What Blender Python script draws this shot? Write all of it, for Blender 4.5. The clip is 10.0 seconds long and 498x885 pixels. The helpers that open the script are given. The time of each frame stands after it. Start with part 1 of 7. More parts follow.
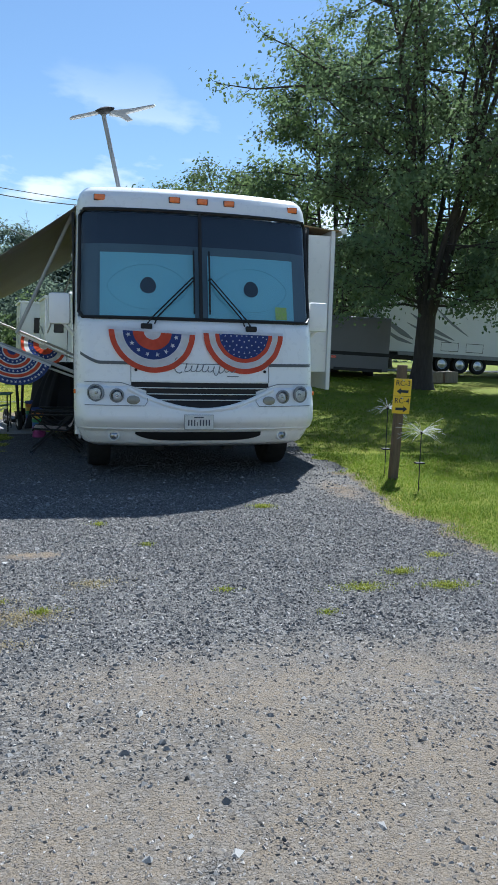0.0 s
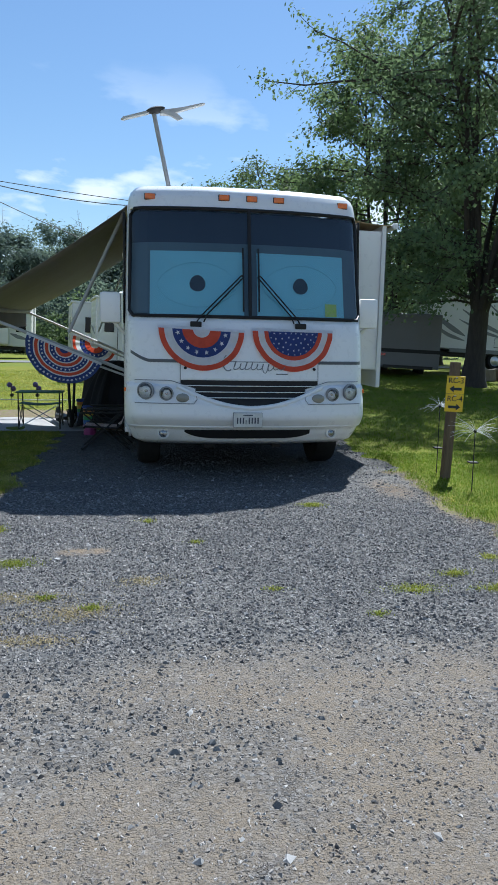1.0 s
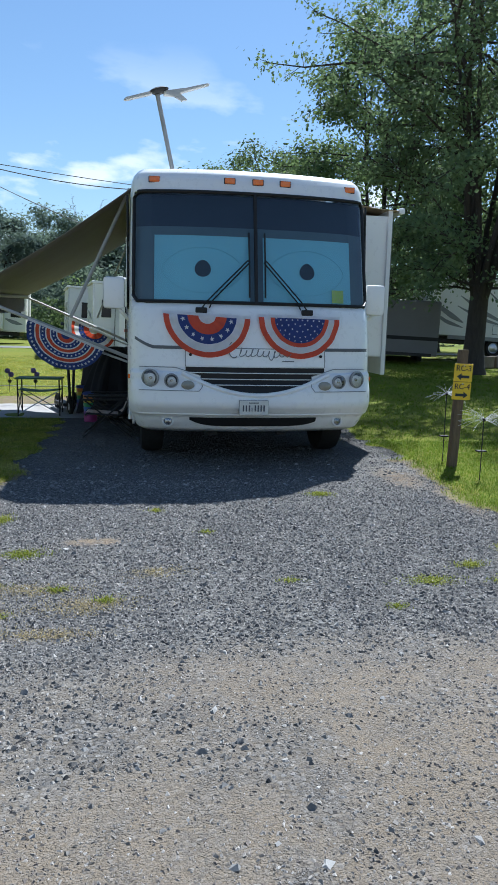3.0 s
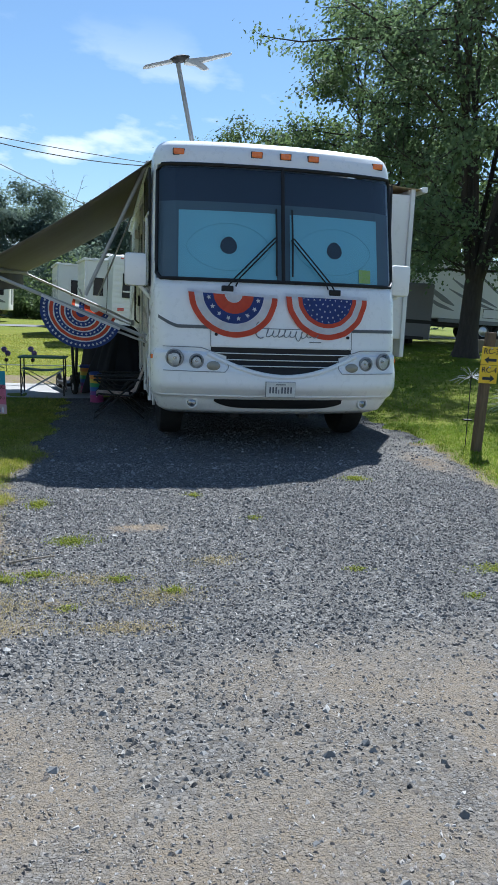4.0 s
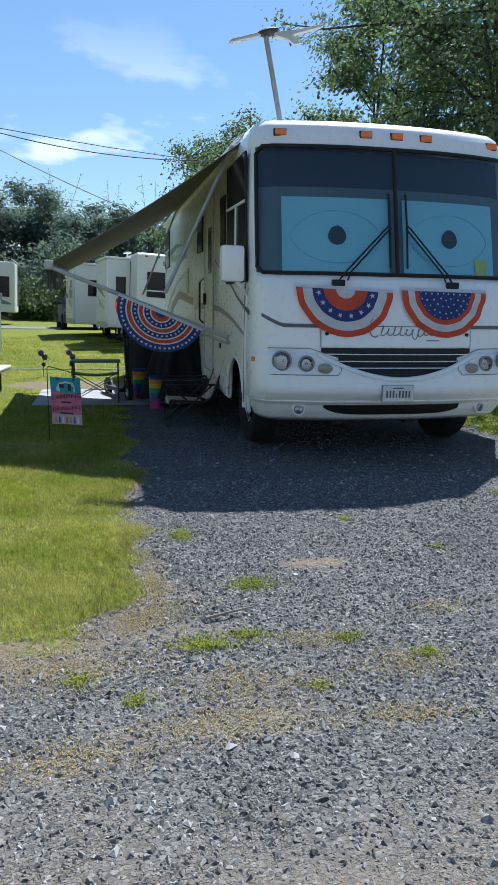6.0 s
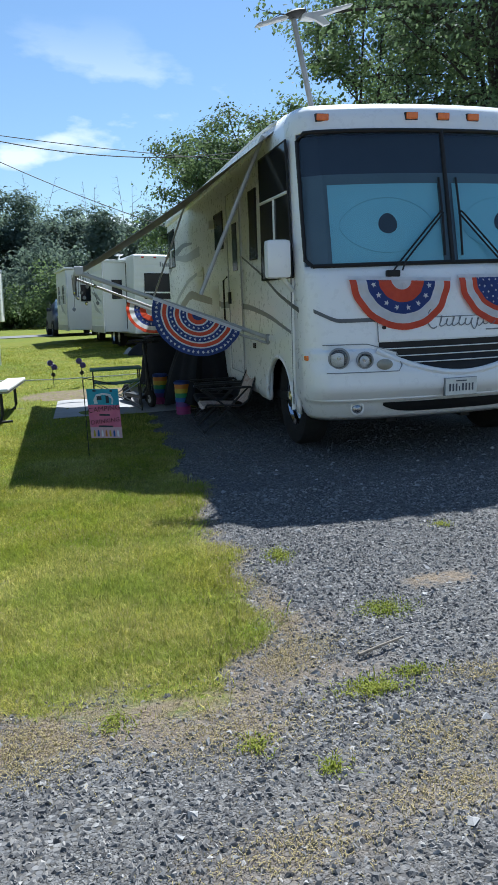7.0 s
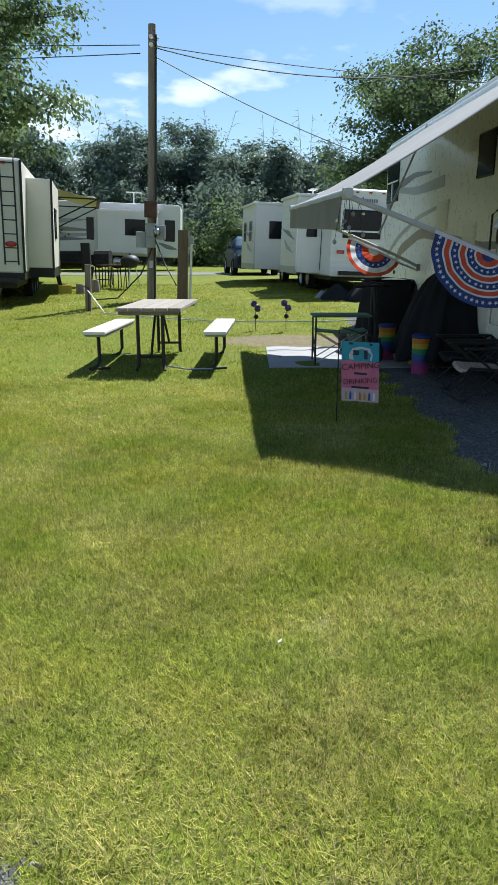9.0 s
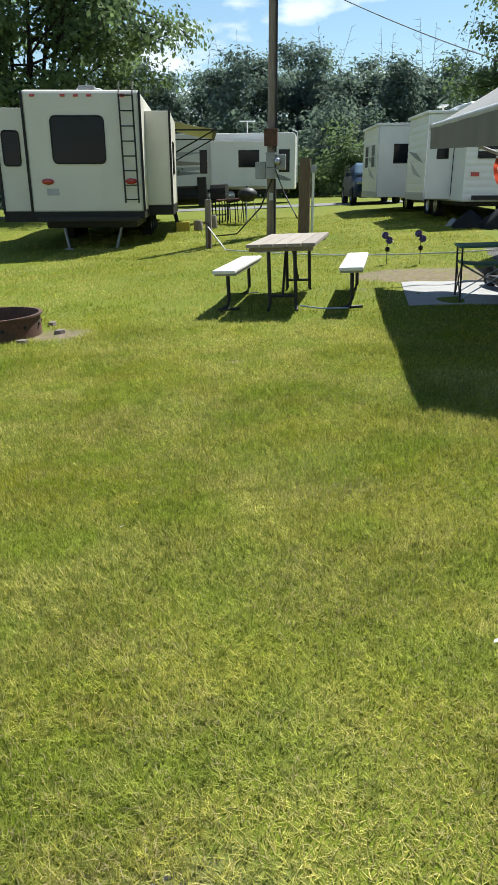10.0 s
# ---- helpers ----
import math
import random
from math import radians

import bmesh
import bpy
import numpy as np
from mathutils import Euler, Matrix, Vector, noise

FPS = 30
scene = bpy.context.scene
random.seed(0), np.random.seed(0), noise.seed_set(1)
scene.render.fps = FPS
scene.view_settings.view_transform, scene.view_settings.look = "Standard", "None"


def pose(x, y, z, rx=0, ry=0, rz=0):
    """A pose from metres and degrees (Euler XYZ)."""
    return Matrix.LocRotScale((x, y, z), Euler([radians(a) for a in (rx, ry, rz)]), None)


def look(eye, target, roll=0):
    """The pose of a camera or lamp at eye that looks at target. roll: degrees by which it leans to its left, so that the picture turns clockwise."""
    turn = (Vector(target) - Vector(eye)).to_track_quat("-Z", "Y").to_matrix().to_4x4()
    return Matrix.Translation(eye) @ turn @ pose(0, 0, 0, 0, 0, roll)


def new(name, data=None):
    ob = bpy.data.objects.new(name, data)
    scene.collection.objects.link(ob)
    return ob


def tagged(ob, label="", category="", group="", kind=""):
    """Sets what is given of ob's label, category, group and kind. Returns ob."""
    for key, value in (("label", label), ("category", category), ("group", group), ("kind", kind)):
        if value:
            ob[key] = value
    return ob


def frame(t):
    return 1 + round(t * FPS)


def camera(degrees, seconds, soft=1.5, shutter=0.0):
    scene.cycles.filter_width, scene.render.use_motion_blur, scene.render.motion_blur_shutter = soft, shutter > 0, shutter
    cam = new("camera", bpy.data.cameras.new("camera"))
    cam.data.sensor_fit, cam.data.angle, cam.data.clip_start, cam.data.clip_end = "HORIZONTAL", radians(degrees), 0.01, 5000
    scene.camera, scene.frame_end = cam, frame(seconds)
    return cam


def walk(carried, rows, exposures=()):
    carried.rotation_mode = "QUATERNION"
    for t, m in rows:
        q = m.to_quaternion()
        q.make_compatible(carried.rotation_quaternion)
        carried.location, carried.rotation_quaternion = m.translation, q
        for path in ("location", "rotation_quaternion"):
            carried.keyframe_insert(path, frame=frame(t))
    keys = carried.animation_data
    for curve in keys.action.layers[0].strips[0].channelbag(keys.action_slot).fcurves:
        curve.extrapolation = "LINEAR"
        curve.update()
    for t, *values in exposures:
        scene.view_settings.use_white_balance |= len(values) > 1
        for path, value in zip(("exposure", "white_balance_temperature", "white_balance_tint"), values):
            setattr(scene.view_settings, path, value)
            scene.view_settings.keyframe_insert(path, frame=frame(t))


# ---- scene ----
cam = camera(39.5, 10.0)
PATH = [
    (0, (0.219, 0.787, 1.418), (0.639, 2.725, 1.159), 1.3),
    (0.5, (0.202, 0.81, 1.411), (0.517, 2.768, 1.15), 1.0),
    (1, (0.21, 0.826, 1.412), (0.496, 2.788, 1.145), 1.0),
    (1.5, (0.224, 0.836, 1.415), (0.504, 2.797, 1.141), 1.1),
    (2, (0.222, 0.841, 1.424), (0.508, 2.801, 1.144), 1.1),
    (2.5, (0.211, 0.861, 1.417), (0.499, 2.82, 1.136), 1.1),
    (2.7, (0.196, 0.869, 1.426), (0.482, 2.828, 1.138), 1.0),
    (3.8, (-0.306, 1.141, 1.371), (0.067, 3.074, 1.019), 2.2),
    (4, (-0.369, 1.164, 1.391), (-0.003, 3.098, 1.034), 1.9),
    (4.5, (-0.556, 1.378, 1.406), (-0.221, 3.317, 1.051), 1.1),
    (5, (-0.795, 1.589, 1.391), (-0.466, 3.528, 1.029), 1.2),
    (5.5, (-1.116, 1.802, 1.376), (-0.737, 3.731, 1.011), 1.7),
    (5.7, (-1.209, 1.907, 1.354), (-0.832, 3.838, 0.993), 1.6),
    (6.8, (-1.829, 2.421, 1.414), (-1.398, 4.337, 1.037), -2.3),
    (7, (-1.926, 2.523, 1.406), (-1.501, 4.441, 1.03), -2.4),
    (7.5, (-2.122, 2.839, 1.386), (-1.7, 4.758, 1.011), -2.2),
    (8, (-2.335, 3.185, 1.356), (-1.9, 5.098, 0.966), -1.7),
    (8.5, (-2.586, 3.533, 1.364), (-2.191, 5.446, 0.932), -1.7),
    (8.7, (-2.632, 3.674, 1.357), (-2.373, 5.609, 0.922), -0.9),
    (9, (-2.772, 3.901, 1.364), (-2.768, 5.833, 0.846), -0.1),
    (9.2, (-2.812, 3.992, 1.369), (-2.916, 5.911, 0.816), -0.8),
    (9.5, (-2.94, 4.114, 1.366), (-3.064, 6.028, 0.797), -0.8),
    (9.8, (-3.05, 4.198, 1.379), (-3.241, 6.084, 0.739), -1.3),
    (10, (-3.085, 4.252, 1.355), (-3.39, 6.107, 0.671), -2.6),
]
# the site tips gently towards -x; things on it are laid out square to the motorhome
SITE = Matrix.Rotation(radians(-2.2), 4, "Y")
walk(cam, [(t, SITE @ look(eye, target, roll)) for t, eye, target, roll in PATH], [(0.0, 1.0, 5700, 7), (1.0, 0.90, 5700, 7), (2.5, 0.94, 5700, 7), (4.0, 1.0, 5700, 7), (5.0, 0.86, 5700, 7), (5.7, 0.95, 5700, 7), (8.2, 0.98, 5700, 7), (9.3, 1.0, 6050, 6), (10.0, 1.0, 6250, 5)])

# ---- light ----
SUN_AZ, SUN_EL = radians(30.4), radians(53.8)      # azimuth from +y towards +x
to_sun = SITE.to_3x3() @ Vector((math.sin(SUN_AZ) * math.cos(SUN_EL), math.cos(SUN_AZ) * math.cos(SUN_EL), math.sin(SUN_EL)))
sun = new("sun", bpy.data.lights.new("sun", "SUN"))
sun.data.energy, sun.data.angle, sun.data.color = 5.0, radians(0.55), (1.0, 0.965, 0.91)
sun.matrix_world = look((0, 0, 30), Vector((0, 0, 30)) - to_sun)
world = bpy.data.worlds.new("sky")
scene.world = world
world.use_nodes = True
wt = world.node_tree
wt.nodes.clear()
w_out, w_bg, w_sky = wt.nodes.new("ShaderNodeOutputWorld"), wt.nodes.new("ShaderNodeBackground"), wt.nodes.new("ShaderNodeTexSky")
w_sky.sky_type, w_sky.sun_disc = "NISHITA", False
w_sky.sun_elevation, w_sky.sun_rotation = math.asin(to_sun.z), math.atan2(to_sun.x, to_sun.y)
w_sky.air_density, w_sky.dust_density, w_sky.ozone_density = 1.3, 0.15, 4.0
# small fair-weather clouds low over the trees
w_tc, w_map, w_noise, w_ramp = (wt.nodes.new("ShaderNode" + n) for n in ("TexCoord", "Mapping", "TexNoise", "ValToRGB"))
w_map.inputs["Scale"].default_value = (1.0, 1.0, 2.6)
w_map.inputs["Location"].default_value = (0.35, 0.1, 0.0)
w_noise.inputs["Scale"].default_value, w_noise.inputs["Detail"].default_value, w_noise.inputs["Roughness"].default_value = 5.5, 7.0, 0.52
w_ramp.color_ramp.elements[0].position, w_ramp.color_ramp.elements[1].position = 0.52, 0.61
w_sep, w_low, w_mul, w_mix = (wt.nodes.new("ShaderNode" + n) for n in ("SeparateXYZ", "MapRange", "Math", "MixRGB"))
w_low.inputs[1].default_value, w_low.inputs[2].default_value, w_low.inputs[3].default_value, w_low.inputs[4].default_value = 0.20, 0.36, 0.8, 0.0
w_mul.operation = "MULTIPLY"
w_mix.inputs[2].default_value = (9.5, 9.8, 10.2, 1)
wt.links.new(w_tc.outputs["Generated"], w_map.inputs["Vector"])
wt.links.new(w_map.outputs[0], w_noise.inputs["Vector"])
wt.links.new(w_noise.outputs["Fac"], w_ramp.inputs[0])
wt.links.new(w_tc.outputs["Generated"], w_sep.inputs[0])
wt.links.new(w_sep.outputs["Z"], w_low.inputs[0])
wt.links.new(w_ramp.outputs[0], w_mul.inputs[0])
wt.links.new(w_low.outputs[0], w_mul.inputs[1])
wt.links.new(w_mul.outputs[0], w_mix.inputs[0])
wt.links.new(w_sky.outputs[0], w_mix.inputs[1])
wt.links.new(w_mix.outputs[0], w_bg.inputs[0])
w_bg.inputs[1].default_value = 0.062
wt.links.new(w_bg.outputs[0], w_out.inputs[0])

# ---- materials ----
def ramp2(nt, fac, a, b, p0=0.3, p1=0.7):
    r = nt.nodes.new("ShaderNodeValToRGB")
    r.color_ramp.elements[0].position, r.color_ramp.elements[1].position = p0, p1
    r.color_ramp.elements[0].color, r.color_ramp.elements[1].color = (*a, 1), (*b, 1)
    nt.links.new(fac, r.inputs[0])
    return r.outputs[0]


def tex(nt, scale, detail=5, rough=0.6, space="Object", stretch=None):
    tc, n = nt.nodes.new("ShaderNodeTexCoord"), nt.nodes.new("ShaderNodeTexNoise")
    n.inputs["Scale"].default_value, n.inputs["Detail"].default_value, n.inputs["Roughness"].default_value = scale, detail, rough
    src = tc.outputs[space]
    if stretch:
        mp = nt.nodes.new("ShaderNodeMapping")
        mp.inputs["Scale"].default_value = stretch
        nt.links.new(src, mp.inputs[0])
        src = mp.outputs[0]
    nt.links.new(src, n.inputs["Vector"])
    return n.outputs["Fac"]


def mixc(nt, fac, a, b, mode="MIX"):
    m = nt.nodes.new("ShaderNodeMixRGB")
    m.blend_type = mode
    for k, v in ((0, fac), (1, a), (2, b)):
        if isinstance(v, (int, float)):
            m.inputs[k].default_value = v
        elif isinstance(v, tuple):
            m.inputs[k].default_value = (*v, 1)
        else:
            nt.links.new(v, m.inputs[k])
    return m.outputs[0]


def mat(name, base, rough=0.5, metal=0.0, base2=None, scale=6.0, fine=60.0, bump=0.15, dirt=None, dirt_amount=0.4, coat=0.0, spec=0.5, stretch=None, island=None, objrand=0.0):
    m = bpy.data.materials.new(name)
    m.use_nodes = True
    nt = m.node_tree
    b = nt.nodes["Principled BSDF"]
    b.inputs["Metallic"].default_value = metal
    b.inputs["Specular IOR Level"].default_value = spec
    b.inputs["Coat Weight"].default_value = coat
    b.inputs["Coat Roughness"].default_value = 0.08
    col = ramp2(nt, tex(nt, scale, stretch=stretch), base, base2 or tuple(c * 0.82 for c in base))
    if island:
        g = nt.nodes.new("ShaderNodeNewGeometry")
        r = nt.nodes.new("ShaderNodeValToRGB")
        r.color_ramp.interpolation = "LINEAR"
        while len(r.color_ramp.elements) < len(island):
            r.color_ramp.elements.new(0.5)
        for k, c in enumerate(island):
            r.color_ramp.elements[k].position, r.color_ramp.elements[k].color = k / (len(island) - 1), (*c, 1)
        nt.links.new(g.outputs["Random Per Island"], r.inputs[0])
        col = mixc(nt, 0.75, col, r.outputs[0])
    if objrand:
        oi = nt.nodes.new("ShaderNodeObjectInfo")
        col = mixc(nt, objrand, col, ramp2(nt, oi.outputs["Random"], tuple(c * 0.7 for c in base), tuple(min(1, c * 1.25) for c in base), 0, 1))
    if dirt:
        col = mixc(nt, ramp2(nt, tex(nt, scale * 0.45, 8, 0.7), (0, 0, 0), (dirt_amount,) * 3, 0.45, 0.75), col, dirt)
    f = tex(nt, fine, 6, 0.65, stretch=stretch)
    nt.links.new(col, b.inputs["Base Color"])
    rr = nt.nodes.new("ShaderNodeMapRange")
    rr.inputs[3].default_value, rr.inputs[4].default_value = max(0.02, rough - 0.08), min(1, rough + 0.1)
    nt.links.new(f, rr.inputs[0])
    nt.links.new(rr.outputs[0], b.inputs["Roughness"])
    if bump:
        bp = nt.nodes.new("ShaderNodeBump")
        bp.inputs["Strength"].default_value, bp.inputs["Distance"].default_value = bump, 0.004
        nt.links.new(f, bp.inputs["Height"])
        nt.links.new(bp.outputs[0], b.inputs["Normal"])
    return m


def leafmat(name, cols, gloss=0.45, through_light=0.45):
    m = bpy.data.materials.new(name)
    m.use_nodes = True
    nt = m.node_tree
    b = nt.nodes["Principled BSDF"]
    b.inputs["Roughness"].default_value, b.inputs["Specular IOR Level"].default_value = gloss, 0.10
    g, r = nt.nodes.new("ShaderNodeNewGeometry"), nt.nodes.new("ShaderNodeValToRGB")
    while len(r.color_ramp.elements) < len(cols):
        r.color_ramp.elements.new(0.5)
    for k, c in enumerate(cols):
        r.color_ramp.elements[k].position, r.color_ramp.elements[k].color = k / (len(cols) - 1), (*c, 1)
    nt.links.new(g.outputs["Random Per Island"], r.inputs[0])
    col = mixc(nt, 0.45, r.outputs[0], ramp2(nt, tex(nt, 0.6, 4), tuple(c * 0.55 for c in cols[0]), tuple(c * 1.35 for c in cols[-1])))
    t, mx = nt.nodes.new("ShaderNodeBsdfTranslucent"), nt.nodes.new("ShaderNodeMixShader")
    mx.inputs[0].default_value = through_light
    nt.links.new(col, b.inputs["Base Color"])
    nt.links.new(mixc(nt, 0.12, col, (0.24, 0.30, 0.06)), t.inputs[0])
    nt.links.new(b.outputs[0], mx.inputs[1])
    nt.links.new(t.outputs[0], mx.inputs[2])
    nt.links.new(mx.outputs[0], nt.nodes["Material Output"].inputs[0])
    return m


def grassmat(name, cols, tan_share=0.575):
    """Blades that differ one by one, with olive, yellow and straw patches over the lawn."""
    m = leafmat(name, cols, 0.7, 0.40)
    nt = m.node_tree
    b = nt.nodes["Principled BSDF"]
    b.inputs["Specular IOR Level"].default_value = 0.05
    own = b.inputs["Base Color"].links[0].from_socket
    col = mixc(nt, ramp2(nt, tex(nt, 0.9, 6, 0.6), (0, 0, 0), (0.4, 0.4, 0.4), 0.46, 0.60), own, (0.285, 0.285, 0.014))
    col = mixc(nt, ramp2(nt, tex(nt, 3.2, 7, 0.7), (0, 0, 0), (0.6, 0.6, 0.6), tan_share, tan_share + 0.12), col, (0.43, 0.34, 0.13))
    col = mixc(nt, ramp2(nt, tex(nt, 2.1, 5, 0.6, stretch=(1, 1.3, 1)), (0.5, 0.5, 0.5), (0, 0, 0), 0.38, 0.54), col, (0.150, 0.245, 0.016))
    col = mixc(nt, 1.0, col, ramp2(nt, tex(nt, 42.0, 4, 0.7), (0.62, 0.66, 0.66), (1.40, 1.36, 1.30), 0.38, 0.62), "MULTIPLY")
    # tufts a hand's width across, some fresh and some dull
    col = mixc(nt, 1.0, col, ramp2(nt, tex(nt, 13.0, 6, 0.75), (0.78, 0.80, 0.80), (1.28, 1.26, 1.24), 0.40, 0.60), "MULTIPLY")
    nt.links.new(col, b.inputs["Base Color"])
    t = nt.nodes["Translucent BSDF"]
    nt.links.new(mixc(nt, 0.25, col, (0.34, 0.36, 0.02)), t.inputs[0])
    return m


def glassmat(name, tint, gloss=1.0):
    m = bpy.data.materials.new(name)
    m.use_nodes = True
    nt = m.node_tree
    nt.nodes.clear()
    o, t, g, mx, fr = (nt.nodes.new("ShaderNode" + n) for n in ("OutputMaterial", "BsdfTransparent", "BsdfGlossy", "MixShader", "Fresnel"))
    t.inputs[0].default_value = (*tint, 1)
    g.inputs["Roughness"].default_value = 0.03
    fr.inputs[0].default_value = 1.5 + 0.2 * gloss
    nt.links.new(fr.outputs[0], mx.inputs[0])
    nt.links.new(t.outputs[0], mx.inputs[1])
    nt.links.new(g.outputs[0], mx.inputs[2])
    nt.links.new(mx.outputs[0], o.inputs[0])
    return m


WHITE = mat("white gelcoat", (0.80, 0.80, 0.79), 0.28, base2=(0.76, 0.76, 0.75), scale=0.9, fine=14, bump=0.02, coat=0.25)
WHITE2 = mat("white siding", (0.74, 0.74, 0.73), 0.4, base2=(0.69, 0.69, 0.67), scale=0.8, fine=16, bump=0.03, dirt=(0.5, 0.48, 0.43), dirt_amount=0.3)
CREAM = mat("cream siding", (0.66, 0.63, 0.55), 0.4, base2=(0.60, 0.57, 0.49), scale=0.8, fine=16, bump=0.03, dirt=(0.45, 0.42, 0.35), dirt_amount=0.3)
GREYSIDE = mat("grey siding", (0.13, 0.13, 0.135), 0.45, base2=(0.11, 0.11, 0.11), scale=0.8, fine=20, bump=0.03)
TRIMGREY = mat("grey graphic film", (0.20, 0.21, 0.22), 0.35, scale=4, fine=20, bump=0.0)
TRIMDARK = mat("charcoal graphic film", (0.085, 0.09, 0.095), 0.35, scale=4, fine=20, bump=0.0)
TRIMLIGHT = mat("silver graphic film", (0.40, 0.41, 0.42), 0.35, scale=4, fine=20, bump=0.0)
TAUPE = mat("taupe graphic film", (0.30, 0.26, 0.21), 0.4, scale=4, fine=20, bump=0.0)
BLACK = mat("black plastic", (0.012, 0.012, 0.013), 0.5, base2=(0.018, 0.018, 0.018), spec=0.25, scale=12, fine=120, bump=0.08)
RUBBER = mat("tyre rubber", (0.012, 0.012, 0.012), 0.85, base2=(0.02, 0.02, 0.02), spec=0.2, scale=9, fine=90, bump=0.3, dirt=(0.05, 0.045, 0.04), dirt_amount=0.4)
CHROME = mat("chrome", (0.75, 0.75, 0.76), 0.12, 1.0, scale=5, fine=30, bump=0.0)
ALU = mat("dull white aluminium", (0.46, 0.46, 0.45), 0.5, base2=(0.38, 0.38, 0.37), scale=5, fine=70, bump=0.05)
STEEL = mat("brushed aluminium", (0.55, 0.56, 0.57), 0.35, 1.0, scale=6, fine=80, bump=0.05)
GREYMETAL = mat("grey painted metal", (0.30, 0.31, 0.32), 0.5, 0.3, scale=8, fine=70, bump=0.1, dirt=(0.16, 0.13, 0.1))
DARKMETAL = mat("black powder-coated steel", (0.016, 0.016, 0.017), 0.55, 0.0, base2=(0.028, 0.027, 0.025), spec=0.3, scale=10, fine=90, bump=0.1)
DARKGLASS = mat("dark privacy glass", (0.010, 0.012, 0.015), 0.10, scale=1.5, fine=4, bump=0.0, spec=0.18)
SHIELD = glassmat("windscreen glass", (0.90, 0.96, 0.98))
AMBER = mat("amber lens", (0.85, 0.20, 0.012), 0.18, base2=(0.70, 0.13, 0.01), scale=30, fine=160, bump=0.25, coat=0.5)
REDLENS = mat("red lens", (0.42, 0.02, 0.015), 0.2, scale=30, fine=160, bump=0.2, coat=0.4)
LENS = glassmat("headlamp glass", (0.93, 0.95, 0.97))
REFLECTOR = mat("lamp reflector", (0.30, 0.31, 0.33), 0.25, 1.0, scale=25, fine=70, bump=0.35)
SHEET = mat("pale blue window sheet", (0.33, 0.66, 0.76), 0.7, base2=(0.30, 0.62, 0.73), scale=2.0, fine=60, bump=0.1)
SHADECLOTH = mat("slate sunshade cloth", (0.115, 0.165, 0.195), 0.75, base2=(0.09, 0.135, 0.165), scale=1.6, fine=60, bump=0.1)
# sky reflected in the windscreen above is put into this navy
VISOR = mat("sky-blued visor cloth", (0.020, 0.032, 0.060), 0.8, base2=(0.016, 0.026, 0.050), scale=2, fine=60, bump=0.1)
INK = mat("dark ink", (0.012, 0.02, 0.035), 0.6, scale=9, fine=60, bump=0.0)
PLATEINK = mat("faded plate ink", (0.07, 0.08, 0.10), 0.6, scale=9, fine=60, bump=0.0)
PENCIL = mat("pencil line", (0.28, 0.57, 0.66), 0.7, scale=9, fine=60, bump=0.0)
CLOTH_RED = mat("red bunting cloth", (0.60, 0.075, 0.035), 0.75, base2=(0.66, 0.10, 0.05), scale=9, fine=260, bump=0.25)
CLOTH_WHITE = mat("white bunting cloth", (0.78, 0.78, 0.80), 0.75, scale=9, fine=260, bump=0.25)
CLOTH_BLUE = mat("navy bunting cloth", (0.03, 0.055, 0.20), 0.75, base2=(0.04, 0.065, 0.24), scale=9, fine=260, bump=0.25)
for cloth_ in (CLOTH_RED, CLOTH_WHITE, CLOTH_BLUE):
    # thin cloth, through which the sun glows
    nt = cloth_.node_tree
    bsdf, tr_, mx_ = nt.nodes["Principled BSDF"], nt.nodes.new("ShaderNodeBsdfTranslucent"), nt.nodes.new("ShaderNodeMixShader")
    mx_.inputs[0].default_value = 0.35
    nt.links.new(bsdf.inputs["Base Color"].links[0].from_socket, tr_.inputs[0])
    nt.links.new(bsdf.outputs[0], mx_.inputs[1])
    nt.links.new(tr_.outputs[0], mx_.inputs[2])
    nt.links.new(mx_.outputs[0], nt.nodes["Material Output"].inputs[0])
AWNING = mat("grey-brown vinyl awning", (0.25, 0.235, 0.21), 0.6, base2=(0.20, 0.185, 0.165), scale=1.3, fine=60, bump=0.12, dirt=(0.15, 0.14, 0.12), dirt_amount=0.4)
VALANCE = mat("dark valance vinyl", (0.15, 0.14, 0.125), 0.6, base2=(0.11, 0.10, 0.09), scale=2, fine=60, bump=0.12)
WOOD_GREY = mat("weathered grey timber", (0.24, 0.20, 0.155), 0.85, base2=(0.14, 0.115, 0.09), scale=5, fine=26, bump=0.7, stretch=(6, 6, 0.6))
WOOD_POST = mat("brown weathered post", (0.17, 0.115, 0.07), 0.85, base2=(0.09, 0.062, 0.04), scale=6, fine=30, bump=0.7, stretch=(7, 7, 0.7))
WOOD_TOP = mat("weathered table boards", (0.30, 0.255, 0.21), 0.85, base2=(0.18, 0.15, 0.12), scale=4, fine=24, bump=0.6, stretch=(8, 0.7, 8), objrand=0.4)
BENCHWHITE = mat("white painted bench board", (0.74, 0.73, 0.71), 0.6, base2=(0.66, 0.64, 0.61), scale=4, fine=40, bump=0.25, dirt=(0.42, 0.39, 0.33), dirt_amount=0.35)
RUST = mat("rusted steel", (0.13, 0.055, 0.03), 0.8, base2=(0.05, 0.028, 0.02), scale=9, fine=70, bump=0.6, dirt=(0.02, 0.02, 0.02), dirt_amount=0.6)
YELLOW = mat("yellow sign enamel", (0.80, 0.52, 0.015), 0.4, base2=(0.74, 0.47, 0.012), scale=7, fine=50, bump=0.03, dirt=(0.4, 0.25, 0.03), dirt_amount=0.2)
# backlit darkness of the trunks is put into the bark colour
BARK = mat("tree bark", (0.050, 0.041, 0.034), 0.95, base2=(0.026, 0.022, 0.018), scale=4, fine=16, bump=0.9, stretch=(3, 3, 0.6))
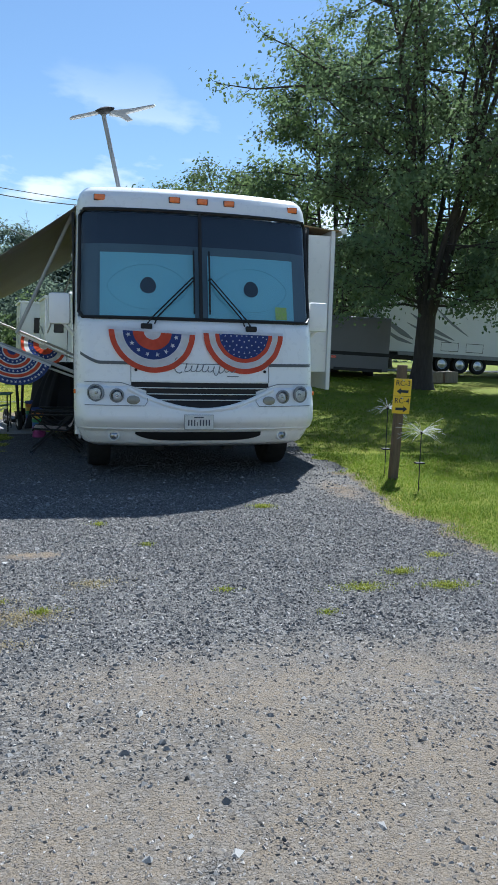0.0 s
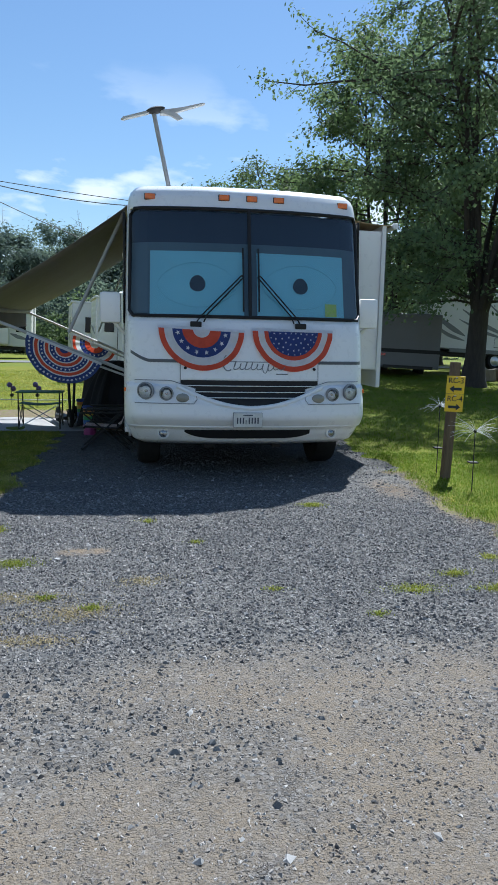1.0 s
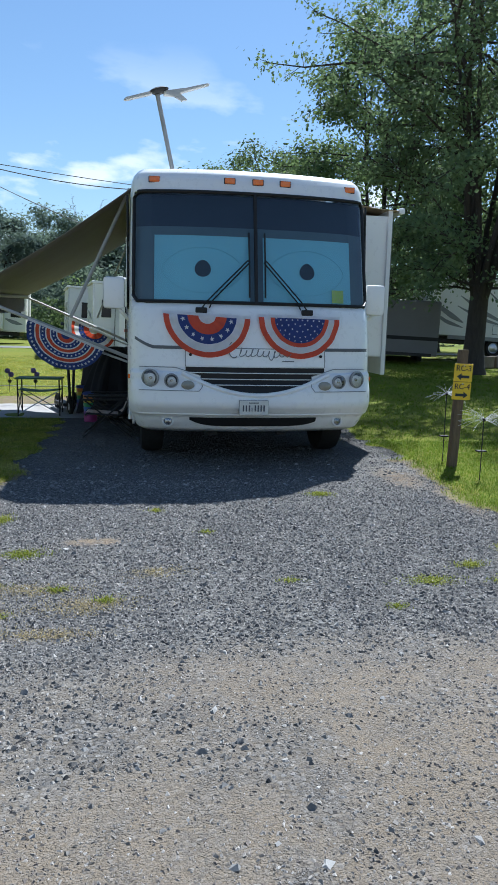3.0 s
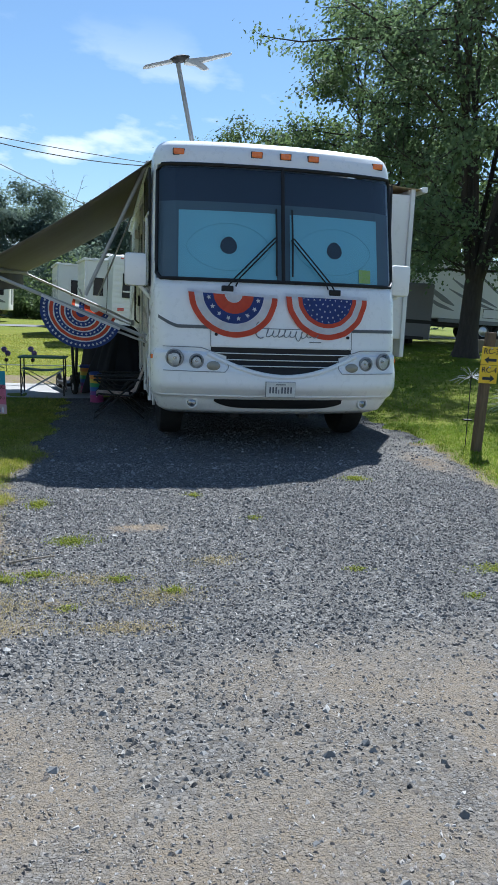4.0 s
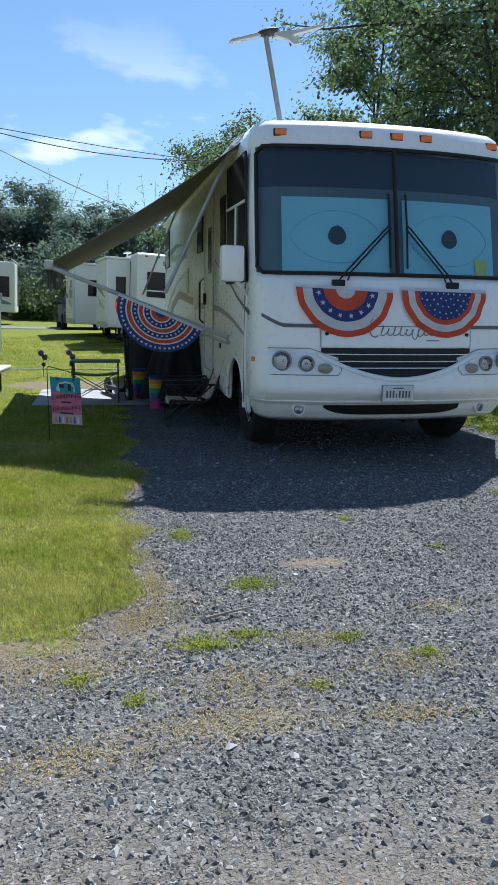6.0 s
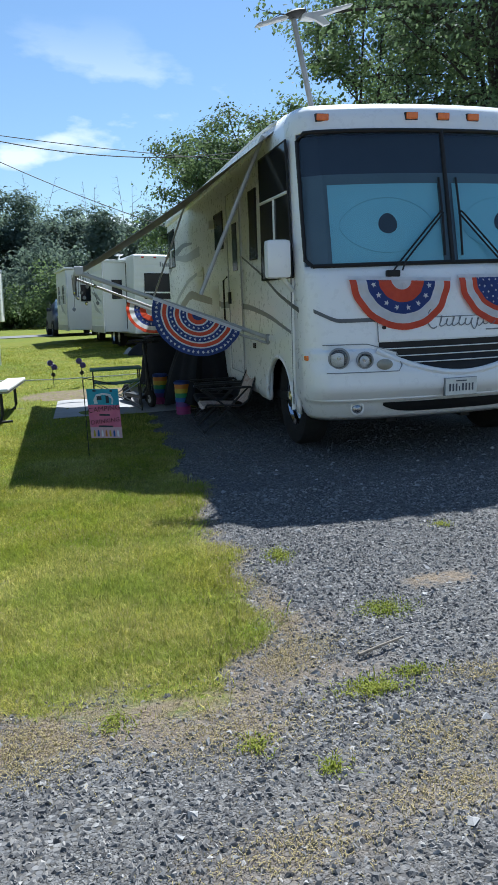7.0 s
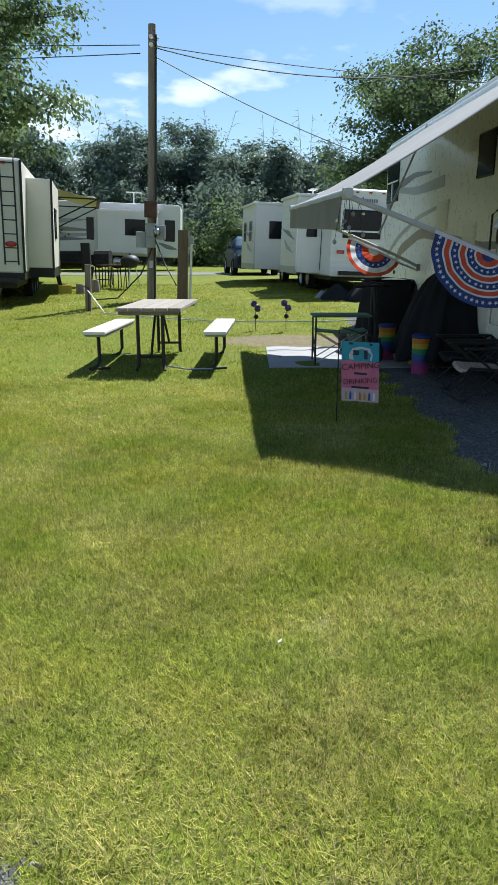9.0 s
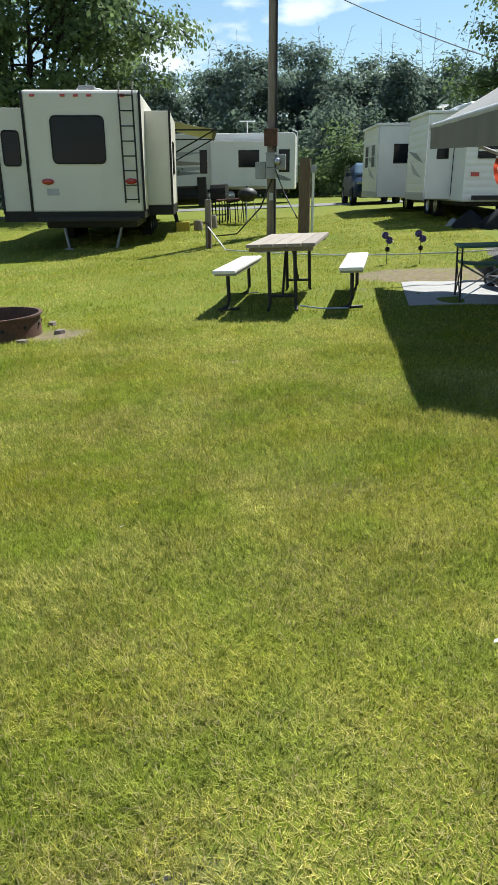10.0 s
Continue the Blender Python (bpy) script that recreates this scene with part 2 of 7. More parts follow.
BARE = mat("bare grey twigs", (0.30, 0.29, 0.29), 0.95, base2=(0.20, 0.19, 0.19), scale=4, fine=20, bump=0.3)
# lens flare haze is put into these greens, making them paler and bluer
LEAF_DARK = leafmat("maple leaves", ((0.085, 0.138, 0.082), (0.115, 0.175, 0.094), (0.155, 0.213, 0.102)), 0.60, 0.52)
LEAF_LIGHT = leafmat("light green leaves", ((0.072, 0.120, 0.060), (0.105, 0.160, 0.070), (0.150, 0.205, 0.080)), 0.60, 0.52)
# distance haze is put into these leaves as a paler, bluer green
LEAF_HAZED = leafmat("haze-paled woods leaves", ((0.125, 0.172, 0.150), (0.138, 0.186, 0.156), (0.152, 0.198, 0.156)), 0.9, 0.50)
MAT_WHITE = mat("pale woven patio mat", (0.36, 0.35, 0.345), 0.9, base2=(0.27, 0.262, 0.255), scale=3, fine=90, bump=0.5, dirt=(0.22, 0.20, 0.17), dirt_amount=0.5, stretch=(1, 6, 1))
GREEN_CLOTH = mat("green camp table cloth", (0.035, 0.11, 0.055), 0.7, base2=(0.05, 0.14, 0.07), scale=5, fine=180, bump=0.3)
TARP = mat("black draped cloth", (0.011, 0.012, 0.015), 0.85, base2=(0.017, 0.018, 0.022), spec=0.15, scale=3, fine=90, bump=0.4)
PURPLE = mat("purple foil petals", (0.075, 0.055, 0.20), 0.35, 0.3, base2=(0.11, 0.09, 0.25), scale=20, fine=90, bump=0.2)
BLUECAR = mat("dark blue car paint", (0.008, 0.014, 0.032), 0.35, 0.0, base2=(0.006, 0.011, 0.026), scale=2, fine=6, bump=0.0, coat=0.05, spec=0.15)
HOSE = mat("white hose", (0.66, 0.66, 0.63), 0.5, scale=10, fine=60, bump=0.05)
WIRE = mat("black cable", (0.012, 0.012, 0.012), 0.6, scale=10, fine=60, bump=0.0)
FLAG_TEAL = mat("teal flag print", (0.03, 0.24, 0.33), 0.75, base2=(0.05, 0.30, 0.38), scale=14, fine=240, bump=0.2)
FLAG_PINK = mat("pink flag print", (0.50, 0.12, 0.20), 0.75, base2=(0.56, 0.17, 0.26), scale=14, fine=240, bump=0.2)
FLAG_PALE = mat("pale pink flag print", (0.58, 0.40, 0.42), 0.75, base2=(0.50, 0.33, 0.36), scale=40, fine=240, bump=0.2)
MAROON = mat("dark red cloth", (0.10, 0.03, 0.03), 0.8, scale=5, fine=100, bump=0.3)
# stripe colours are dimmed: the awning's deep shade is put into them
RAINBOW = [mat("rainbow " + n, c, 0.45, scale=9, fine=90, bump=0.1) for n, c in (("magenta", (0.240, 0.018, 0.132)), ("violet", (0.096, 0.030, 0.192)), ("blue", (0.012, 0.084, 0.300)), ("green", (0.018, 0.204, 0.072)), ("yellow", (0.450, 0.330, 0.018)), ("orange", (0.450, 0.150, 0.012)))]
FLORAL = mat("faded floral sling cloth", (0.55, 0.48, 0.42), 0.8, base2=(0.30, 0.19, 0.17), scale=26, fine=200, bump=0.25)

# ---- shaping helpers ----
class Shape:
    """Collects verts and faces of one mesh."""
    def __init__(self):
        self.v, self.f = [], []

    def add(self, verts, faces):
        n = len(self.v)
        self.v += [tuple(p) for p in verts]
        self.f += [tuple(i + n for i in q) for q in faces]
        return self

    def box(self, x0, y0, z0, x1, y1, z1, bev=0.0, m=None):
        bm = bmesh.new()
        bmesh.ops.create_cube(bm, size=1)
        for p in bm.verts:
            p.co = Vector(((x0 + x1) / 2 + p.co.x * (x1 - x0), (y0 + y1) / 2 + p.co.y * (y1 - y0), (z0 + z1) / 2 + p.co.z * (z1 - z0)))
        if bev:
            bmesh.ops.bevel(bm, geom=bm.edges[:], offset=bev, segments=2, profile=0.6, affect="EDGES")
        if m:
            bmesh.ops.transform(bm, matrix=m, verts=bm.verts[:])
        bm.verts.index_update()
        self.add([p.co for p in bm.verts], [[p.index for p in q.verts] for q in bm.faces])
        bm.free()
        return self

    def tube(self, pts, r, seg=8, r1=None, cap=True):
        pts = [Vector(p) for p in pts]
        n, rings = len(pts), []
        for k, p in enumerate(pts):
            d = (pts[min(k + 1, n - 1)] - pts[max(k - 1, 0)]).normalized()
            a = d.cross(Vector((0, 0, 1)) if abs(d.z) < 0.95 else Vector((1, 0, 0))).normalized()
            b = d.cross(a)
            rr = r if r1 is None else r + (r1 - r) * k / (n - 1)
            rings.append([p + (a * math.cos(2 * math.pi * j / seg) + b * math.sin(2 * math.pi * j / seg)) * rr for j in range(seg)])
        f = [(k * seg + j, k * seg + (j + 1) % seg, (k + 1) * seg + (j + 1) % seg, (k + 1) * seg + j) for k in range(n - 1) for j in range(seg)]
        if cap:
            f += [tuple(range(seg))[::-1], tuple((n - 1) * seg + j for j in range(seg))]
        return self.add([q for ring in rings for q in ring], f)

    def lathe(self, prof, seg=24, m=None):
        """prof: (radius, height) pairs turned round z."""
        vs = [Vector((r * math.cos(2 * math.pi * j / seg), r * math.sin(2 * math.pi * j / seg), z)) for r, z in prof for j in range(seg)]
        if m:
            vs = [m @ p for p in vs]
        return self.add(vs, [(k * seg + j, k * seg + (j + 1) % seg, (k + 1) * seg + (j + 1) % seg, (k + 1) * seg + j) for k in range(len(prof) - 1) for j in range(seg)])

    def prism(self, poly, axis, a, b):
        """A polygon in the plane across axis (x: (y, z); y: (x, z); z: (x, y)), from a to b."""
        def put(p, d):
            return (d, p[0], p[1]) if axis == "x" else (p[0], d, p[1]) if axis == "y" else (p[0], p[1], d)
        n = len(poly)
        return self.add([put(p, a) for p in poly] + [put(p, b) for p in poly],
                        [tuple(range(n)), tuple(range(2 * n - 1, n - 1, -1))] + [(k, n + k, n + (k + 1) % n, (k + 1) % n) for k in range(n)])

    def grid(self, fn, nu, nv, keep=None):
        """fn(u, v) for u, v in 0..1."""
        vs = [fn(i / nu, j / nv) for j in range(nv + 1) for i in range(nu + 1)]
        fs = [(j * (nu + 1) + i, j * (nu + 1) + i + 1, (j + 1) * (nu + 1) + i + 1, (j + 1) * (nu + 1) + i)
              for j in range(nv) for i in range(nu) if keep is None or keep((i + 0.5) / nu, (j + 0.5) / nv)]
        return self.add(vs, fs)

    def mesh(self, name, material, smooth=False):
        me = bpy.data.meshes.new(name)
        me.from_pydata(self.v, [], self.f)
        bm = bmesh.new()
        bm.from_mesh(me)
        bmesh.ops.recalc_face_normals(bm, faces=bm.faces[:])
        bm.to_mesh(me)
        bm.free()
        if material:
            me.materials.append(material)
        if smooth:
            me.polygons.foreach_set("use_smooth", [True] * len(me.polygons))
            me.set_sharp_from_angle(angle=radians(38))
        return me


def part(name, shape, material, parent, label="", smooth=False, m=None, thick=0.0):
    ob = new(name, shape.mesh(name, material, smooth))
    ob.parent = parent
    if m:
        ob.matrix_basis = m
    if thick:
        sm = ob.modifiers.new("thickness", "SOLIDIFY")
        sm.thickness, sm.offset = thick, 0
    if label:
        ob["label"] = label
    return ob


def slope(y):
    """How much the ground rises away from the lane."""
    d = y - 12.0
    return 0.0 if d <= -1.5 else (0.034 * (d + 1.5) ** 2 / 6 if d < 1.5 else 0.034 * min(d, 18) + 0.006 * max(0, d - 18))


def thing(name, x, y, label, category, turn=0.0, z=None, upright=False, group="", kind=""):
    """An empty on the ground at a place of the site."""
    z = slope(y) if z is None else z
    ob = new(name)
    ob.empty_display_size = 0.2
    p = SITE @ Vector((x, y, z))
    ob.matrix_basis = pose(p.x, p.y, p.z, 0, 0, turn) if upright else SITE @ pose(x, y, z, 0, 0, turn)
    return tagged(ob, label, category, group, kind)


def single(name, shape, material, x, y, label, category, turn=0.0, z=None, upright=False, group="", kind="", smooth=False):
    """A thing that is one mesh."""
    z = slope(y) if z is None else z
    ob = new(name, shape.mesh(name, material, smooth))
    p = SITE @ Vector((x, y, z))
    ob.matrix_basis = pose(p.x, p.y, p.z, 0, 0, turn) if upright else SITE @ pose(x, y, z, 0, 0, turn)
    return tagged(ob, label, category, group, kind)


def lettering(name, text, size, material, parent, m, depth=0.002, shear=0.0):
    cu = bpy.data.curves.new(name, "FONT")
    cu.body, cu.size, cu.extrude, cu.align_x, cu.align_y, cu.shear = text, size, depth, "CENTER", "CENTER", shear
    cu.materials.append(material)
    ob = new(name, cu)
    ob.parent = parent
    ob.matrix_basis = m
    return ob


def bulk(name, verts, faces, material, label, category, kind="stuff", parent=None):
    """A big mesh from arrays, faces all of one size."""
    me = bpy.data.meshes.new(name)
    n = faces.shape[1]
    me.vertices.add(len(verts))
    me.vertices.foreach_set("co", np.ascontiguousarray(verts, dtype=np.float32).ravel())
    me.loops.add(faces.size)
    me.loops.foreach_set("vertex_index", np.ascontiguousarray(faces, dtype=np.int32).ravel())
    me.polygons.add(len(faces))
    me.polygons.foreach_set("loop_start", np.arange(0, faces.size, n, dtype=np.int32))
    me.update(calc_edges=True)
    me.polygons.foreach_set("use_smooth", np.zeros(len(faces), dtype=bool))
    me.materials.append(material)
    ob = new(name, me)
    if parent:
        ob.parent = parent
        ob["kind"] = kind
        return ob
    return tagged(ob, label, category, "", kind)

# ---- ground ----
rng = np.random.default_rng(7)
GRIDS = [rng.random((257, 257)) for _ in range(4)]


def field(x, y, size, k=0):
    """Soft value noise over the site, 0..1, with lumps of that size in metres."""
    g = GRIDS[k]
    u, v = np.asarray(x) / size + 91.3, np.asarray(y) / size + 57.7
    i, j = np.floor(u).astype(int), np.floor(v).astype(int)
    a, b = u - i, v - j
    a, b = a * a * (3 - 2 * a), b * b * (3 - 2 * b)
    i0, i1, j0, j1 = i % 257, (i + 1) % 257, j % 257, (j + 1) % 257
    return (g[i0, j0] * (1 - a) + g[i1, j0] * a) * (1 - b) + (g[i0, j1] * (1 - a) + g[i1, j1] * a) * b


def rise(y):
    d = np.asarray(y, dtype=float) - 12.0
    return np.where(d <= -1.5, 0, np.where(d < 1.5, 0.034 * (d + 1.5) ** 2 / 6, 0.034 * np.minimum(d, 18) + 0.006 * np.maximum(0, d - 18))) - np.maximum(0, np.asarray(y) - 95) * 0.03


def gravel_at(x, y):
    """Signed distance in metres into the gravel, with a ragged edge."""
    x, y = np.asarray(x, dtype=float), np.asarray(y, dtype=float)
    lane = 4.98 - y + 0.10 * np.sin(x * 1.3)
    left = x + 1.19 + np.where(y < 5.5, (5.5 - y) * 0.55, 0) - np.where(y > 12.5, 0.3, 0)
    right = np.interp(y, [4.6, 5.0, 5.32, 5.78, 6.7, 8.9, 12, 18], [3.9, 3.35, 3.12, 2.99, 2.92, 3.12, 3.2, 3.2]) - x
    drive = np.minimum(np.minimum(left, right), 18.0 - y)
    d = np.maximum(lane, drive)
    return d + (field(x, y, 0.33, 1) - 0.5) * 0.30 + (field(x, y, 0.11, 2) - 0.5) * 0.16


WEEDS = [(-0.67, 5.40, 0.17, 0.11), (-1.01, 4.73, 0.17, 0.07), (-0.80, 4.82, 0.14, 0.05), (-0.38, 4.74, 0.08, 0.05), (-0.10, 4.53, 0.09, 0.045), (1.68, 6.90, 0.13, 0.12), (0.20, 6.46, 0.08, 0.07), (1.79, 4.66, 0.19, 0.09), (2.31, 4.58, 0.18, 0.08), (2.15, 4.88, 0.13, 0.06),
         (0.95, 4.73, 0.08, 0.04), (-0.95, 6.25, 0.10, 0.12), (-1.95, 4.80, 0.10, 0.08), (-1.50, 4.52, 0.08, 0.06), (2.55, 5.2, 0.10, 0.08), (0.55, 5.75, 0.06, 0.05), (1.45, 4.32, 0.07, 0.04), (-0.62, 4.35, 0.06, 0.04), (-1.3, 4.34, 0.07, 0.05)]


def weeds_at(x, y):
    m = np.zeros(np.shape(x))
    for a, b, rx, ry in WEEDS:
        m = np.maximum(m, 1 - ((x - a) / rx) ** 2 - ((y - b) / ry) ** 2)
    return m


SOIL = ((-1.9, 4.83, 0.9, 0.12, 1.0), (-0.75, 4.42, 0.25, 0.10, 0.5), (-1.28, 5.02, 0.22, 0.20, 0.9), (-1.62, 4.66, 0.45, 0.13, 0.8), (-0.95, 4.15, 0.42, 0.13, 0.6), (-1.50, 4.05, 0.40, 0.12, 0.55), (-2.15, 4.72, 0.5, 0.12, 0.9), (-0.35, 4.12, 0.30, 0.09, 0.5), (-1.16, 5.55, 0.10, 0.45, 0.8), (2.85, 6.6, 0.12, 0.9, 0.8), (-1.9, 14.75, 1.4, 0.75, 3.0), (-0.24, 5.66, 0.26, 0.10, 1.6), (2.7, 7.6, 0.25, 0.7, 0.9), (-2.5, 6.28, 0.10, 0.06, 0.9), (-6.2, 11.1, 0.55, 0.45, 1.1), (-1.2, 4.9, 0.5, 0.12, 0.7), (-4.1, 9.9, 0.12, 0.08, 1.2), (-3.1, 7.3, 0.3, 0.15, 0.5), (-4.4, 20.8, 0.5, 0.4, 0.9), (-2.5, 4.75, 0.9, 0.18, 0.9))


def soil_at(x, y):
    """Bare earth patches, 0 and up."""
    m = np.zeros(np.shape(x))
    for a, b, rx, ry, s in SOIL:
        m = np.maximum(m, np.clip(1 - ((x - a) / rx) ** 2 - ((y - b) / ry) ** 2, 0, 1) * s)
    return m


def spaced(lo, a, b, hi, step, far):
    left, right = [], []
    x, s = a, step
    while x > lo:
        s *= far
        x -= s
        left.append(max(x, lo))
    x, s = b, step
    while x < hi:
        s *= far
        x += s
        right.append(min(x, hi))
    return np.array(left[::-1] + list(np.arange(a, b + step / 2, step)) + right)


gx, gy = spaced(-400, -7.5, 5.5, 400, 0.085, 1.14), spaced(-60, 1.8, 15.5, 900, 0.085, 1.14)
GX, GY = np.meshgrid(gx, gy)
bumps = (field(GX, GY, 0.9, 0) - 0.5) * 0.03 + (field(GX, GY, 0.25, 3) - 0.5) * 0.012
GZ = rise(GY) + bumps * (np.abs(GX) < 60) - 0.004
flat = np.stack([GX, GY, GZ], -1).reshape(-1, 3) @ np.array(SITE.to_3x3()).T
nx, ny = len(gx), len(gy)
ii = (np.arange(ny - 1)[:, None] * nx + np.arange(nx - 1)).ravel()
ground_faces = np.stack([ii, ii + 1, ii + nx + 1, ii + nx], 1)

GROUND = bpy.data.materials.new("lawn and gravel ground")
GROUND.use_nodes = True
nt = GROUND.node_tree
bs = nt.nodes["Principled BSDF"]
bs.inputs["Specular IOR Level"].default_value = 0.12
at = nt.nodes.new("ShaderNodeAttribute")
at.attribute_name = "cover"
sp = nt.nodes.new("ShaderNodeSeparateColor")
nt.links.new(at.outputs["Color"], sp.inputs[0])
lawn = mixc(nt, ramp2(nt, tex(nt, 0.35, 6), (0, 0, 0), (1, 1, 1), 0.35, 0.65), (0.100, 0.145, 0.012), (0.150, 0.165, 0.014))
lawn = mixc(nt, ramp2(nt, tex(nt, 2.2, 7, 0.7), (0, 0, 0), (0.45, 0.45, 0.45), 0.50, 0.72), lawn, (0.20, 0.17, 0.06))
lawn = mixc(nt, 0.75, lawn, ramp2(nt, tex(nt, 55, 3, 0.7), (0.55, 0.55, 0.55), (1.25, 1.25, 1.15), 0.30, 0.70), "MULTIPLY")
lawn = mixc(nt, ramp2(nt, tex(nt, 90, 4, 0.7), (0, 0, 0), (0.35, 0.35, 0.35), 0.50, 0.64), lawn, (0.22, 0.17, 0.06))
tcv = nt.nodes.new("ShaderNodeTexCoord")


def chips(scale):
    """Crushed chips: a colour for each cell, the gap between cells painted dark like shade, and cells tilted each its
    own way.
    """
    mp, v = nt.nodes.new("ShaderNodeMapping"), nt.nodes.new("ShaderNodeTexVoronoi")
    mp.inputs["Scale"].default_value = (scale, scale * 1.25, scale)
    v.inputs["Scale"].default_value = 1.0
    nt.links.new(tcv.outputs["Object"], mp.inputs[0])
    nt.links.new(mp.outputs[0], v.inputs["Vector"])
    d, c, dot = (nt.nodes.new("ShaderNodeVectorMath") for _ in range(3))
    d.operation, c.operation, dot.operation = "SUBTRACT", "SUBTRACT", "DOT_PRODUCT"
    nt.links.new(mp.outputs[0], d.inputs[0])
    nt.links.new(v.outputs["Position"], d.inputs[1])
    nt.links.new(v.outputs["Color"], c.inputs[0])
    c.inputs[1].default_value = (0.5, 0.5, 0.5)
    nt.links.new(d.outputs[0], dot.inputs[0])
    nt.links.new(c.outputs[0], dot.inputs[1])
    tilt = nt.nodes.new("ShaderNodeMapRange")
    tilt.inputs[1].default_value, tilt.inputs[2].default_value = -0.4, 0.4
    nt.links.new(dot.outputs["Value"], tilt.inputs[0])
    pick = nt.nodes.new("ShaderNodeSeparateColor")
    nt.links.new(v.outputs["Color"], pick.inputs[0])
    r = nt.nodes.new("ShaderNodeValToRGB")
    cols = ((0.052, 0.052, 0.053), (0.103, 0.102, 0.103), (0.133, 0.132, 0.132), (0.163, 0.153, 0.138), (0.194, 0.191, 0.189), (0.310, 0.301, 0.284))
    while len(r.color_ramp.elements) < len(cols):
        r.color_ramp.elements.new(0.5)
    for k, cc in enumerate(cols):
        r.color_ramp.elements[k].position, r.color_ramp.elements[k].color = (0, 0.25, 0.5, 0.7, 0.85, 1)[k], (*cc, 1)
    nt.links.new(pick.outputs["Red"], r.inputs[0])
    # dark dirt colour in the gaps also paints in their crevice shade
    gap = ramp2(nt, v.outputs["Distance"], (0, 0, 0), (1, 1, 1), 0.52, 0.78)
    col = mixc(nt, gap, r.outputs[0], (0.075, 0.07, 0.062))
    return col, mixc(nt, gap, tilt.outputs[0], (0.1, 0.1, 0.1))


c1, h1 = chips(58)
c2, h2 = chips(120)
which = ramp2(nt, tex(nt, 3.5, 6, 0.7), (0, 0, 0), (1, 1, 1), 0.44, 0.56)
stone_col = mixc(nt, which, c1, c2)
stone_col = mixc(nt, 0.5, stone_col, ramp2(nt, tex(nt, 1.3, 6, 0.65), (0.75, 0.75, 0.78), (1.25, 1.22, 1.16), 0.3, 0.7), "MULTIPLY")
pebbles = mixc(nt, which, h1, h2)
dust = mixc(nt, ramp2(nt, tex(nt, 95, 8, 0.8), (0, 0, 0), (1, 1, 1), 0.36, 0.62), (0.158, 0.124, 0.088), (0.225, 0.185, 0.138))
dust = mixc(nt, ramp2(nt, tex(nt, 38, 5, 0.75), (0.1, 0.1, 0.1), (0.75, 0.75, 0.75), 0.40, 0.60), dust, mixc(nt, 0.5, c2, (0.25, 0.205, 0.155)))
dustf = mixc(nt, 1.0, sp.outputs["Green"], ramp2(nt, tex(nt, 2.6, 8, 0.75), (0.25, 0.25, 0.25), (0.95, 0.95, 0.95), 0.36, 0.56), "MULTIPLY")
grav = mixc(nt, dustf, stone_col, dust)
soil = mixc(nt, ramp2(nt, tex(nt, 14, 6, 0.7), (0, 0, 0), (1, 1, 1), 0.35, 0.65), (0.125, 0.096, 0.070), (0.22, 0.170, 0.118))
edge = nt.nodes.new("ShaderNodeMapRange")
edge.inputs[1].default_value, edge.inputs[2].default_value = 0.45, 0.55
nt.links.new(sp.outputs["Red"], edge.inputs[0])
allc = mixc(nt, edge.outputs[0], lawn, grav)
soilf = mixc(nt, 1.0, sp.outputs["Blue"], ramp2(nt, tex(nt, 9, 7, 0.75), (0, 0, 0), (1, 1, 1), 0.34, 0.52), "MULTIPLY")
allc = mixc(nt, soilf, allc, soil)
nt.links.new(allc, bs.inputs["Base Color"])
bs.inputs["Roughness"].default_value = 0.92
bp = nt.nodes.new("ShaderNodeBump")
bp.inputs["Strength"].default_value, bp.inputs["Distance"].default_value = 0.9, 0.012
nt.links.new(mixc(nt, edge.outputs[0], tex(nt, 45, 4, 0.7), mixc(nt, dustf, pebbles, mixc(nt, 0.45, h2, tex(nt, 130, 6, 0.85)))), bp.inputs["Height"])
nt.links.new(bp.outputs[0], bs.inputs["Normal"])
ground = bulk("ground", flat, ground_faces, GROUND, "mown green lawn around a grey gravel pitch and lane", "ground", "structure")
sd = gravel_at(GX, GY)
cover = np.zeros((ny, nx, 4), dtype=np.float32)
cover[..., 0] = np.clip(0.5 + sd / 0.5, 0, 1)
cover[..., 1] = np.clip((3.95 - GY + (field(GX, GY, 0.7, 2) - 0.5) * 1.0) / 0.7, 0, 1)
soilmask = np.maximum(np.clip(1 - np.abs(sd - np.where(GY < 5.5, 0.06, -0.02)) / np.where(GY < 5.5, 0.30, 0.16), 0, 1) * 0.9 * ((field(GX, GY, 0.5, 0) > 0.42) | (GX > 2)) * (GY < 8.6), soil_at(GX, GY))
cover[..., 2] = np.clip(soilmask, 0, 1)
cover[..., 3] = 1
att = ground.data.color_attributes.new("cover", "FLOAT_COLOR", "POINT")
att.data.foreach_set("color", cover.ravel())
ground.data.polygons.foreach_set("use_smooth", np.ones(len(ground_faces), dtype=bool))

# the paved loop road past the far pitches
rs = Shape().grid(lambda u, v: SITE @ Vector((-90 + 150 * u, 32.6 + 3.4 * v + 3.0 * u * 0.4, slope(33.4 + 2.2 * v + 1.2 * u) + 0.012)), 50, 2)
ASPHALT = mat("pale worn asphalt", (0.17, 0.17, 0.165), 0.9, base2=(0.12, 0.12, 0.12), scale=1.2, fine=50, bump=0.3)
road = tagged(new("road", rs.mesh("road", ASPHALT)), "pale grey worn asphalt loop road", "road", "", "structure")

# ---- motorhome ----
rv = thing("motorhome", 1.3, 8.0, "white motorhome dressed with bunting and drawn-on eyes, parked on gravel", "motorhome", z=0.0)
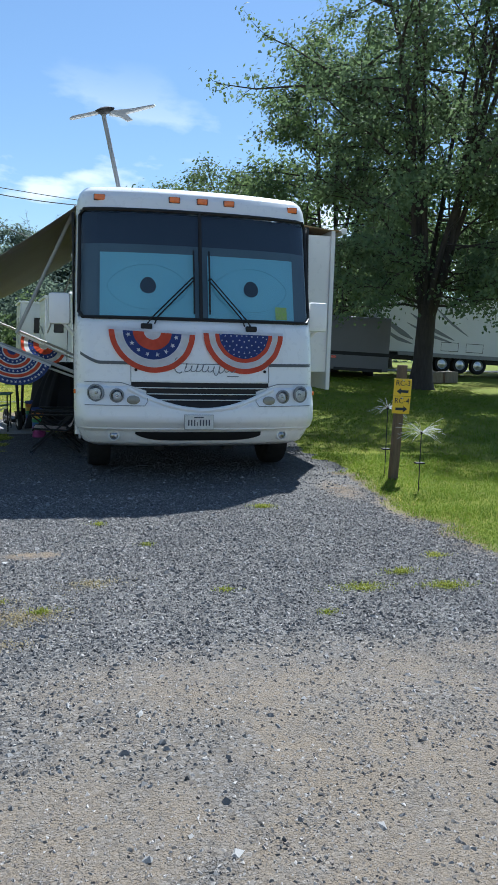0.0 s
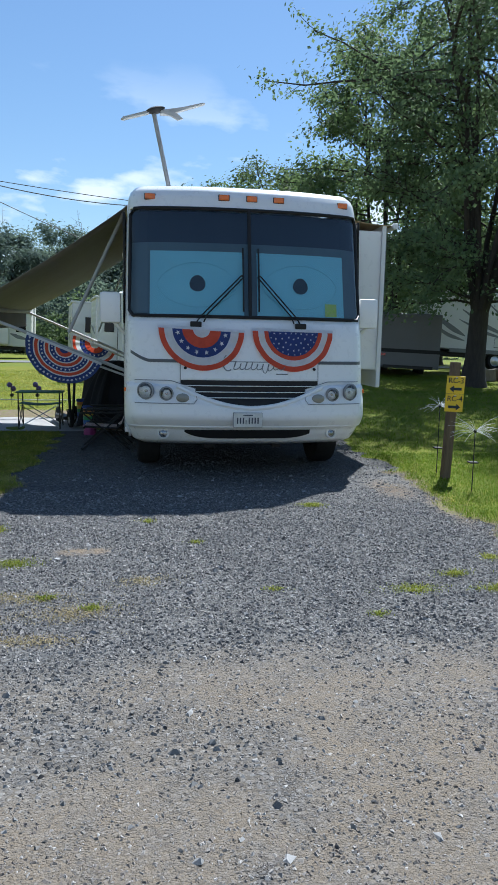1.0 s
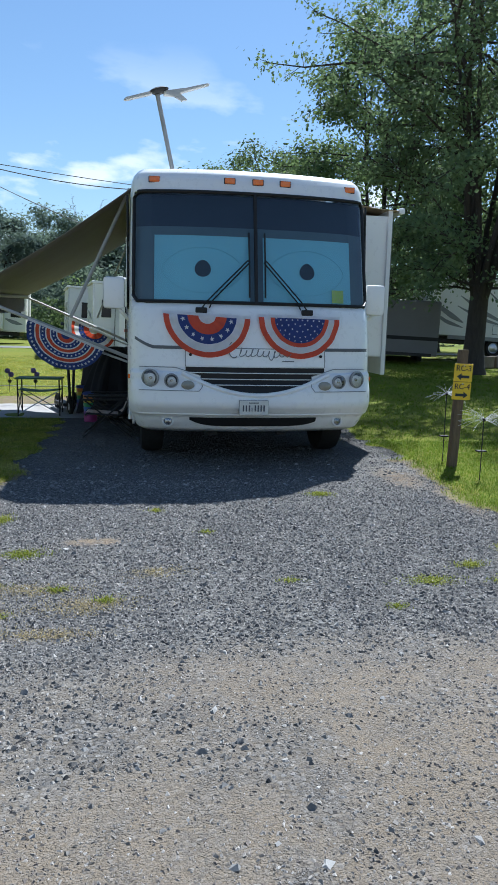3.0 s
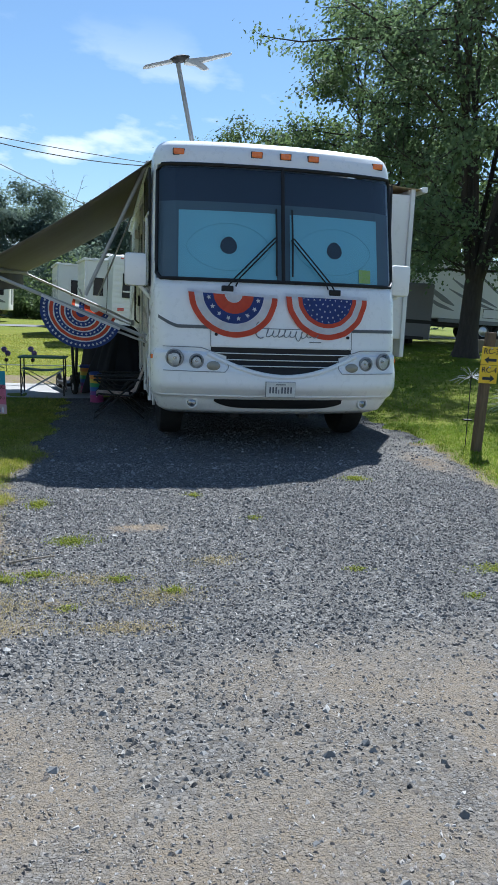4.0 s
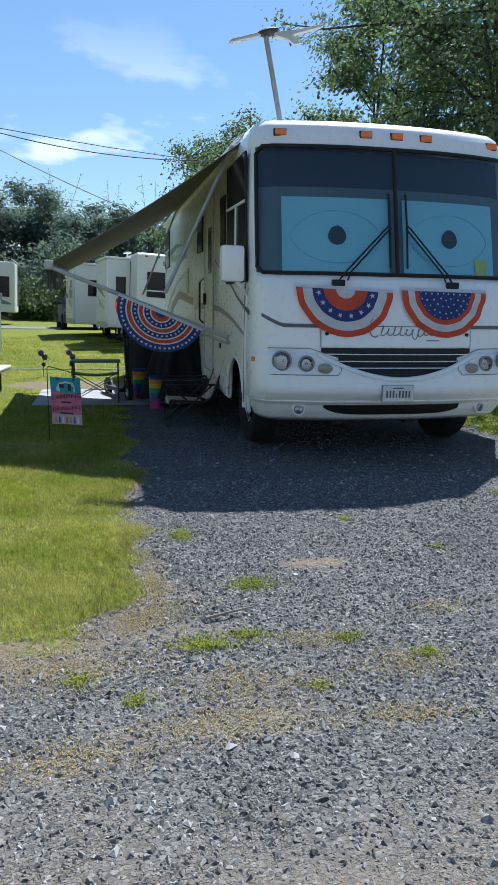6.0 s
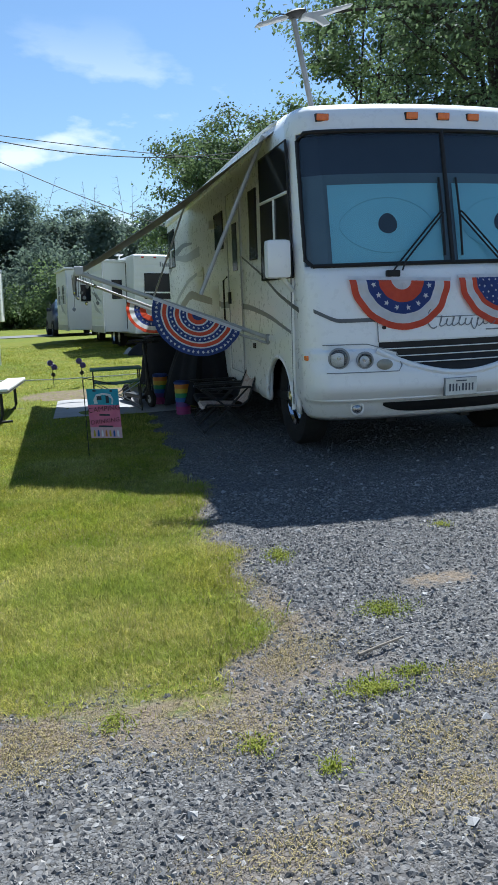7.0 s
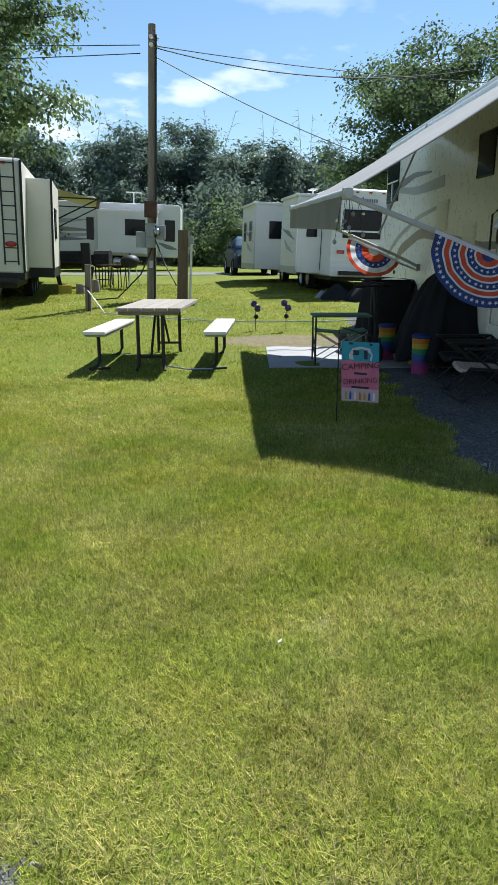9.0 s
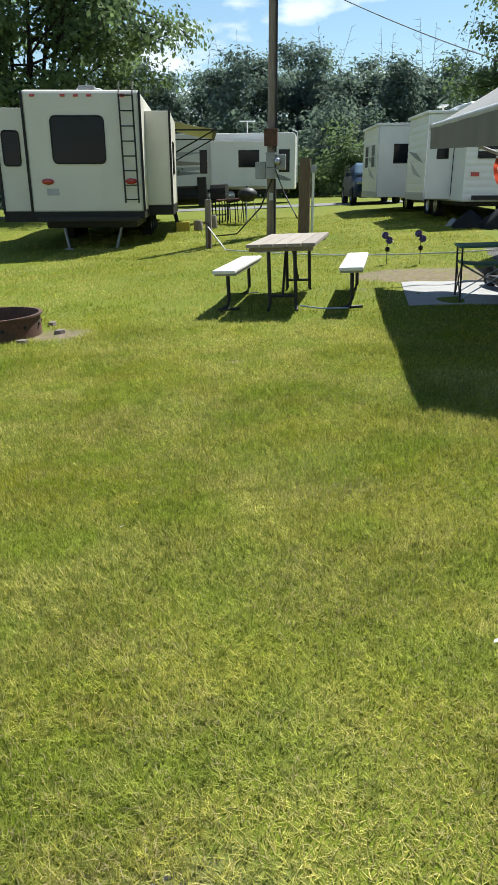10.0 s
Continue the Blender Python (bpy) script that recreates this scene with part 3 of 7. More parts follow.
# it stands a touch askew and climbs with the ground
RV_POSE = SITE @ pose(1.302, 8.045, -0.010, 0, 0, 0.8) @ pose(0, 0.3, 1.6, 0.9) @ pose(0, -0.3, -1.6)
rv.matrix_basis = RV_POSE
PROFILE_Z = [0.37, 0.42, 0.50, 0.56, 0.60, 0.72, 0.84, 0.95, 1.10, 1.30, 1.60, 1.74, 2.905, 2.98, 3.05, 3.115, 3.165, 3.195]
PROFILE_Y = [0.42, 0.26, 0.20, 0.17, 0.115, 0.10, 0.115, 0.16, 0.165, 0.19, 0.235, 0.30, 0.56, 0.575, 0.595, 0.635, 0.71, 0.85]
PROFILE_W = [1.16, 1.22, 1.25, 1.27, 1.295, 1.30, 1.30, 1.30, 1.30, 1.30, 1.295, 1.29, 1.27, 1.265, 1.255, 1.235, 1.20, 1.15]


SIDE_Z, SIDE_W = [0.7, 1.6, 2.9, 3.10, 3.165, 3.195], [1.30, 1.295, 1.285, 1.28, 1.268, 1.245]
WIDER = 1.03        # the nose and the driver's side stand out a little farther than the door side


def side_w(z, y=9.0):
    """Half width of the door side at a height, and along it, where it still swells to meet the nose."""
    return float(np.interp(z, SIDE_Z, SIDE_W)) * (1 + (WIDER - 1) * (1 - min(1.0, max(0.0, (y - 0.85) / 1.3))))


def plan(s):
    """Across the nose, s in -1..1: sideways share of the half width, and how far back."""
    a, q = abs(s), 0.86
    if a <= q:
        xf = a / q * 0.86
        return math.copysign(xf, s), 0.20 * xf ** 2.4
    f = (a - q) / (1 - q) * math.pi / 2
    return math.copysign(0.86 + 0.14 * math.sin(f), s), 0.20 * 0.86 ** 2.4 + 0.30 * (1 - math.cos(f))


def smile(x):
    return 0.80 + 0.21 * (min(abs(x), 0.82) / 0.76) ** 1.9


def nose(s, z, out=0.0):
    if abs(s) > 1.0:        # the short return that meets the side wall
        return Vector((math.copysign(np.interp(z, PROFILE_Z, PROFILE_W) * WIDER + out, s), max(0.80, float(np.interp(z, PROFILE_Z, PROFILE_Y)) + 0.46), z))
    xf, back = plan(s)
    w, y0 = np.interp(z, PROFILE_Z, PROFILE_W) * WIDER, np.interp(z, PROFILE_Z, PROFILE_Y)
    lip = 0.0
    x = w * xf
    if 0.60 <= z <= 1.12:
        t = min(1, max(0, (smile(x) - z) / 0.03))
        lip = 0.055 * t * min(1, (z - 0.60) / 0.08)
    return Vector((x, y0 + back - lip - out, z))


def sx(x, z=1.3):
    """The nose's s for a sideways place."""
    w = float(np.interp(z, PROFILE_Z, PROFILE_W)) * WIDER
    f = min(1.0, abs(x) / w)
    s = f if f <= 0.86 else 0.86 + 0.14 * math.asin(min(1, (f - 0.86) / 0.14)) / (math.pi / 2)
    return math.copysign(s, x)


SHIELD_S, SHIELD_Z = 0.945, (1.76, 2.915)
zs = sorted(set(list(np.linspace(0.37, 1.20, 46)) + list(np.linspace(1.2, SHIELD_Z[0], 8)) + list(np.linspace(SHIELD_Z[0], SHIELD_Z[1], 10)) + list(np.linspace(SHIELD_Z[1], 3.195, 18))))
ss = sorted(set(list(np.linspace(-0.86, 0.86, 70)) + list(np.linspace(0.86, 1, 9)) + list(np.linspace(-1, -0.86, 9)) + [SHIELD_S, -SHIELD_S, 1.05, -1.05]))
shape = Shape()
idx = {}
for j, z in enumerate(zs):
    for i, s in enumerate(ss):
        idx[i, j] = len(shape.v)
        shape.v.append(tuple(nose(s, z, -0.012)))
for j in range(len(zs) - 1):
    for i in range(len(ss) - 1):
        mid_s, mid_z = (ss[i] + ss[i + 1]) / 2, (zs[j] + zs[j + 1]) / 2
        if abs(mid_s) < SHIELD_S and SHIELD_Z[0] < mid_z < SHIELD_Z[1]:
            continue
        shape.f.append((idx[i, j], idx[i + 1, j], idx[i + 1, j + 1], idx[i, j + 1]))
top = len(zs) - 1
for i, s in enumerate(ss):
    p = nose(s, zs[top])
    shape.v.append((p.x * 0.99, max(p.y, 1.62), 3.213))
base_i = len(shape.v) - len(ss)
shape.f += [(idx[i, top], idx[i + 1, top], base_i + i + 1, base_i + i) for i in range(len(ss) - 1)]
cap = part("front_cap", shape, WHITE, rv, smooth=True, thick=0.02)

# house body: a long rounded box with wheel openings, open at the front
REAR = 9.75


def wall(sign):
    s = Shape()
    ys = sorted(set([0.80, REAR] + list(np.linspace(0.80, REAR, 60)) + [1.36 + 0.46 * math.cos(a) for a in np.linspace(0, math.pi, 15)] + [7.25 + 0.47 * math.cos(a) for a in np.linspace(0, math.pi, 15)]))
    levels = [0.0, 0.03, 0.12, 0.3, 0.5, 0.7, 0.85, 0.94, 1.0]

    def low(y):
        z = 0.40 if y < 2.2 else 0.42
        for c, r in ((1.36, 0.46), (7.25, 0.47)):
            if abs(y - c) < r:
                z = max(z, 0.44 + math.sqrt(r * r - (y - c) ** 2))
        return z
    for y in ys:
        for k, f in enumerate(levels):
            z = low(y) + (3.195 - low(y)) * f
            blend = min(1.0, max(0.0, (y - 0.85) / 1.3))
            w = float(np.interp(z, PROFILE_Z, PROFILE_W)) * (1 - blend) + side_w(z) * blend
            w *= WIDER if sign > 0 else 1 + (WIDER - 1) * (1 - blend)
            if z < 0.7:
                w = 1.30 - 0.02 * (0.7 - z)
            s.v.append((sign * w, max(y, float(np.interp(z, PROFILE_Z, PROFILE_Y)) + 0.45), z))
    n = len(levels)
    for a in range(len(ys) - 1):
        for k in range(n - 1):
            s.f.append((a * n + k, (a + 1) * n + k, (a + 1) * n + k + 1, a * n + k + 1))
    return s


for sign, nm in ((-1, "side_wall"), (1, "side_wall")):
    part(nm, wall(sign), WHITE, rv, smooth=True, thick=0.03)
part("rear_wall", Shape().box(-1.29, REAR - 0.02, 0.45, 1.29, REAR + 0.05, 3.195, 0.04), WHITE, rv)
part("roof", Shape().grid(lambda u, v: Vector(((u * 2 - 1) * 1.25, 1.55 + v * (REAR - 1.53), 3.19 + 0.05 * (1 - (u * 2 - 1) ** 2) + 0.0)), 10, 12), WHITE, rv, smooth=True, thick=0.03)
part("floor_pan", Shape().box(-1.22, 0.7, 0.44, 1.22, REAR - 0.05, 0.52), BLACK, rv)
part("dash", Shape().box(-1.15, 0.75, 1.30, 1.15, 1.35, 1.66, 0.05), BLACK, rv, "black dashboard behind the windscreen")
part("cab_curtain", Shape().grid(lambda u, v: Vector((-1.2 + 2.4 * u, 2.6 + 0.03 * math.sin(u * 70), 0.55 + 2.5 * v)), 60, 2), TARP, rv, "dark curtain closing off the cab", thick=0.01)
part("chassis", Shape().box(-0.45, 0.7, 0.28, -0.35, REAR - 0.3, 0.44).box(0.35, 0.7, 0.28, 0.45, REAR - 0.3, 0.44).box(-1.0, 3.2, 0.22, 1.0, 4.6, 0.42, 0.03).box(-0.9, 5.2, 0.24, 0.9, 6.2, 0.42, 0.03), DARKMETAL, rv)
for c, hub in ((1.36, 1.10), (7.25, 1.10)):
    part("wheel_well", Shape().grid(lambda u, v: Vector((-1.2 + 2.4 * u, c + 0.5 * math.cos(math.pi * v), 0.44 + 0.5 * math.sin(math.pi * v))), 2, 14), BLACK, rv, thick=0.01)


def wheel(x, y, turn):
    sg = 1 if x > 0 else -1
    m = pose(x, y, 0.475, 0, 90 * sg, 0) @ pose(0, 0, 0, 0, 0, turn)
    tyre = part("wheel", Shape().lathe([(0.27, -0.12), (0.40, -0.135), (0.455, -0.12), (0.475, -0.08), (0.475, 0.08), (0.455, 0.12), (0.40, 0.135), (0.285, 0.115), (0.27, 0.10)], 36, m), RUBBER, rv, "black rubber tyre on a bright steel rim", smooth=True)
    part("rim", Shape().lathe([(0.285, 0.10), (0.27, 0.09), (0.25, 0.03), (0.17, 0.02), (0.14, 0.07), (0.09, 0.10), (0.085, 0.15), (0.0, 0.16)], 32, m), CHROME, tyre, "bright steel rim", smooth=True)
    for k in range(8):
        a = 2 * math.pi * k / 8
        p, q = m @ Vector((0.115 * math.cos(a), 0.115 * math.sin(a), 0.08)), m @ Vector((0.115 * math.cos(a), 0.115 * math.sin(a), 0.125))
        part("wheel_nut", Shape().tube([p, q], 0.014, 6), CHROME, tyre)


for wx, wy in ((-1.08, 1.36), (1.08, 1.36), (-1.08, 7.25), (1.08, 7.25)):
    wheel(wx, wy, wy * 20)
for sg in (-1, 1):
    for c, r in ((1.36, 0.475), (7.25, 0.485)):
        arc = [(sg * (1.345 if sg > 0 else 1.332 if c < 2 else 1.305), c + r * math.cos(a), 0.44 + r * math.sin(a)) for a in np.linspace(0, math.pi, 20)]
        part("wheel_arch_trim", Shape().tube(arc, 0.022, 8), WHITE, rv, smooth=True)

# windscreen: two curved panes in a black gasket
def pane(s0, s1, z0, z1, out, nu=16, nv=10):
    return Shape().grid(lambda u, v: nose(s0 + (s1 - s0) * u, z0 + (z1 - z0) * v, out), nu, nv)


for s0, s1 in ((-SHIELD_S, -0.012), (0.012, SHIELD_S)):
    g = part("windscreen_pane", pane(s0, s1, *SHIELD_Z, 0.002), SHIELD, rv, "clear curved windscreen glass", smooth=True)
    g.visible_shadow = False
gas = [nose(s, SHIELD_Z[0], 0.005) for s in np.linspace(-SHIELD_S + 0.03, SHIELD_S - 0.03, 40)]
right_side = [nose(SHIELD_S, z, 0.005) for z in np.linspace(SHIELD_Z[0] + 0.06, SHIELD_Z[1] - 0.06, 10)]
top_side = [nose(s, SHIELD_Z[1], 0.005) for s in np.linspace(SHIELD_S - 0.03, -SHIELD_S + 0.03, 40)]
left_side = [nose(-SHIELD_S, z, 0.005) for z in np.linspace(SHIELD_Z[1] - 0.06, SHIELD_Z[0] + 0.06, 10)]
part("windscreen_gasket", Shape().tube(gas + right_side + top_side + left_side + [gas[0]], 0.019, 8), BLACK, rv, smooth=True)
part("windscreen_divider", Shape().tube([nose(0, z, 0.006) for z in np.linspace(*SHIELD_Z, 8)], 0.020, 8), BLACK, rv, smooth=True)
part("sun_visor", pane(-SHIELD_S, SHIELD_S, 2.53, 2.90, -0.10), VISOR, rv, "dark roller visor along the top of the windscreen", thick=0.01)
for s0, s1, cx in ((sx(-1.07, 2.1), sx(-0.06, 2.1), -0.563), (sx(0.085, 2.1), sx(1.09, 2.1), 0.575)):
    sheet = part("window_sheet", pane(s0, s1, 1.77, 2.46, -0.045), SHEET, rv, "pale blue windscreen sheet with a hand-drawn eye", thick=0.004)
    pup = Shape()
    pts = [nose(sx(cx + 0.085 * math.cos(a) * (1 - 0.12 * math.sin(a)), 2.1), 2.115 + 0.088 * math.sin(a), -0.036) for a in np.linspace(0, 2 * math.pi, 28)[:-1]]
    pup.add(pts, [tuple(range(len(pts)))])
    part("drawn_pupil", pup, INK, sheet)
    for r0 in (0.62,):
        eye = [nose(sx(cx + (0.43 if r0 > 0.5 else 0.21) * math.cos(a), 2.1), 2.10 + (0.24 if r0 > 0.5 else 0.21) * math.copysign(abs(math.sin(a)) ** 1.25, math.sin(a)), -0.037) for a in np.linspace(0, 2 * math.pi, 44)]
        part("drawn_line", Shape().tube(eye, 0.003, 5), PENCIL, sheet)
part("windscreen_shade", pane(-SHIELD_S, SHIELD_S, 1.77, 2.555, -0.075), SHADECLOTH, rv, "slate grey sunshade drawn behind the glass", thick=0.004)
sticker = part("sticker", pane(sx(0.86, 1.9), sx(1.0, 1.9), 1.79, 1.93, -0.030, 4, 4), mat("lime sticker", (0.45, 0.62, 0.05), 0.6, base2=(0.55, 0.6, 0.2), scale=30), rv, "lime green sticker inside the glass")

# wipers
for x0, x1, xb in ((-0.59, -0.10, -0.075), (0.55, 0.11, 0.095)):
    wp = part("wiper", Shape().tube([nose(sx(x0, 1.7), 1.69, 0.03), nose(sx(x0 * 0.9, 1.75), 1.77, 0.06), nose(sx(x1, 2.2), 2.20, 0.05)], 0.008, 6)
              .tube([nose(sx(x0 * 0.86, 1.7), 1.70, 0.04), nose(sx(x0 * 0.80, 1.75), 1.78, 0.055), nose(sx(x1 * 0.7, 2.19), 2.19, 0.045)], 0.008, 6).tube([nose(sx(x1, 2.2), 2.20, 0.05), nose(sx(xb, 2.2), 2.20, 0.035)], 0.010, 6)
              .box(-0.06, -0.03, -0.03, 0.06, 0.03, 0.03, 0.012, Matrix.Translation(nose(sx(x0, 1.68), 1.675, 0.02))), BLACK, rv, "black windscreen wiper")
    part("wiper_blade", Shape().tube([nose(sx(xb, 1.85), 1.82, 0.018), nose(sx(xb, 2.2), 2.15, 0.035), nose(sx(xb, 2.4), 2.50, 0.02)], 0.010, 6), BLACK, wp)

# clearance lamps
for x in (-1.065, -0.27, 0.035, 0.335, 1.095):
    p = nose(sx(x, 3.04), 3.04, 0.0)
    lamp = part("clearance_lamp", Shape().box(-0.055, -0.03, -0.028, 0.055, 0.03, 0.028, 0.012, Matrix.Translation(p)), AMBER, rv, "amber clearance lamp")
    part("lamp_base", Shape().box(-0.062, -0.012, -0.034, 0.062, 0.04, 0.034, 0.008, Matrix.Translation(p)), BLACK, lamp)

# lettering panel, grille, badges
def on_nose(x, z, out):
    return nose(sx(x, z), z, out)


def strip(x0, x1, zlo, zhi, out, n=40):
    """A band over the nose between two heights, each a number or a function of x."""
    lo = zlo if callable(zlo) else (lambda x: zlo)
    hi = zhi if callable(zhi) else (lambda x: zhi)

    def at_uv(u, v):
        x = x0 + (x1 - x0) * u
        z = lo(x) + (hi(x) - lo(x)) * v
        y = float(np.interp(z, PROFILE_Z, PROFILE_Y)) + plan(sx(x, z))[1] - out
        return Vector((x, y, z))
    return Shape().grid(at_uv, n, 6)


grille = part("grille", strip(-0.755, 0.745, lambda x: max(0.815, smile(x) + 0.012), 1.088, 0.010), BLACK, rv, "black smile-shaped grille")
for z in (1.030, 0.965, 0.905):
    half = 0.74 * min(1.0, max(0.05, (z - 0.80) / 0.21)) ** (1 / 1.9) - 0.03
    part("grille_bar", Shape().tube([Vector((x, float(np.interp(z, PROFILE_Z, PROFILE_Y)) + plan(sx(x, z))[1] - 0.022, z)) for x in np.linspace(-half, half, 22)], 0.0055, 6), WHITE2, grille, "thin white grille line")
part("smile_lip", Shape().tube([Vector((x, float(np.interp(smile(x), PROFILE_Z, PROFILE_Y)) + plan(sx(x, 1.0))[1] - 0.035, smile(x) - 0.003)) for x in np.linspace(-0.79, 0.79, 40)], 0.028, 8), WHITE, rv, smooth=True)
panel = part("hood_panel", strip(-0.755, 0.745, 1.10, 1.285, 0.008), WHITE, rv, smooth=True)
part("panel_seam", Shape().tube([on_nose(x, z, 0.010) for x, z in [(-0.757, 1.09), (-0.757, 1.287)] + [(x, 1.287) for x in np.linspace(-0.74, 0.73, 20)] + [(0.747, 1.287), (0.747, 1.09)]], 0.004, 5), TRIMGREY, panel)
for x in (-0.705, 0.70):
    part("panel_lock", Shape().tube([on_nose(x, 1.215, 0.0), on_nose(x, 1.215, 0.028)], 0.016, 10), BLACK, panel)
# maker's script drawn as a plain flourish
flo = []
for k in range(150):
    t = k / 149
    tall = 1.0 + 1.5 * math.exp(-((t - 0.06) / 0.05) ** 2) + 1.3 * math.exp(-((t - 0.30) / 0.07) ** 2)
    deep = 1.0 + 2.2 * math.exp(-((t - 0.68) / 0.05) ** 2)
    w = math.sin(2 * math.pi * t * 9)
    flo.append((-0.20 + 0.55 * t + 0.016 * math.cos(2 * math.pi * t * 9) + 0.020 * w * tall * 0.5, 1.235 + 0.030 * w * (tall if w > 0 else deep)))
part("script_flourish", Shape().tube([on_nose(x, z, 0.014) for x, z in flo], 0.0045, 5).tube([on_nose(-0.25 + 0.055 * math.cos(a), 1.275 + 0.085 * math.sin(a), 0.014) for a in np.linspace(0.7, 5.3, 18)], 0.006, 5), TRIMGREY, rv, "dark script flourish on the nose")
part("script_bar", Shape().tube([on_nose(x, 1.16, 0.012) for x in (0.27, 0.33, 0.40)], 0.006, 5), TRIMGREY, rv)
for x0, x1 in ((-1.29, -0.755), (0.745, 1.29)):
    part("nose_stripe", strip(x0, x1, lambda x: 1.268 + 0.10 * max(0, (-x - 1.08) / 0.21) ** 1.4, lambda x: 1.302 + 0.10 * max(0, (-x - 1.08) / 0.21) ** 1.4, 0.005, 24), TRIMDARK, rv)

# lower slot grille
part("lower_grille", strip(-0.71, 0.675, lambda x: 0.452 + 0.075 * (abs(x) / 0.71) ** 6, 0.553, 0.012), BLACK, rv, "black slot grille in the bumper")
part("bumper_crease", Shape().tube([nose(s, 0.592, 0.004) for s in np.linspace(-0.99, 0.99, 60)], 0.010, 6), WHITE, rv, smooth=True)

# headlamp pods
for sg in (-1, 1):
    def up(x, sg=sg):
        return 1.075 - 0.13 * max(0, (0.86 - abs(x))) / 0.42
    pod = part("lamp_pod", strip(sg * 1.235, sg * 0.60, lambda x: 0.845 + 0.02 * (1.2 - abs(x)), up, 0.012, 20), WHITE2, rv, "white lamp pod with three round lamps")
    part("pod_seam", Shape().tube([on_nose(sg * x, up(x) + 0.004, 0.012) for x in np.linspace(1.235, 0.60, 16)] + [on_nose(sg * 0.585, 0.89, 0.012)] + [on_nose(sg * x, 0.843, 0.012) for x in np.linspace(0.62, 1.235, 12)], 0.004, 5), TRIMGREY, pod)
    for x, z, r in ((1.115, 0.968, 0.080), (0.902, 0.945, 0.062)):
        c = on_nose(sg * x, z, 0.0)
        n_dir = Vector((sg * (0.45 if x > 1 else 0.15), -1, 0)).normalized()
        m = Matrix.Translation(c) @ n_dir.to_track_quat("Z", "Y").to_matrix().to_4x4()
        hl = part("headlamp", Shape().lathe([(r + 0.012, 0.0), (r + 0.014, 0.030), (r, 0.034), (r - 0.004, 0.012)], 28, m), GREYMETAL, pod, "round headlamp with a chrome ring", smooth=True)
        part("reflector", Shape().lathe([(r, 0.012), (r * 0.75, 0.004), (r * 0.4, -0.02), (0.018, -0.03), (0.016, 0.01), (0.0, 0.012)], 28, m), REFLECTOR, hl, smooth=True)
        part("lens", Shape().lathe([(r, 0.028), (r * 0.8, 0.040), (r * 0.4, 0.048), (0.0, 0.05)], 28, m), LENS, hl, smooth=True).visible_shadow = False
    c = on_nose(sg * 0.735, 0.903, 0.0)
    m = Matrix.Translation(c) @ Vector((sg * 0.08, -1, 0)).normalized().to_track_quat("Z", "Y").to_matrix().to_4x4() @ Matrix.Diagonal((1.25, 0.85, 1, 1))
    part("marker_lamp", Shape().lathe([(0.055, 0.0), (0.055, 0.022), (0.045, 0.030), (0.0, 0.034)], 20, m), mat("smoked marker lens", (0.28, 0.27, 0.22), 0.2, scale=40, fine=120, bump=0.3, coat=0.4), pod, "oval smoked marker lamp", smooth=True)
    c = nose(sg * 0.975, 0.965, 0.0)
    part("side_marker", Shape().box(-0.02, -0.035, -0.022, 0.02, 0.035, 0.022, 0.008, Matrix.Translation(c)), AMBER, rv, "small amber side lamp")
    c = on_nose(sg * 0.93, 0.505, 0.0)
    m = Matrix.Translation(c) @ Vector((sg * 0.22, -1, 0.1)).normalized().to_track_quat("Z", "Y").to_matrix().to_4x4()
    fog = part("fog_lamp", Shape().lathe([(0.062, -0.01), (0.062, 0.028), (0.048, 0.032), (0.046, 0.01)], 22, m), WHITE2, rv, "round fog lamp in the bumper", smooth=True)
    part("lens", Shape().lathe([(0.047, 0.012), (0.03, 0.02), (0.0, 0.024)], 22, m), REFLECTOR, fog, smooth=True)

# number plate with its characters as bars
plate = part("number_plate", Shape().box(-0.20, 0.020, 0.602, 0.103, 0.034, 0.752, 0.005), mat("plate enamel", (0.66, 0.66, 0.62), 0.4, scale=20), rv, "white number plate with dark bars")
for k in range(8):
    part("plate_bar", Shape().box(-0.168 + k * 0.0315, 0.016, 0.640, -0.168 + k * 0.0315 + (0.014 if k != 3 else 0.008), 0.0205, 0.705 if k != 3 else 0.68), PLATEINK, plate)
part("plate_bar", Shape().box(-0.103, 0.016, 0.724, 0.002, 0.0205, 0.734), PLATEINK, plate)
part("plate_frame", Shape().box(-0.205, 0.028, 0.598, 0.108, 0.06, 0.757, 0.004), GREYMETAL, plate)

# mirrors
for sg in (-1, 1):
    mir = part("door_mirror", Shape().box(-0.115, -0.06, -0.17, 0.115, 0.07, 0.17, 0.04, Matrix.Translation((sg * (1.50 if sg < 0 else 1.455), 0.74, 1.845))), WHITE, rv, "white door mirror on an arm", smooth=True)
    part("mirror_arm", Shape().tube([(sg * 1.28, 0.86, 1.52), (sg * 1.36, 0.80, 1.58), (sg * 1.46, 0.75, 1.69)], 0.022, 8), WHITE, mir, smooth=True)
    part("mirror_glass", Shape().box(-0.095, 0.066, -0.15, 0.095, 0.074, 0.15, 0.004, Matrix.Translation((sg * 1.48, 0.74, 1.845))), CHROME, mir)


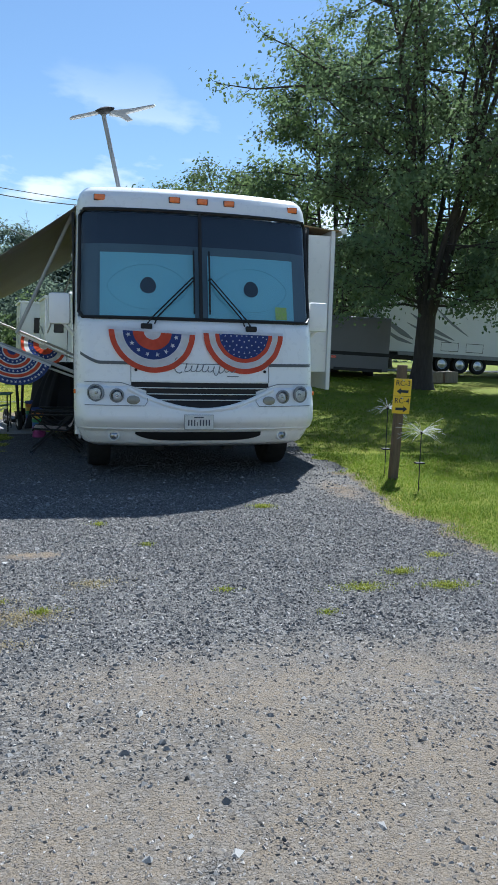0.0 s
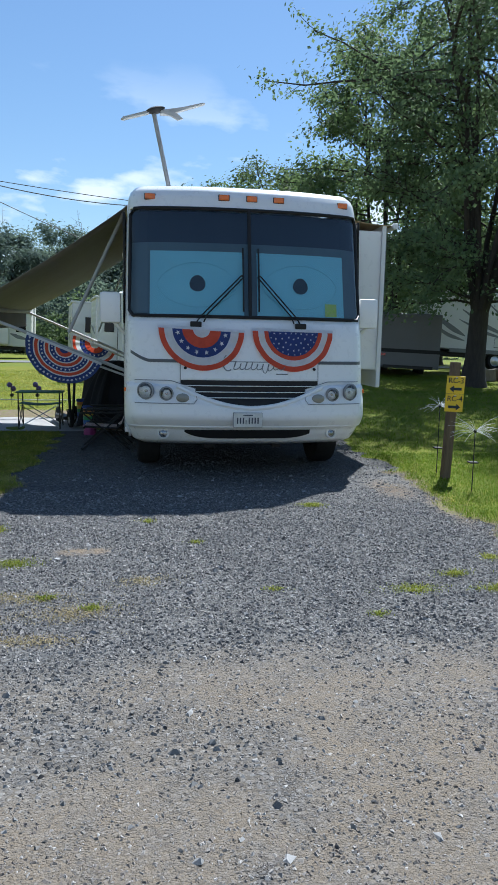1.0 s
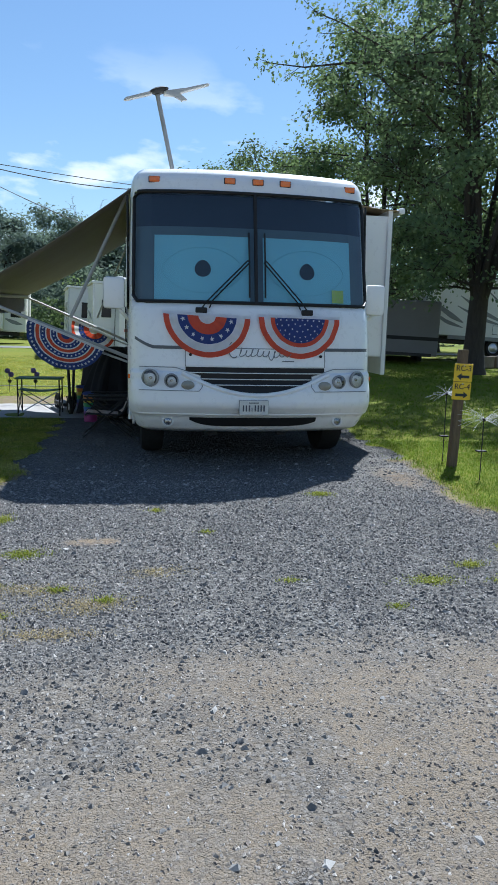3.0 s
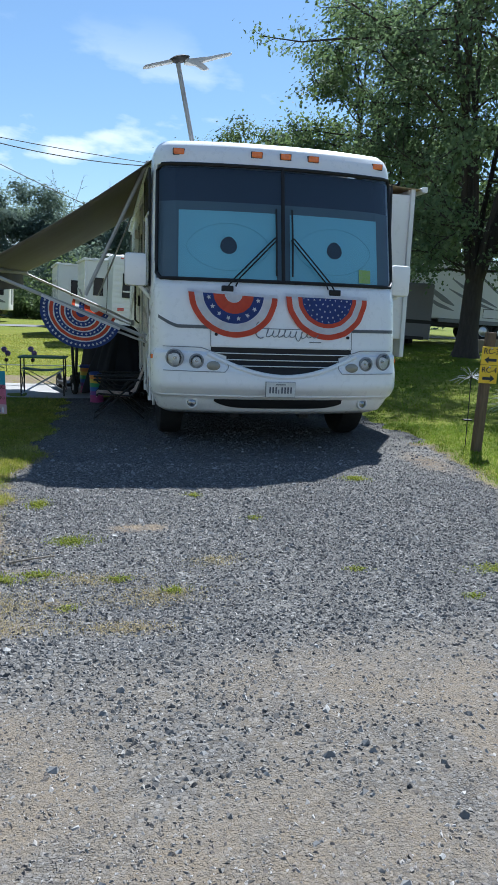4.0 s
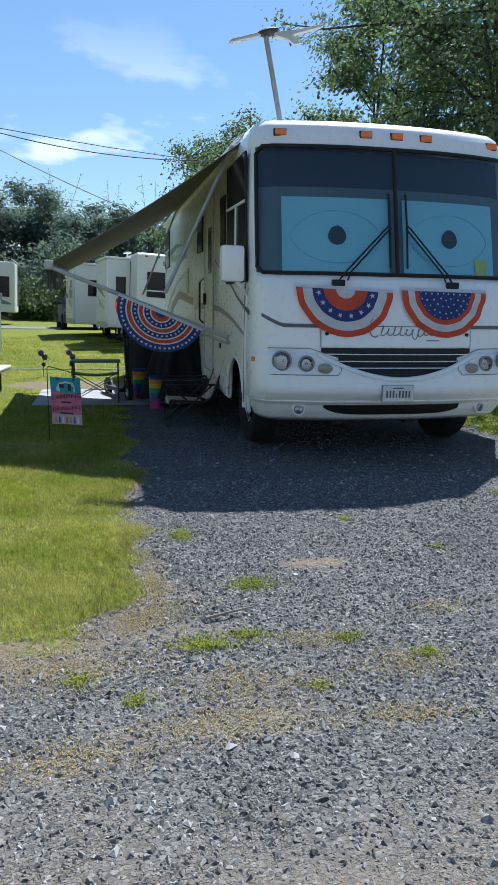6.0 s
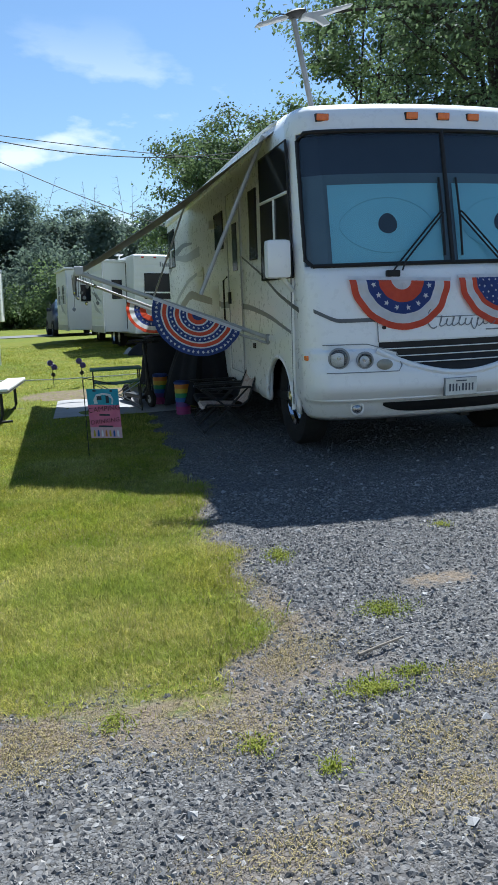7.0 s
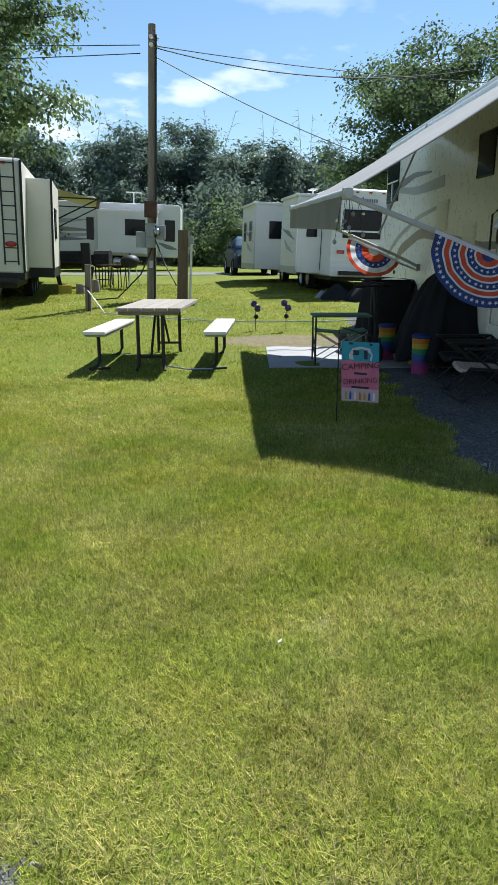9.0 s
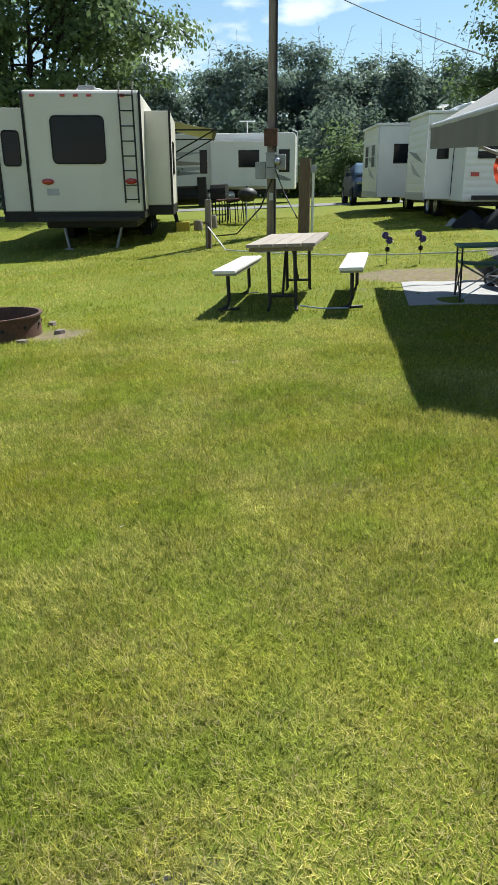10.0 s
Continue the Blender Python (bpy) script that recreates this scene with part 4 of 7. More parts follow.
# side windows and fittings on the door side (local y = site y - 8)
def side_window(y0, y1, z0, z1, bars=(), slant=0.0, sg=-1, name="side_window"):
    w = side_w(z0) * WIDER if sg > 0 else side_w(z0, y0 + 0.1)
    X = sg * (w + 0.020)
    poly = [(y0 - slant, z0), (y1, z0), (y1, z1), (y0 + slant, z1)]
    wn = part(name, Shape().prism(poly, "x", X - sg * 0.004, X + sg * 0.006), DARKGLASS, rv, "dark tinted side window")
    part("window_frame", Shape().tube([(X, *p) for p in poly + [poly[0]]], 0.014, 6), BLACK, wn)
    for b in bars:
        part("window_bar", Shape().tube([(X + sg * 0.008, *b[0]), (X + sg * 0.008, *b[1])], 0.015, 6), WHITE2, wn)
    return wn


side_window(0.84, 1.85, 1.69, 2.89, [((0.87, 2.44), (1.85, 2.46)), ((1.32, 1.69), (1.32, 2.45))], 0.07)
side_window(2.20, 2.50, 1.94, 2.68)
side_window(4.0, 4.54, 2.19, 2.66)
side_window(8.72, 9.62, 2.19, 2.90, [((8.72, 2.52), (9.62, 2.52)), ((9.2, 2.19), (9.2, 2.52))])
side_window(0.84, 1.85, 1.69, 2.89, [((0.87, 2.44), (1.85, 2.46))], 0.07, 1)
door = part("entry_door", Shape().box(-1.332, 2.95, 0.62, -1.300, 3.62, 2.78, 0.01), WHITE, rv, "white entry door with a narrow window")
part("door_seam", Shape().tube([(-1.330, y, z) for y, z in ((2.93, 0.6), (2.93, 2.80), (3.64, 2.80), (3.64, 0.6), (2.93, 0.6))], 0.010, 5), TRIMLIGHT, door)
part("door_window", Shape().box(-1.340, 3.09, 1.85, -1.330, 3.33, 2.42, 0.004), DARKGLASS, door, "narrow dark door window")
part("door_handle", Shape().box(-1.365, 3.52, 1.45, -1.33, 3.60, 1.60, 0.008).tube([(-1.345, 3.66, 1.2), (-1.40, 3.66, 1.25), (-1.40, 3.66, 1.75), (-1.345, 3.66, 1.8)], 0.012, 8), BLACK, door, "black latch and grab handle")
part("porch_lamp", Shape().box(-1.37, 4.66, 2.50, -1.26, 4.80, 2.62, 0.02), WHITE2, rv, "white porch lamp")
for y0, y1, z0, z1 in ((5.60, 6.15, 1.62, 2.02), (4.42, 4.9, 1.35, 1.70)):
    v = part("vent_panel", Shape().box(-1.325, y0, z0, -1.29, y1, z1, 0.008), WHITE2, rv, "white louvred vent panel")
    for k in range(5):
        z = z0 + 0.05 + k * (z1 - z0 - 0.1) / 4
        part("vent_slat", Shape().box(-1.338, y0 + 0.04, z - 0.012, -1.322, y1 - 0.04, z + 0.006), WHITE2, v)
for y0, y1 in ((1.95, 2.85), (3.75, 4.9), (4.98, 6.1), (7.8, 9.5)):
    part("cargo_door", Shape().box(-1.322, y0, 0.50, -1.29, y1, 1.06, 0.01), WHITE, rv, "white cargo hatch")
    part("hatch_latch", Shape().box(-1.335, (y0 + y1) / 2 - 0.05, 0.94, -1.315, (y0 + y1) / 2 + 0.05, 1.0, 0.006), BLACK, rv)
part("rub_rail", Shape().box(-1.338, 1.55, 1.055, -1.29, 2.9, 1.115, 0.012), WHITE2, rv)
part("cap_seam", Shape().tube([(-1.352, 0.825, z) for z in np.linspace(0.5, 1.68, 6)], 0.007, 5), TRIMGREY, rv)


def swoosh(pts, w0, w1, material, x=-1.318):
    """A tapering painted band on the side, along (y, z) points."""
    s = Shape()
    n = len(pts)
    for k, (y, z) in enumerate(pts):
        w = w0 + (w1 - w0) * k / (n - 1)
        wx = -side_w(z, y) - 0.018
        s.v += [(wx, y, z - w / 2), (wx, y, z + w / 2)]
    s.f += [(2 * k, 2 * k + 1, 2 * k + 3, 2 * k + 2) for k in range(n - 1)]
    return part("side_graphic", s, material, rv, thick=0.003)


def smooth_pts(ctrl, n=18):
    t = np.linspace(0, len(ctrl) - 1, n)
    return list(zip(np.interp(t, range(len(ctrl)), [c[0] for c in ctrl]), np.interp(t, range(len(ctrl)), [c[1] for c in ctrl])))


swoosh(smooth_pts([(3.02, 2.02), (1.93, 1.73), (1.35, 1.55), (0.81, 1.43), (0.62, 1.388)]), 0.02, 0.045, TRIMDARK)
swoosh(smooth_pts([(4.3, 1.43), (3.4, 1.44), (2.55, 1.40), (1.67, 1.31), (0.86, 1.18)]), 0.09, 0.03, TRIMGREY)
swoosh(smooth_pts([(9.7, 2.75), (8.7, 2.35), (7.4, 2.25), (5.9, 2.28)]), 0.05, 0.16, TRIMLIGHT)
swoosh(smooth_pts([(9.6, 2.15), (8.6, 2.42), (7.6, 2.50), (6.6, 2.46)]), 0.20, 0.03, TRIMGREY)
swoosh(smooth_pts([(9.7, 1.1), (8.6, 1.55), (7.2, 1.85), (5.6, 2.0)]), 0.10, 0.05, TRIMLIGHT)
swoosh(smooth_pts([(9.2, 0.8), (8.3, 1.35), (7.0, 1.62), (5.2, 1.5), (4.2, 1.44)]), 0.22, 0.07, TAUPE)
# roof fittings
part("roof_rail", Shape().tube([(-1.24, 1.7, 3.20), (-1.24, 2.2, 3.215), (-1.24, REAR, 3.215)], 0.022, 8), WHITE2, rv)
for y in (6.3,):
    ac = part("air_conditioner", Shape().box(-0.85, y, 3.225, 0.10, y + 1.05, 3.53, 0.10), WHITE2, rv, "white roof air conditioner")
    for k in range(6):
        part("cooling_slot", Shape().box(-0.76 + k * 0.12, y - 0.004, 3.29, -0.69 + k * 0.12, y + 0.01, 3.42), GREYMETAL, ac)
part("roof_hatch", Shape().box(-0.3, 1.5, 3.235, 0.45, 2.2, 3.31, 0.04), WHITE2, rv, "white roof vent hatch")
part("drip_gutter", Shape().box(-1.345, 1.75, 3.05, -1.262, REAR, 3.13, 0.02), WHITE, rv, "white gutter and awning rail along the roof edge")
# raised television aerial
mast = part("aerial_mast", Shape().tube([(-0.79, 1.68, 3.2), (-1.004, 1.67, 4.185)], 0.027, 10).box(-0.86, 1.60, 3.19, -0.70, 2.0, 3.25, 0.02), GREYMETAL, rv, "raised television aerial on a tilted mast", smooth=True)
part("aerial_gear", Shape().lathe([(0.0, -0.075), (0.055, -0.07), (0.10, -0.02), (0.11, 0.01), (0.07, 0.045), (0.0, 0.05)], 16, pose(-0.985, 1.66, 4.215, 0, -14, 0) @ Matrix.Diagonal((1.1, 0.8, 0.55, 1))), DARKMETAL, mast, "dark gear housing", smooth=True)
for pts in (((-1.395, 4.082), (-1.36, 4.112), (-1.06, 4.205), (-1.06, 4.168), (-1.36, 4.080)), ((-0.93, 4.165), (-0.93, 4.215), (-0.66, 4.275), (-0.42, 4.352), (-0.385, 4.345), (-0.42, 4.325), (-0.70, 4.215), (-0.80, 4.165))):
    wing = part("aerial_wing", Shape().prism([(px_, 4.19 + (pz - 4.19) * (0.86 if pz > 4.19 else 1.0)) for px_, pz in pts], "y", 1.63, 1.71), ALU, mast, "pale aerial wing")
    bv = wing.modifiers.new("rounding", "BEVEL")
    bv.width, bv.segments = 0.008, 2
part("aerial_fin", Shape().prism([(-0.92, 4.16), (-0.74, 4.17), (-0.66, 4.11), (-0.72, 4.09), (-0.80, 4.13)], "y", 1.56, 1.60), ALU, mast)

# slide-out room on the far side
slide = part("slide_out", Shape().box(1.25, 1.62, 1.16, 1.92, 5.4, 2.93, 0.02), WHITE, rv, "white slide-out room with a tan awning topper")
part("slide_flange", Shape().box(1.89, 1.585, 0.93, 1.945, 5.45, 3.0, 0.01), WHITE2, slide, "white slide-out fascia")
part("flange_seal", Shape().box(1.945, 1.60, 0.95, 1.955, 5.4, 2.98), TRIMGREY, slide)
part("topper_awning", Shape().grid(lambda u, v: Vector((1.22 + 0.82 * u, 1.56 + 4.0 * v, 3.10 - 0.11 * u - 0.03 * math.sin(math.pi * u))), 8, 4), mat("tan topper vinyl", (0.42, 0.30, 0.17), 0.6, scale=3), slide, "tan topper awning", thick=0.006)
part("topper_roller", Shape().tube([(2.05, 1.55, 2.985), (2.05, 5.6, 2.985)], 0.038, 12).box(2.01, 1.53, 2.95, 2.08, 1.57, 3.02, 0.012), WHITE2, slide, smooth=True)

# ---- awning on the door side ----
awn = thing("awning", 0.0, 9.75, "faded grey-brown roll-out awning pitched low from the motorhome", "awning", z=0.0)


def fabric(u, v):
    """u from the wall (0) to the roller (1), v from the front edge to the rear edge."""
    x = 0.13 - 0.07 * v - (2.10 + 0.05 * v) * u
    z = 3.20 + 0.11 * v - (1.34 - 0.09 * v) * u - 0.05 * math.sin(math.pi * u)
    return Vector((x, 5.15 * v + 0.05 * u * (0.5 - v) - 0.26 * (1 - v) * (1 - 0.85 * u), z))


part("awning_fabric", Shape().grid(fabric, 14, 12), AWNING, awn, smooth=True, thick=0.004)
part("valance", Shape().grid(lambda u, v: Vector((-2.01 - 0.11 * u + 0.006 * math.sin(u * 25), 0.1 + 5.0 * u, 1.835 + 0.20 * u - 0.26 * v)), 40, 3), VALANCE, awn, "dark grey-brown hanging valance", thick=0.004)
part("roller_tube", Shape().tube([(-1.97, -0.06, 1.85), (-2.09, 5.21, 2.06)], 0.040, 14), ALU, awn, smooth=True)
part("wall_rail", Shape().tube([(0.10, -0.1, 3.185), (-0.01, 7.2, 3.335)], 0.026, 8), ALU, awn)
for y, far in ((0.0, 0), (5.15, 1)):
    e, w, h = -1.97 - 0.12 * far, -0.05 - 0.08 * far, 0.11 * far
    part("main_arm", Shape().tube([(w, y + 0.05, 1.10 + h), (-0.5, y + 0.02, 1.275 + h), (e, y, 1.83 + 0.21 * far)], 0.022, 8), ALU, awn)
    part("inner_arm", Shape().tube([(w, y + 0.06, 1.04 + h), (-0.95, y + 0.05, 1.36 + h)], 0.014, 8), ALU, awn)
    part("rafter", Shape().tube([(w, y, 3.12 + h), (-0.77, y, 1.58 + h)], 0.016 if far else 0.022, 8), ALU, awn)
    part("wall_bracket", Shape().box(w - 0.03, y + 0.01, 1.04 + h, w + 0.06, y + 0.09, 1.14 + h, 0.012), GREYMETAL, awn)
    part("end_cap", Shape().box(e - 0.045, y - 0.025, 1.80 + 0.21 * far, e + 0.045, y + 0.025, 1.895 + 0.21 * far, 0.015), ALU, awn)
# small lights and charms hanging in the roller's corner
charm = thing("hanging_charms", -1.95, 9.85, "clear and silver charms hanging from the awning corner", "wind chime", z=0.0)
for k in range(9):
    a = k * 2.4
    p = Vector((0.05 * math.cos(a) * (1 + k % 3), 0.05 * math.sin(a) + 0.04, 1.70 - 0.055 * (k % 5)))
    part("charm", Shape().lathe([(0.0, -0.022), (0.015, -0.01), (0.018, 0.007), (0.0, 0.026)], 8, Matrix.Translation(p)), CHROME if k % 2 else GREYMETAL, charm)
    part("charm_string", Shape().tube([p, (p.x * 0.5, p.y * 0.5, 1.84)], 0.002, 4), WIRE, charm)

# ---- bunting ----
def star_faces(shape, put, cx, cz, r, turn):
    pts = [put(cx + (r if k % 2 == 0 else r * 0.42) * math.sin(turn + math.pi * k / 5), cz + (r if k % 2 == 0 else r * 0.42) * math.cos(turn + math.pi * k / 5)) for k in range(10)]
    shape.add(pts, [tuple(range(10))])


def bunting(root, put, R, bands, stars, drop=1.0):
    """A pleated half-disc hanging below its straight edge. put(x, z, out) places it; bands: (inner, outer, cloth); stars: (ring, count, size, phase)."""
    for k, (r0, r1, cloth) in enumerate(bands):
        s = Shape()
        s.grid(lambda u, v: put(R * (r0 + (r1 - r0) * v) * math.cos(math.pi * (1 + u)), R * drop * (r0 + (r1 - r0) * v) * math.sin(math.pi * (1 + u)), 0.010 * (r0 + (r1 - r0) * v) * math.sin(u * math.pi * 13)), 78, 3)
        part("band", s, cloth, root, "red cloth band" if cloth is CLOTH_RED else "navy cloth band" if cloth is CLOTH_BLUE else "white cloth band", smooth=True)
    st = Shape()
    for ring, count, size, phase in stars:
        for k in range(count):
            a = math.pi * (1 + (k + phase) / count)
            wav = 0.010 * ring * math.sin((a / math.pi - 1) * math.pi * 13) + 0.003
            star_faces(st, lambda x, z: put(x, z, wav), R * ring * math.cos(a), R * drop * ring * math.sin(a), size, a)
    part("printed_stars", st, CLOTH_WHITE, root, "white printed stars")["kind"] = "stuff"
    part("header_tape", Shape().grid(lambda u, v: put(R * (2 * u - 1) * 1.02, 0.022 - 0.03 * v, 0.004), 40, 2), CLOTH_WHITE, root, thick=0.003)


LEFT_BANDS = [(0.0, 0.20, CLOTH_WHITE), (0.20, 0.45, CLOTH_RED), (0.45, 0.68, CLOTH_BLUE), (0.68, 0.87, CLOTH_WHITE), (0.87, 1.0, CLOTH_RED)]
RIGHT_BANDS = [(0.0, 0.62, CLOTH_BLUE), (0.62, 0.72, CLOTH_RED), (0.72, 0.87, CLOTH_WHITE), (0.87, 1.0, CLOTH_RED)]
grid_stars = [(0.08, 2, 0.012, 0.5), (0.2, 5, 0.013, 0.5), (0.34, 8, 0.013, 0.5), (0.48, 11, 0.013, 0.5), (0.58, 12, 0.010, 0.2)]
for cx, tilt, bands, stars, lab in ((-0.533, -0.045, LEFT_BANDS, [(0.565, 8, 0.028, 0.5)], "red, white and navy fan bunting with stars across the motorhome's nose"), (0.462, -0.012, RIGHT_BANDS, grid_stars, "fan bunting with a star-spangled navy centre across the motorhome's nose")):
    root = thing("bunting", 1.3 + cx, 8.2, lab, "bunting", z=1.62, group="bunting fans")
    root.matrix_basis = RV_POSE @ pose(cx, 0.2, 1.62)

    def put(x, z, out, cx=cx, tilt=tilt):
        zz = 1.622 + z + x * tilt
        p = nose(sx(cx + x, zz), zz, 0.020 + out + 0.012 * (1 + z / 0.44))
        return Vector((p.x - cx, p.y - 0.2, p.z - 1.62))
    bunting(root, put, 0.452, bands, stars, 0.96)
SIDE_BANDS = [(0.0, 0.12, CLOTH_BLUE), (0.12, 0.22, CLOTH_RED), (0.22, 0.255, CLOTH_WHITE), (0.255, 0.38, CLOTH_BLUE), (0.38, 0.415, CLOTH_WHITE), (0.415, 0.50, CLOTH_RED), (0.50, 0.535, CLOTH_WHITE), (0.535, 0.655, CLOTH_BLUE), (0.655, 0.69, CLOTH_WHITE), (0.69, 0.775, CLOTH_RED), (0.775, 0.81, CLOTH_WHITE), (0.81, 1.0, CLOTH_BLUE)]
for y, x0, x1, R, bands, stars, lab in ((9.72, -1.27, -0.37, 0.475, SIDE_BANDS, [(0.905, 26, 0.020, 0.5), (0.595, 17, 0.017, 0.5), (0.318, 9, 0.016, 0.5)], "navy and red striped star fan bunting tied to the awning arm"),
                                       (14.88, -1.24, -0.44, 0.43, LEFT_BANDS, [(0.565, 9, 0.024, 0.5)], "red, white and navy fan bunting tied to the rear awning arm")):
    root = thing("bunting", (x0 + x1) / 2, y, lab, "bunting", z=1.39 if y < 12 else 1.47, group="bunting fans")
    tilt = math.atan2(1.185 - 1.55, x1 - x0)
    ca, sa = math.cos(tilt), math.sin(tilt)
    bunting(root, lambda x, z, out, ca=ca, sa=sa: Vector((x * ca - z * sa, -0.02 - out * 1.6, x * sa + z * ca - 0.02)), R, bands, stars, 0.86)

# ---- things under and around the awning ----
mat_sheet = Shape().grid(lambda u, v: Vector((-1.5 + 2.35 * u, -0.75 + 1.65 * v + 0.03 * math.sin(u * 9), 0.012 + 0.010 * math.sin(u * 21) * math.sin(v * 9) + slope(13.2 - 0.75 + 1.65 * v) - slope(13.2))), 40, 24)
pm = single("patio_mat", mat_sheet, MAT_WHITE, -1.0, 13.2, "pale grey woven patio mat, crumpled on the grass", "mat")
pm.modifiers.new("thickness", "SOLIDIFY").thickness = 0.008

tb = thing("camp_table", -1.585, 12.85, "folding camp table with a green cloth top and lower shelf", "table")
part("tabletop", Shape().box(-0.37, -0.24, 0.60, 0.37, 0.24, 0.625, 0.012), GREEN_CLOTH, tb)
part("shelf", Shape().grid(lambda u, v: Vector((-0.33 + 0.66 * u, -0.2 + 0.4 * v, 0.43 - 0.03 * math.sin(math.pi * u))), 10, 6), GREEN_CLOTH, tb, thick=0.01)
for xx in (-0.33, 0.33):
    for yy in (-0.21, 0.21):
        part("leg", Shape().tube([(xx, yy, 0.605), (xx, yy, 0.0)], 0.011, 8), DARKMETAL, tb)
    part("cross_brace", Shape().tube([(xx, -0.21, 0.42), (xx, 0.21, 0.03)], 0.007, 6).tube([(xx, 0.21, 0.42), (xx, -0.21, 0.03)], 0.007, 6), DARKMETAL, tb)
for yy in (-0.21, 0.21):
    part("cross_brace", Shape().tube([(-0.33, yy, 0.42), (0.33, yy, 0.03)], 0.007, 6).tube([(0.33, yy, 0.42), (-0.33, yy, 0.03)], 0.007, 6), STEEL, tb)

# garden flag on its stand
fl = thing("garden_flag", -1.99, 9.62, "teal and pink printed garden flag on a thin black stand", "flag")
part("stand", Shape().tube([(-0.03, 0, -0.05), (-0.03, 0, 0.78), (-0.02, 0, 0.80), (0.0, 0, 0.80), (0.30, 0, 0.715)], 0.005, 6), DARKMETAL, fl)


def flag_at(u, v):
    return Vector((-0.005 + 0.31 * u + 0.012 * (1 - v), 0.012 * math.sin(5 * u + 2 * v), 0.195 + 0.50 * v - 0.02 * u))


cloth = part("flag_cloth", Shape().grid(lambda u, v: flag_at(u, 0.68 + 0.32 * v), 12, 5), FLAG_TEAL, fl, "teal upper half of the flag", thick=0.002)
part("flag_cloth", Shape().grid(lambda u, v: flag_at(u, 0.22 + 0.46 * v), 12, 6), FLAG_PINK, fl, "pink middle of the flag", thick=0.002)
part("flag_cloth", Shape().grid(lambda u, v: flag_at(u, 0.22 * v), 12, 4), FLAG_PALE, fl, "pale pink hem of the flag", thick=0.002)
camper = [(0.2, 0.70), (0.8, 0.70), (0.82, 0.80), (0.75, 0.90), (0.5, 0.925), (0.28, 0.89), (0.19, 0.78)]
part("printed_camper", Shape().add([flag_at(*p) + Vector((0, -0.004, 0)) for p in camper], [tuple(range(len(camper)))]), CLOTH_WHITE, cloth)
part("printed_window", Shape().add([flag_at(*p) + Vector((0, -0.006, 0)) for p in ((0.3, 0.78), (0.45, 0.78), (0.45, 0.86), (0.3, 0.86))], [(0, 1, 2, 3)]).add([flag_at(*p) + Vector((0, -0.006, 0)) for p in ((0.58, 0.72), (0.68, 0.72), (0.68, 0.87), (0.58, 0.87))], [(0, 1, 2, 3)]), INK, cloth)
for txt, z, size, shift in (("CAMPING", 0.60, 0.072, 0), ("DRINKING", 0.35, 0.060, 0)):
    p = flag_at(0.5, z)
    lettering("flag_word", txt, size, MAROON, fl, pose(p.x, p.y - 0.014, p.z, 90, -3, 0), 0.001)
for z, w in ((0.965, 0.62), (0.475, 0.34), (0.24, 0.46)):
    part("flag_bar", Shape().add([flag_at(0.5 - w / 2 * q, z + d) + Vector((0, -0.006, 0)) for q, d in ((1, -0.018), (-1, -0.018), (-1, 0.018), (1, 0.018))], [(0, 1, 2, 3)]), INK, fl)
for k in range(7):
    u = 0.12 + k * 0.125
    part("printed_bottle", Shape().add([flag_at(u + a, z) + Vector((0, -0.006, 0)) for a, z in ((-0.03, 0.03), (0.03, 0.03), (0.03, 0.12), (0.01, 0.17), (-0.01, 0.17), (-0.03, 0.12))], [tuple(range(6))]), (RAINBOW[4], RAINBOW[2], CLOTH_WHITE, RAINBOW[5])[k % 4], fl)

# purple flower spinners
for x, y, h, a in ((-2.63, 15.9, 0.46, 20), (-2.11, 15.9, 0.47, -15)):
    sp_ = thing("garden_spinner", x, y, "purple foil flower spinner on a thin stake", "garden ornament", a, group="garden spinners")
    part("stake", Shape().tube([(0, 0, -0.05), (0, 0, h * 0.6), (0.01, 0, h)], 0.006, 6), DARKMETAL, sp_)
    for cx, cz, r in ((-0.035, h - 0.005, 0.055), (0.035, h - 0.085, 0.055), (0.005, h * 0.52, 0.038)):
        head = Shape()
        for k in range(12):
            b = 2 * math.pi * k / 12
            for q in (0, 0.5):
                c0 = Vector((cx + r * 0.2 * math.cos(b + q), -0.01, cz + r * 0.2 * math.sin(b + q)))
                c1 = Vector((cx + r * math.cos(b + 0.25 + q), -0.02 + 0.03 * (q > 0), cz + r * math.sin(b + 0.25 + q)))
                c2 = Vector((cx + r * math.cos(b - 0.25 + q), 0.02 - 0.05 * (q > 0), cz + r * math.sin(b - 0.25 + q)))
                head.add([c0, c1, c2], [(0, 1, 2)])
        head.lathe([(0.0, -0.55 * r), (0.4 * r, -0.4 * r), (0.6 * r, 0.0), (0.4 * r, 0.4 * r), (0.0, 0.55 * r)], 10, Matrix.Translation((cx, 0, cz)))
        part("flower", head, PURPLE if cz > h * 0.6 else DARKMETAL, sp_, thick=0.003)

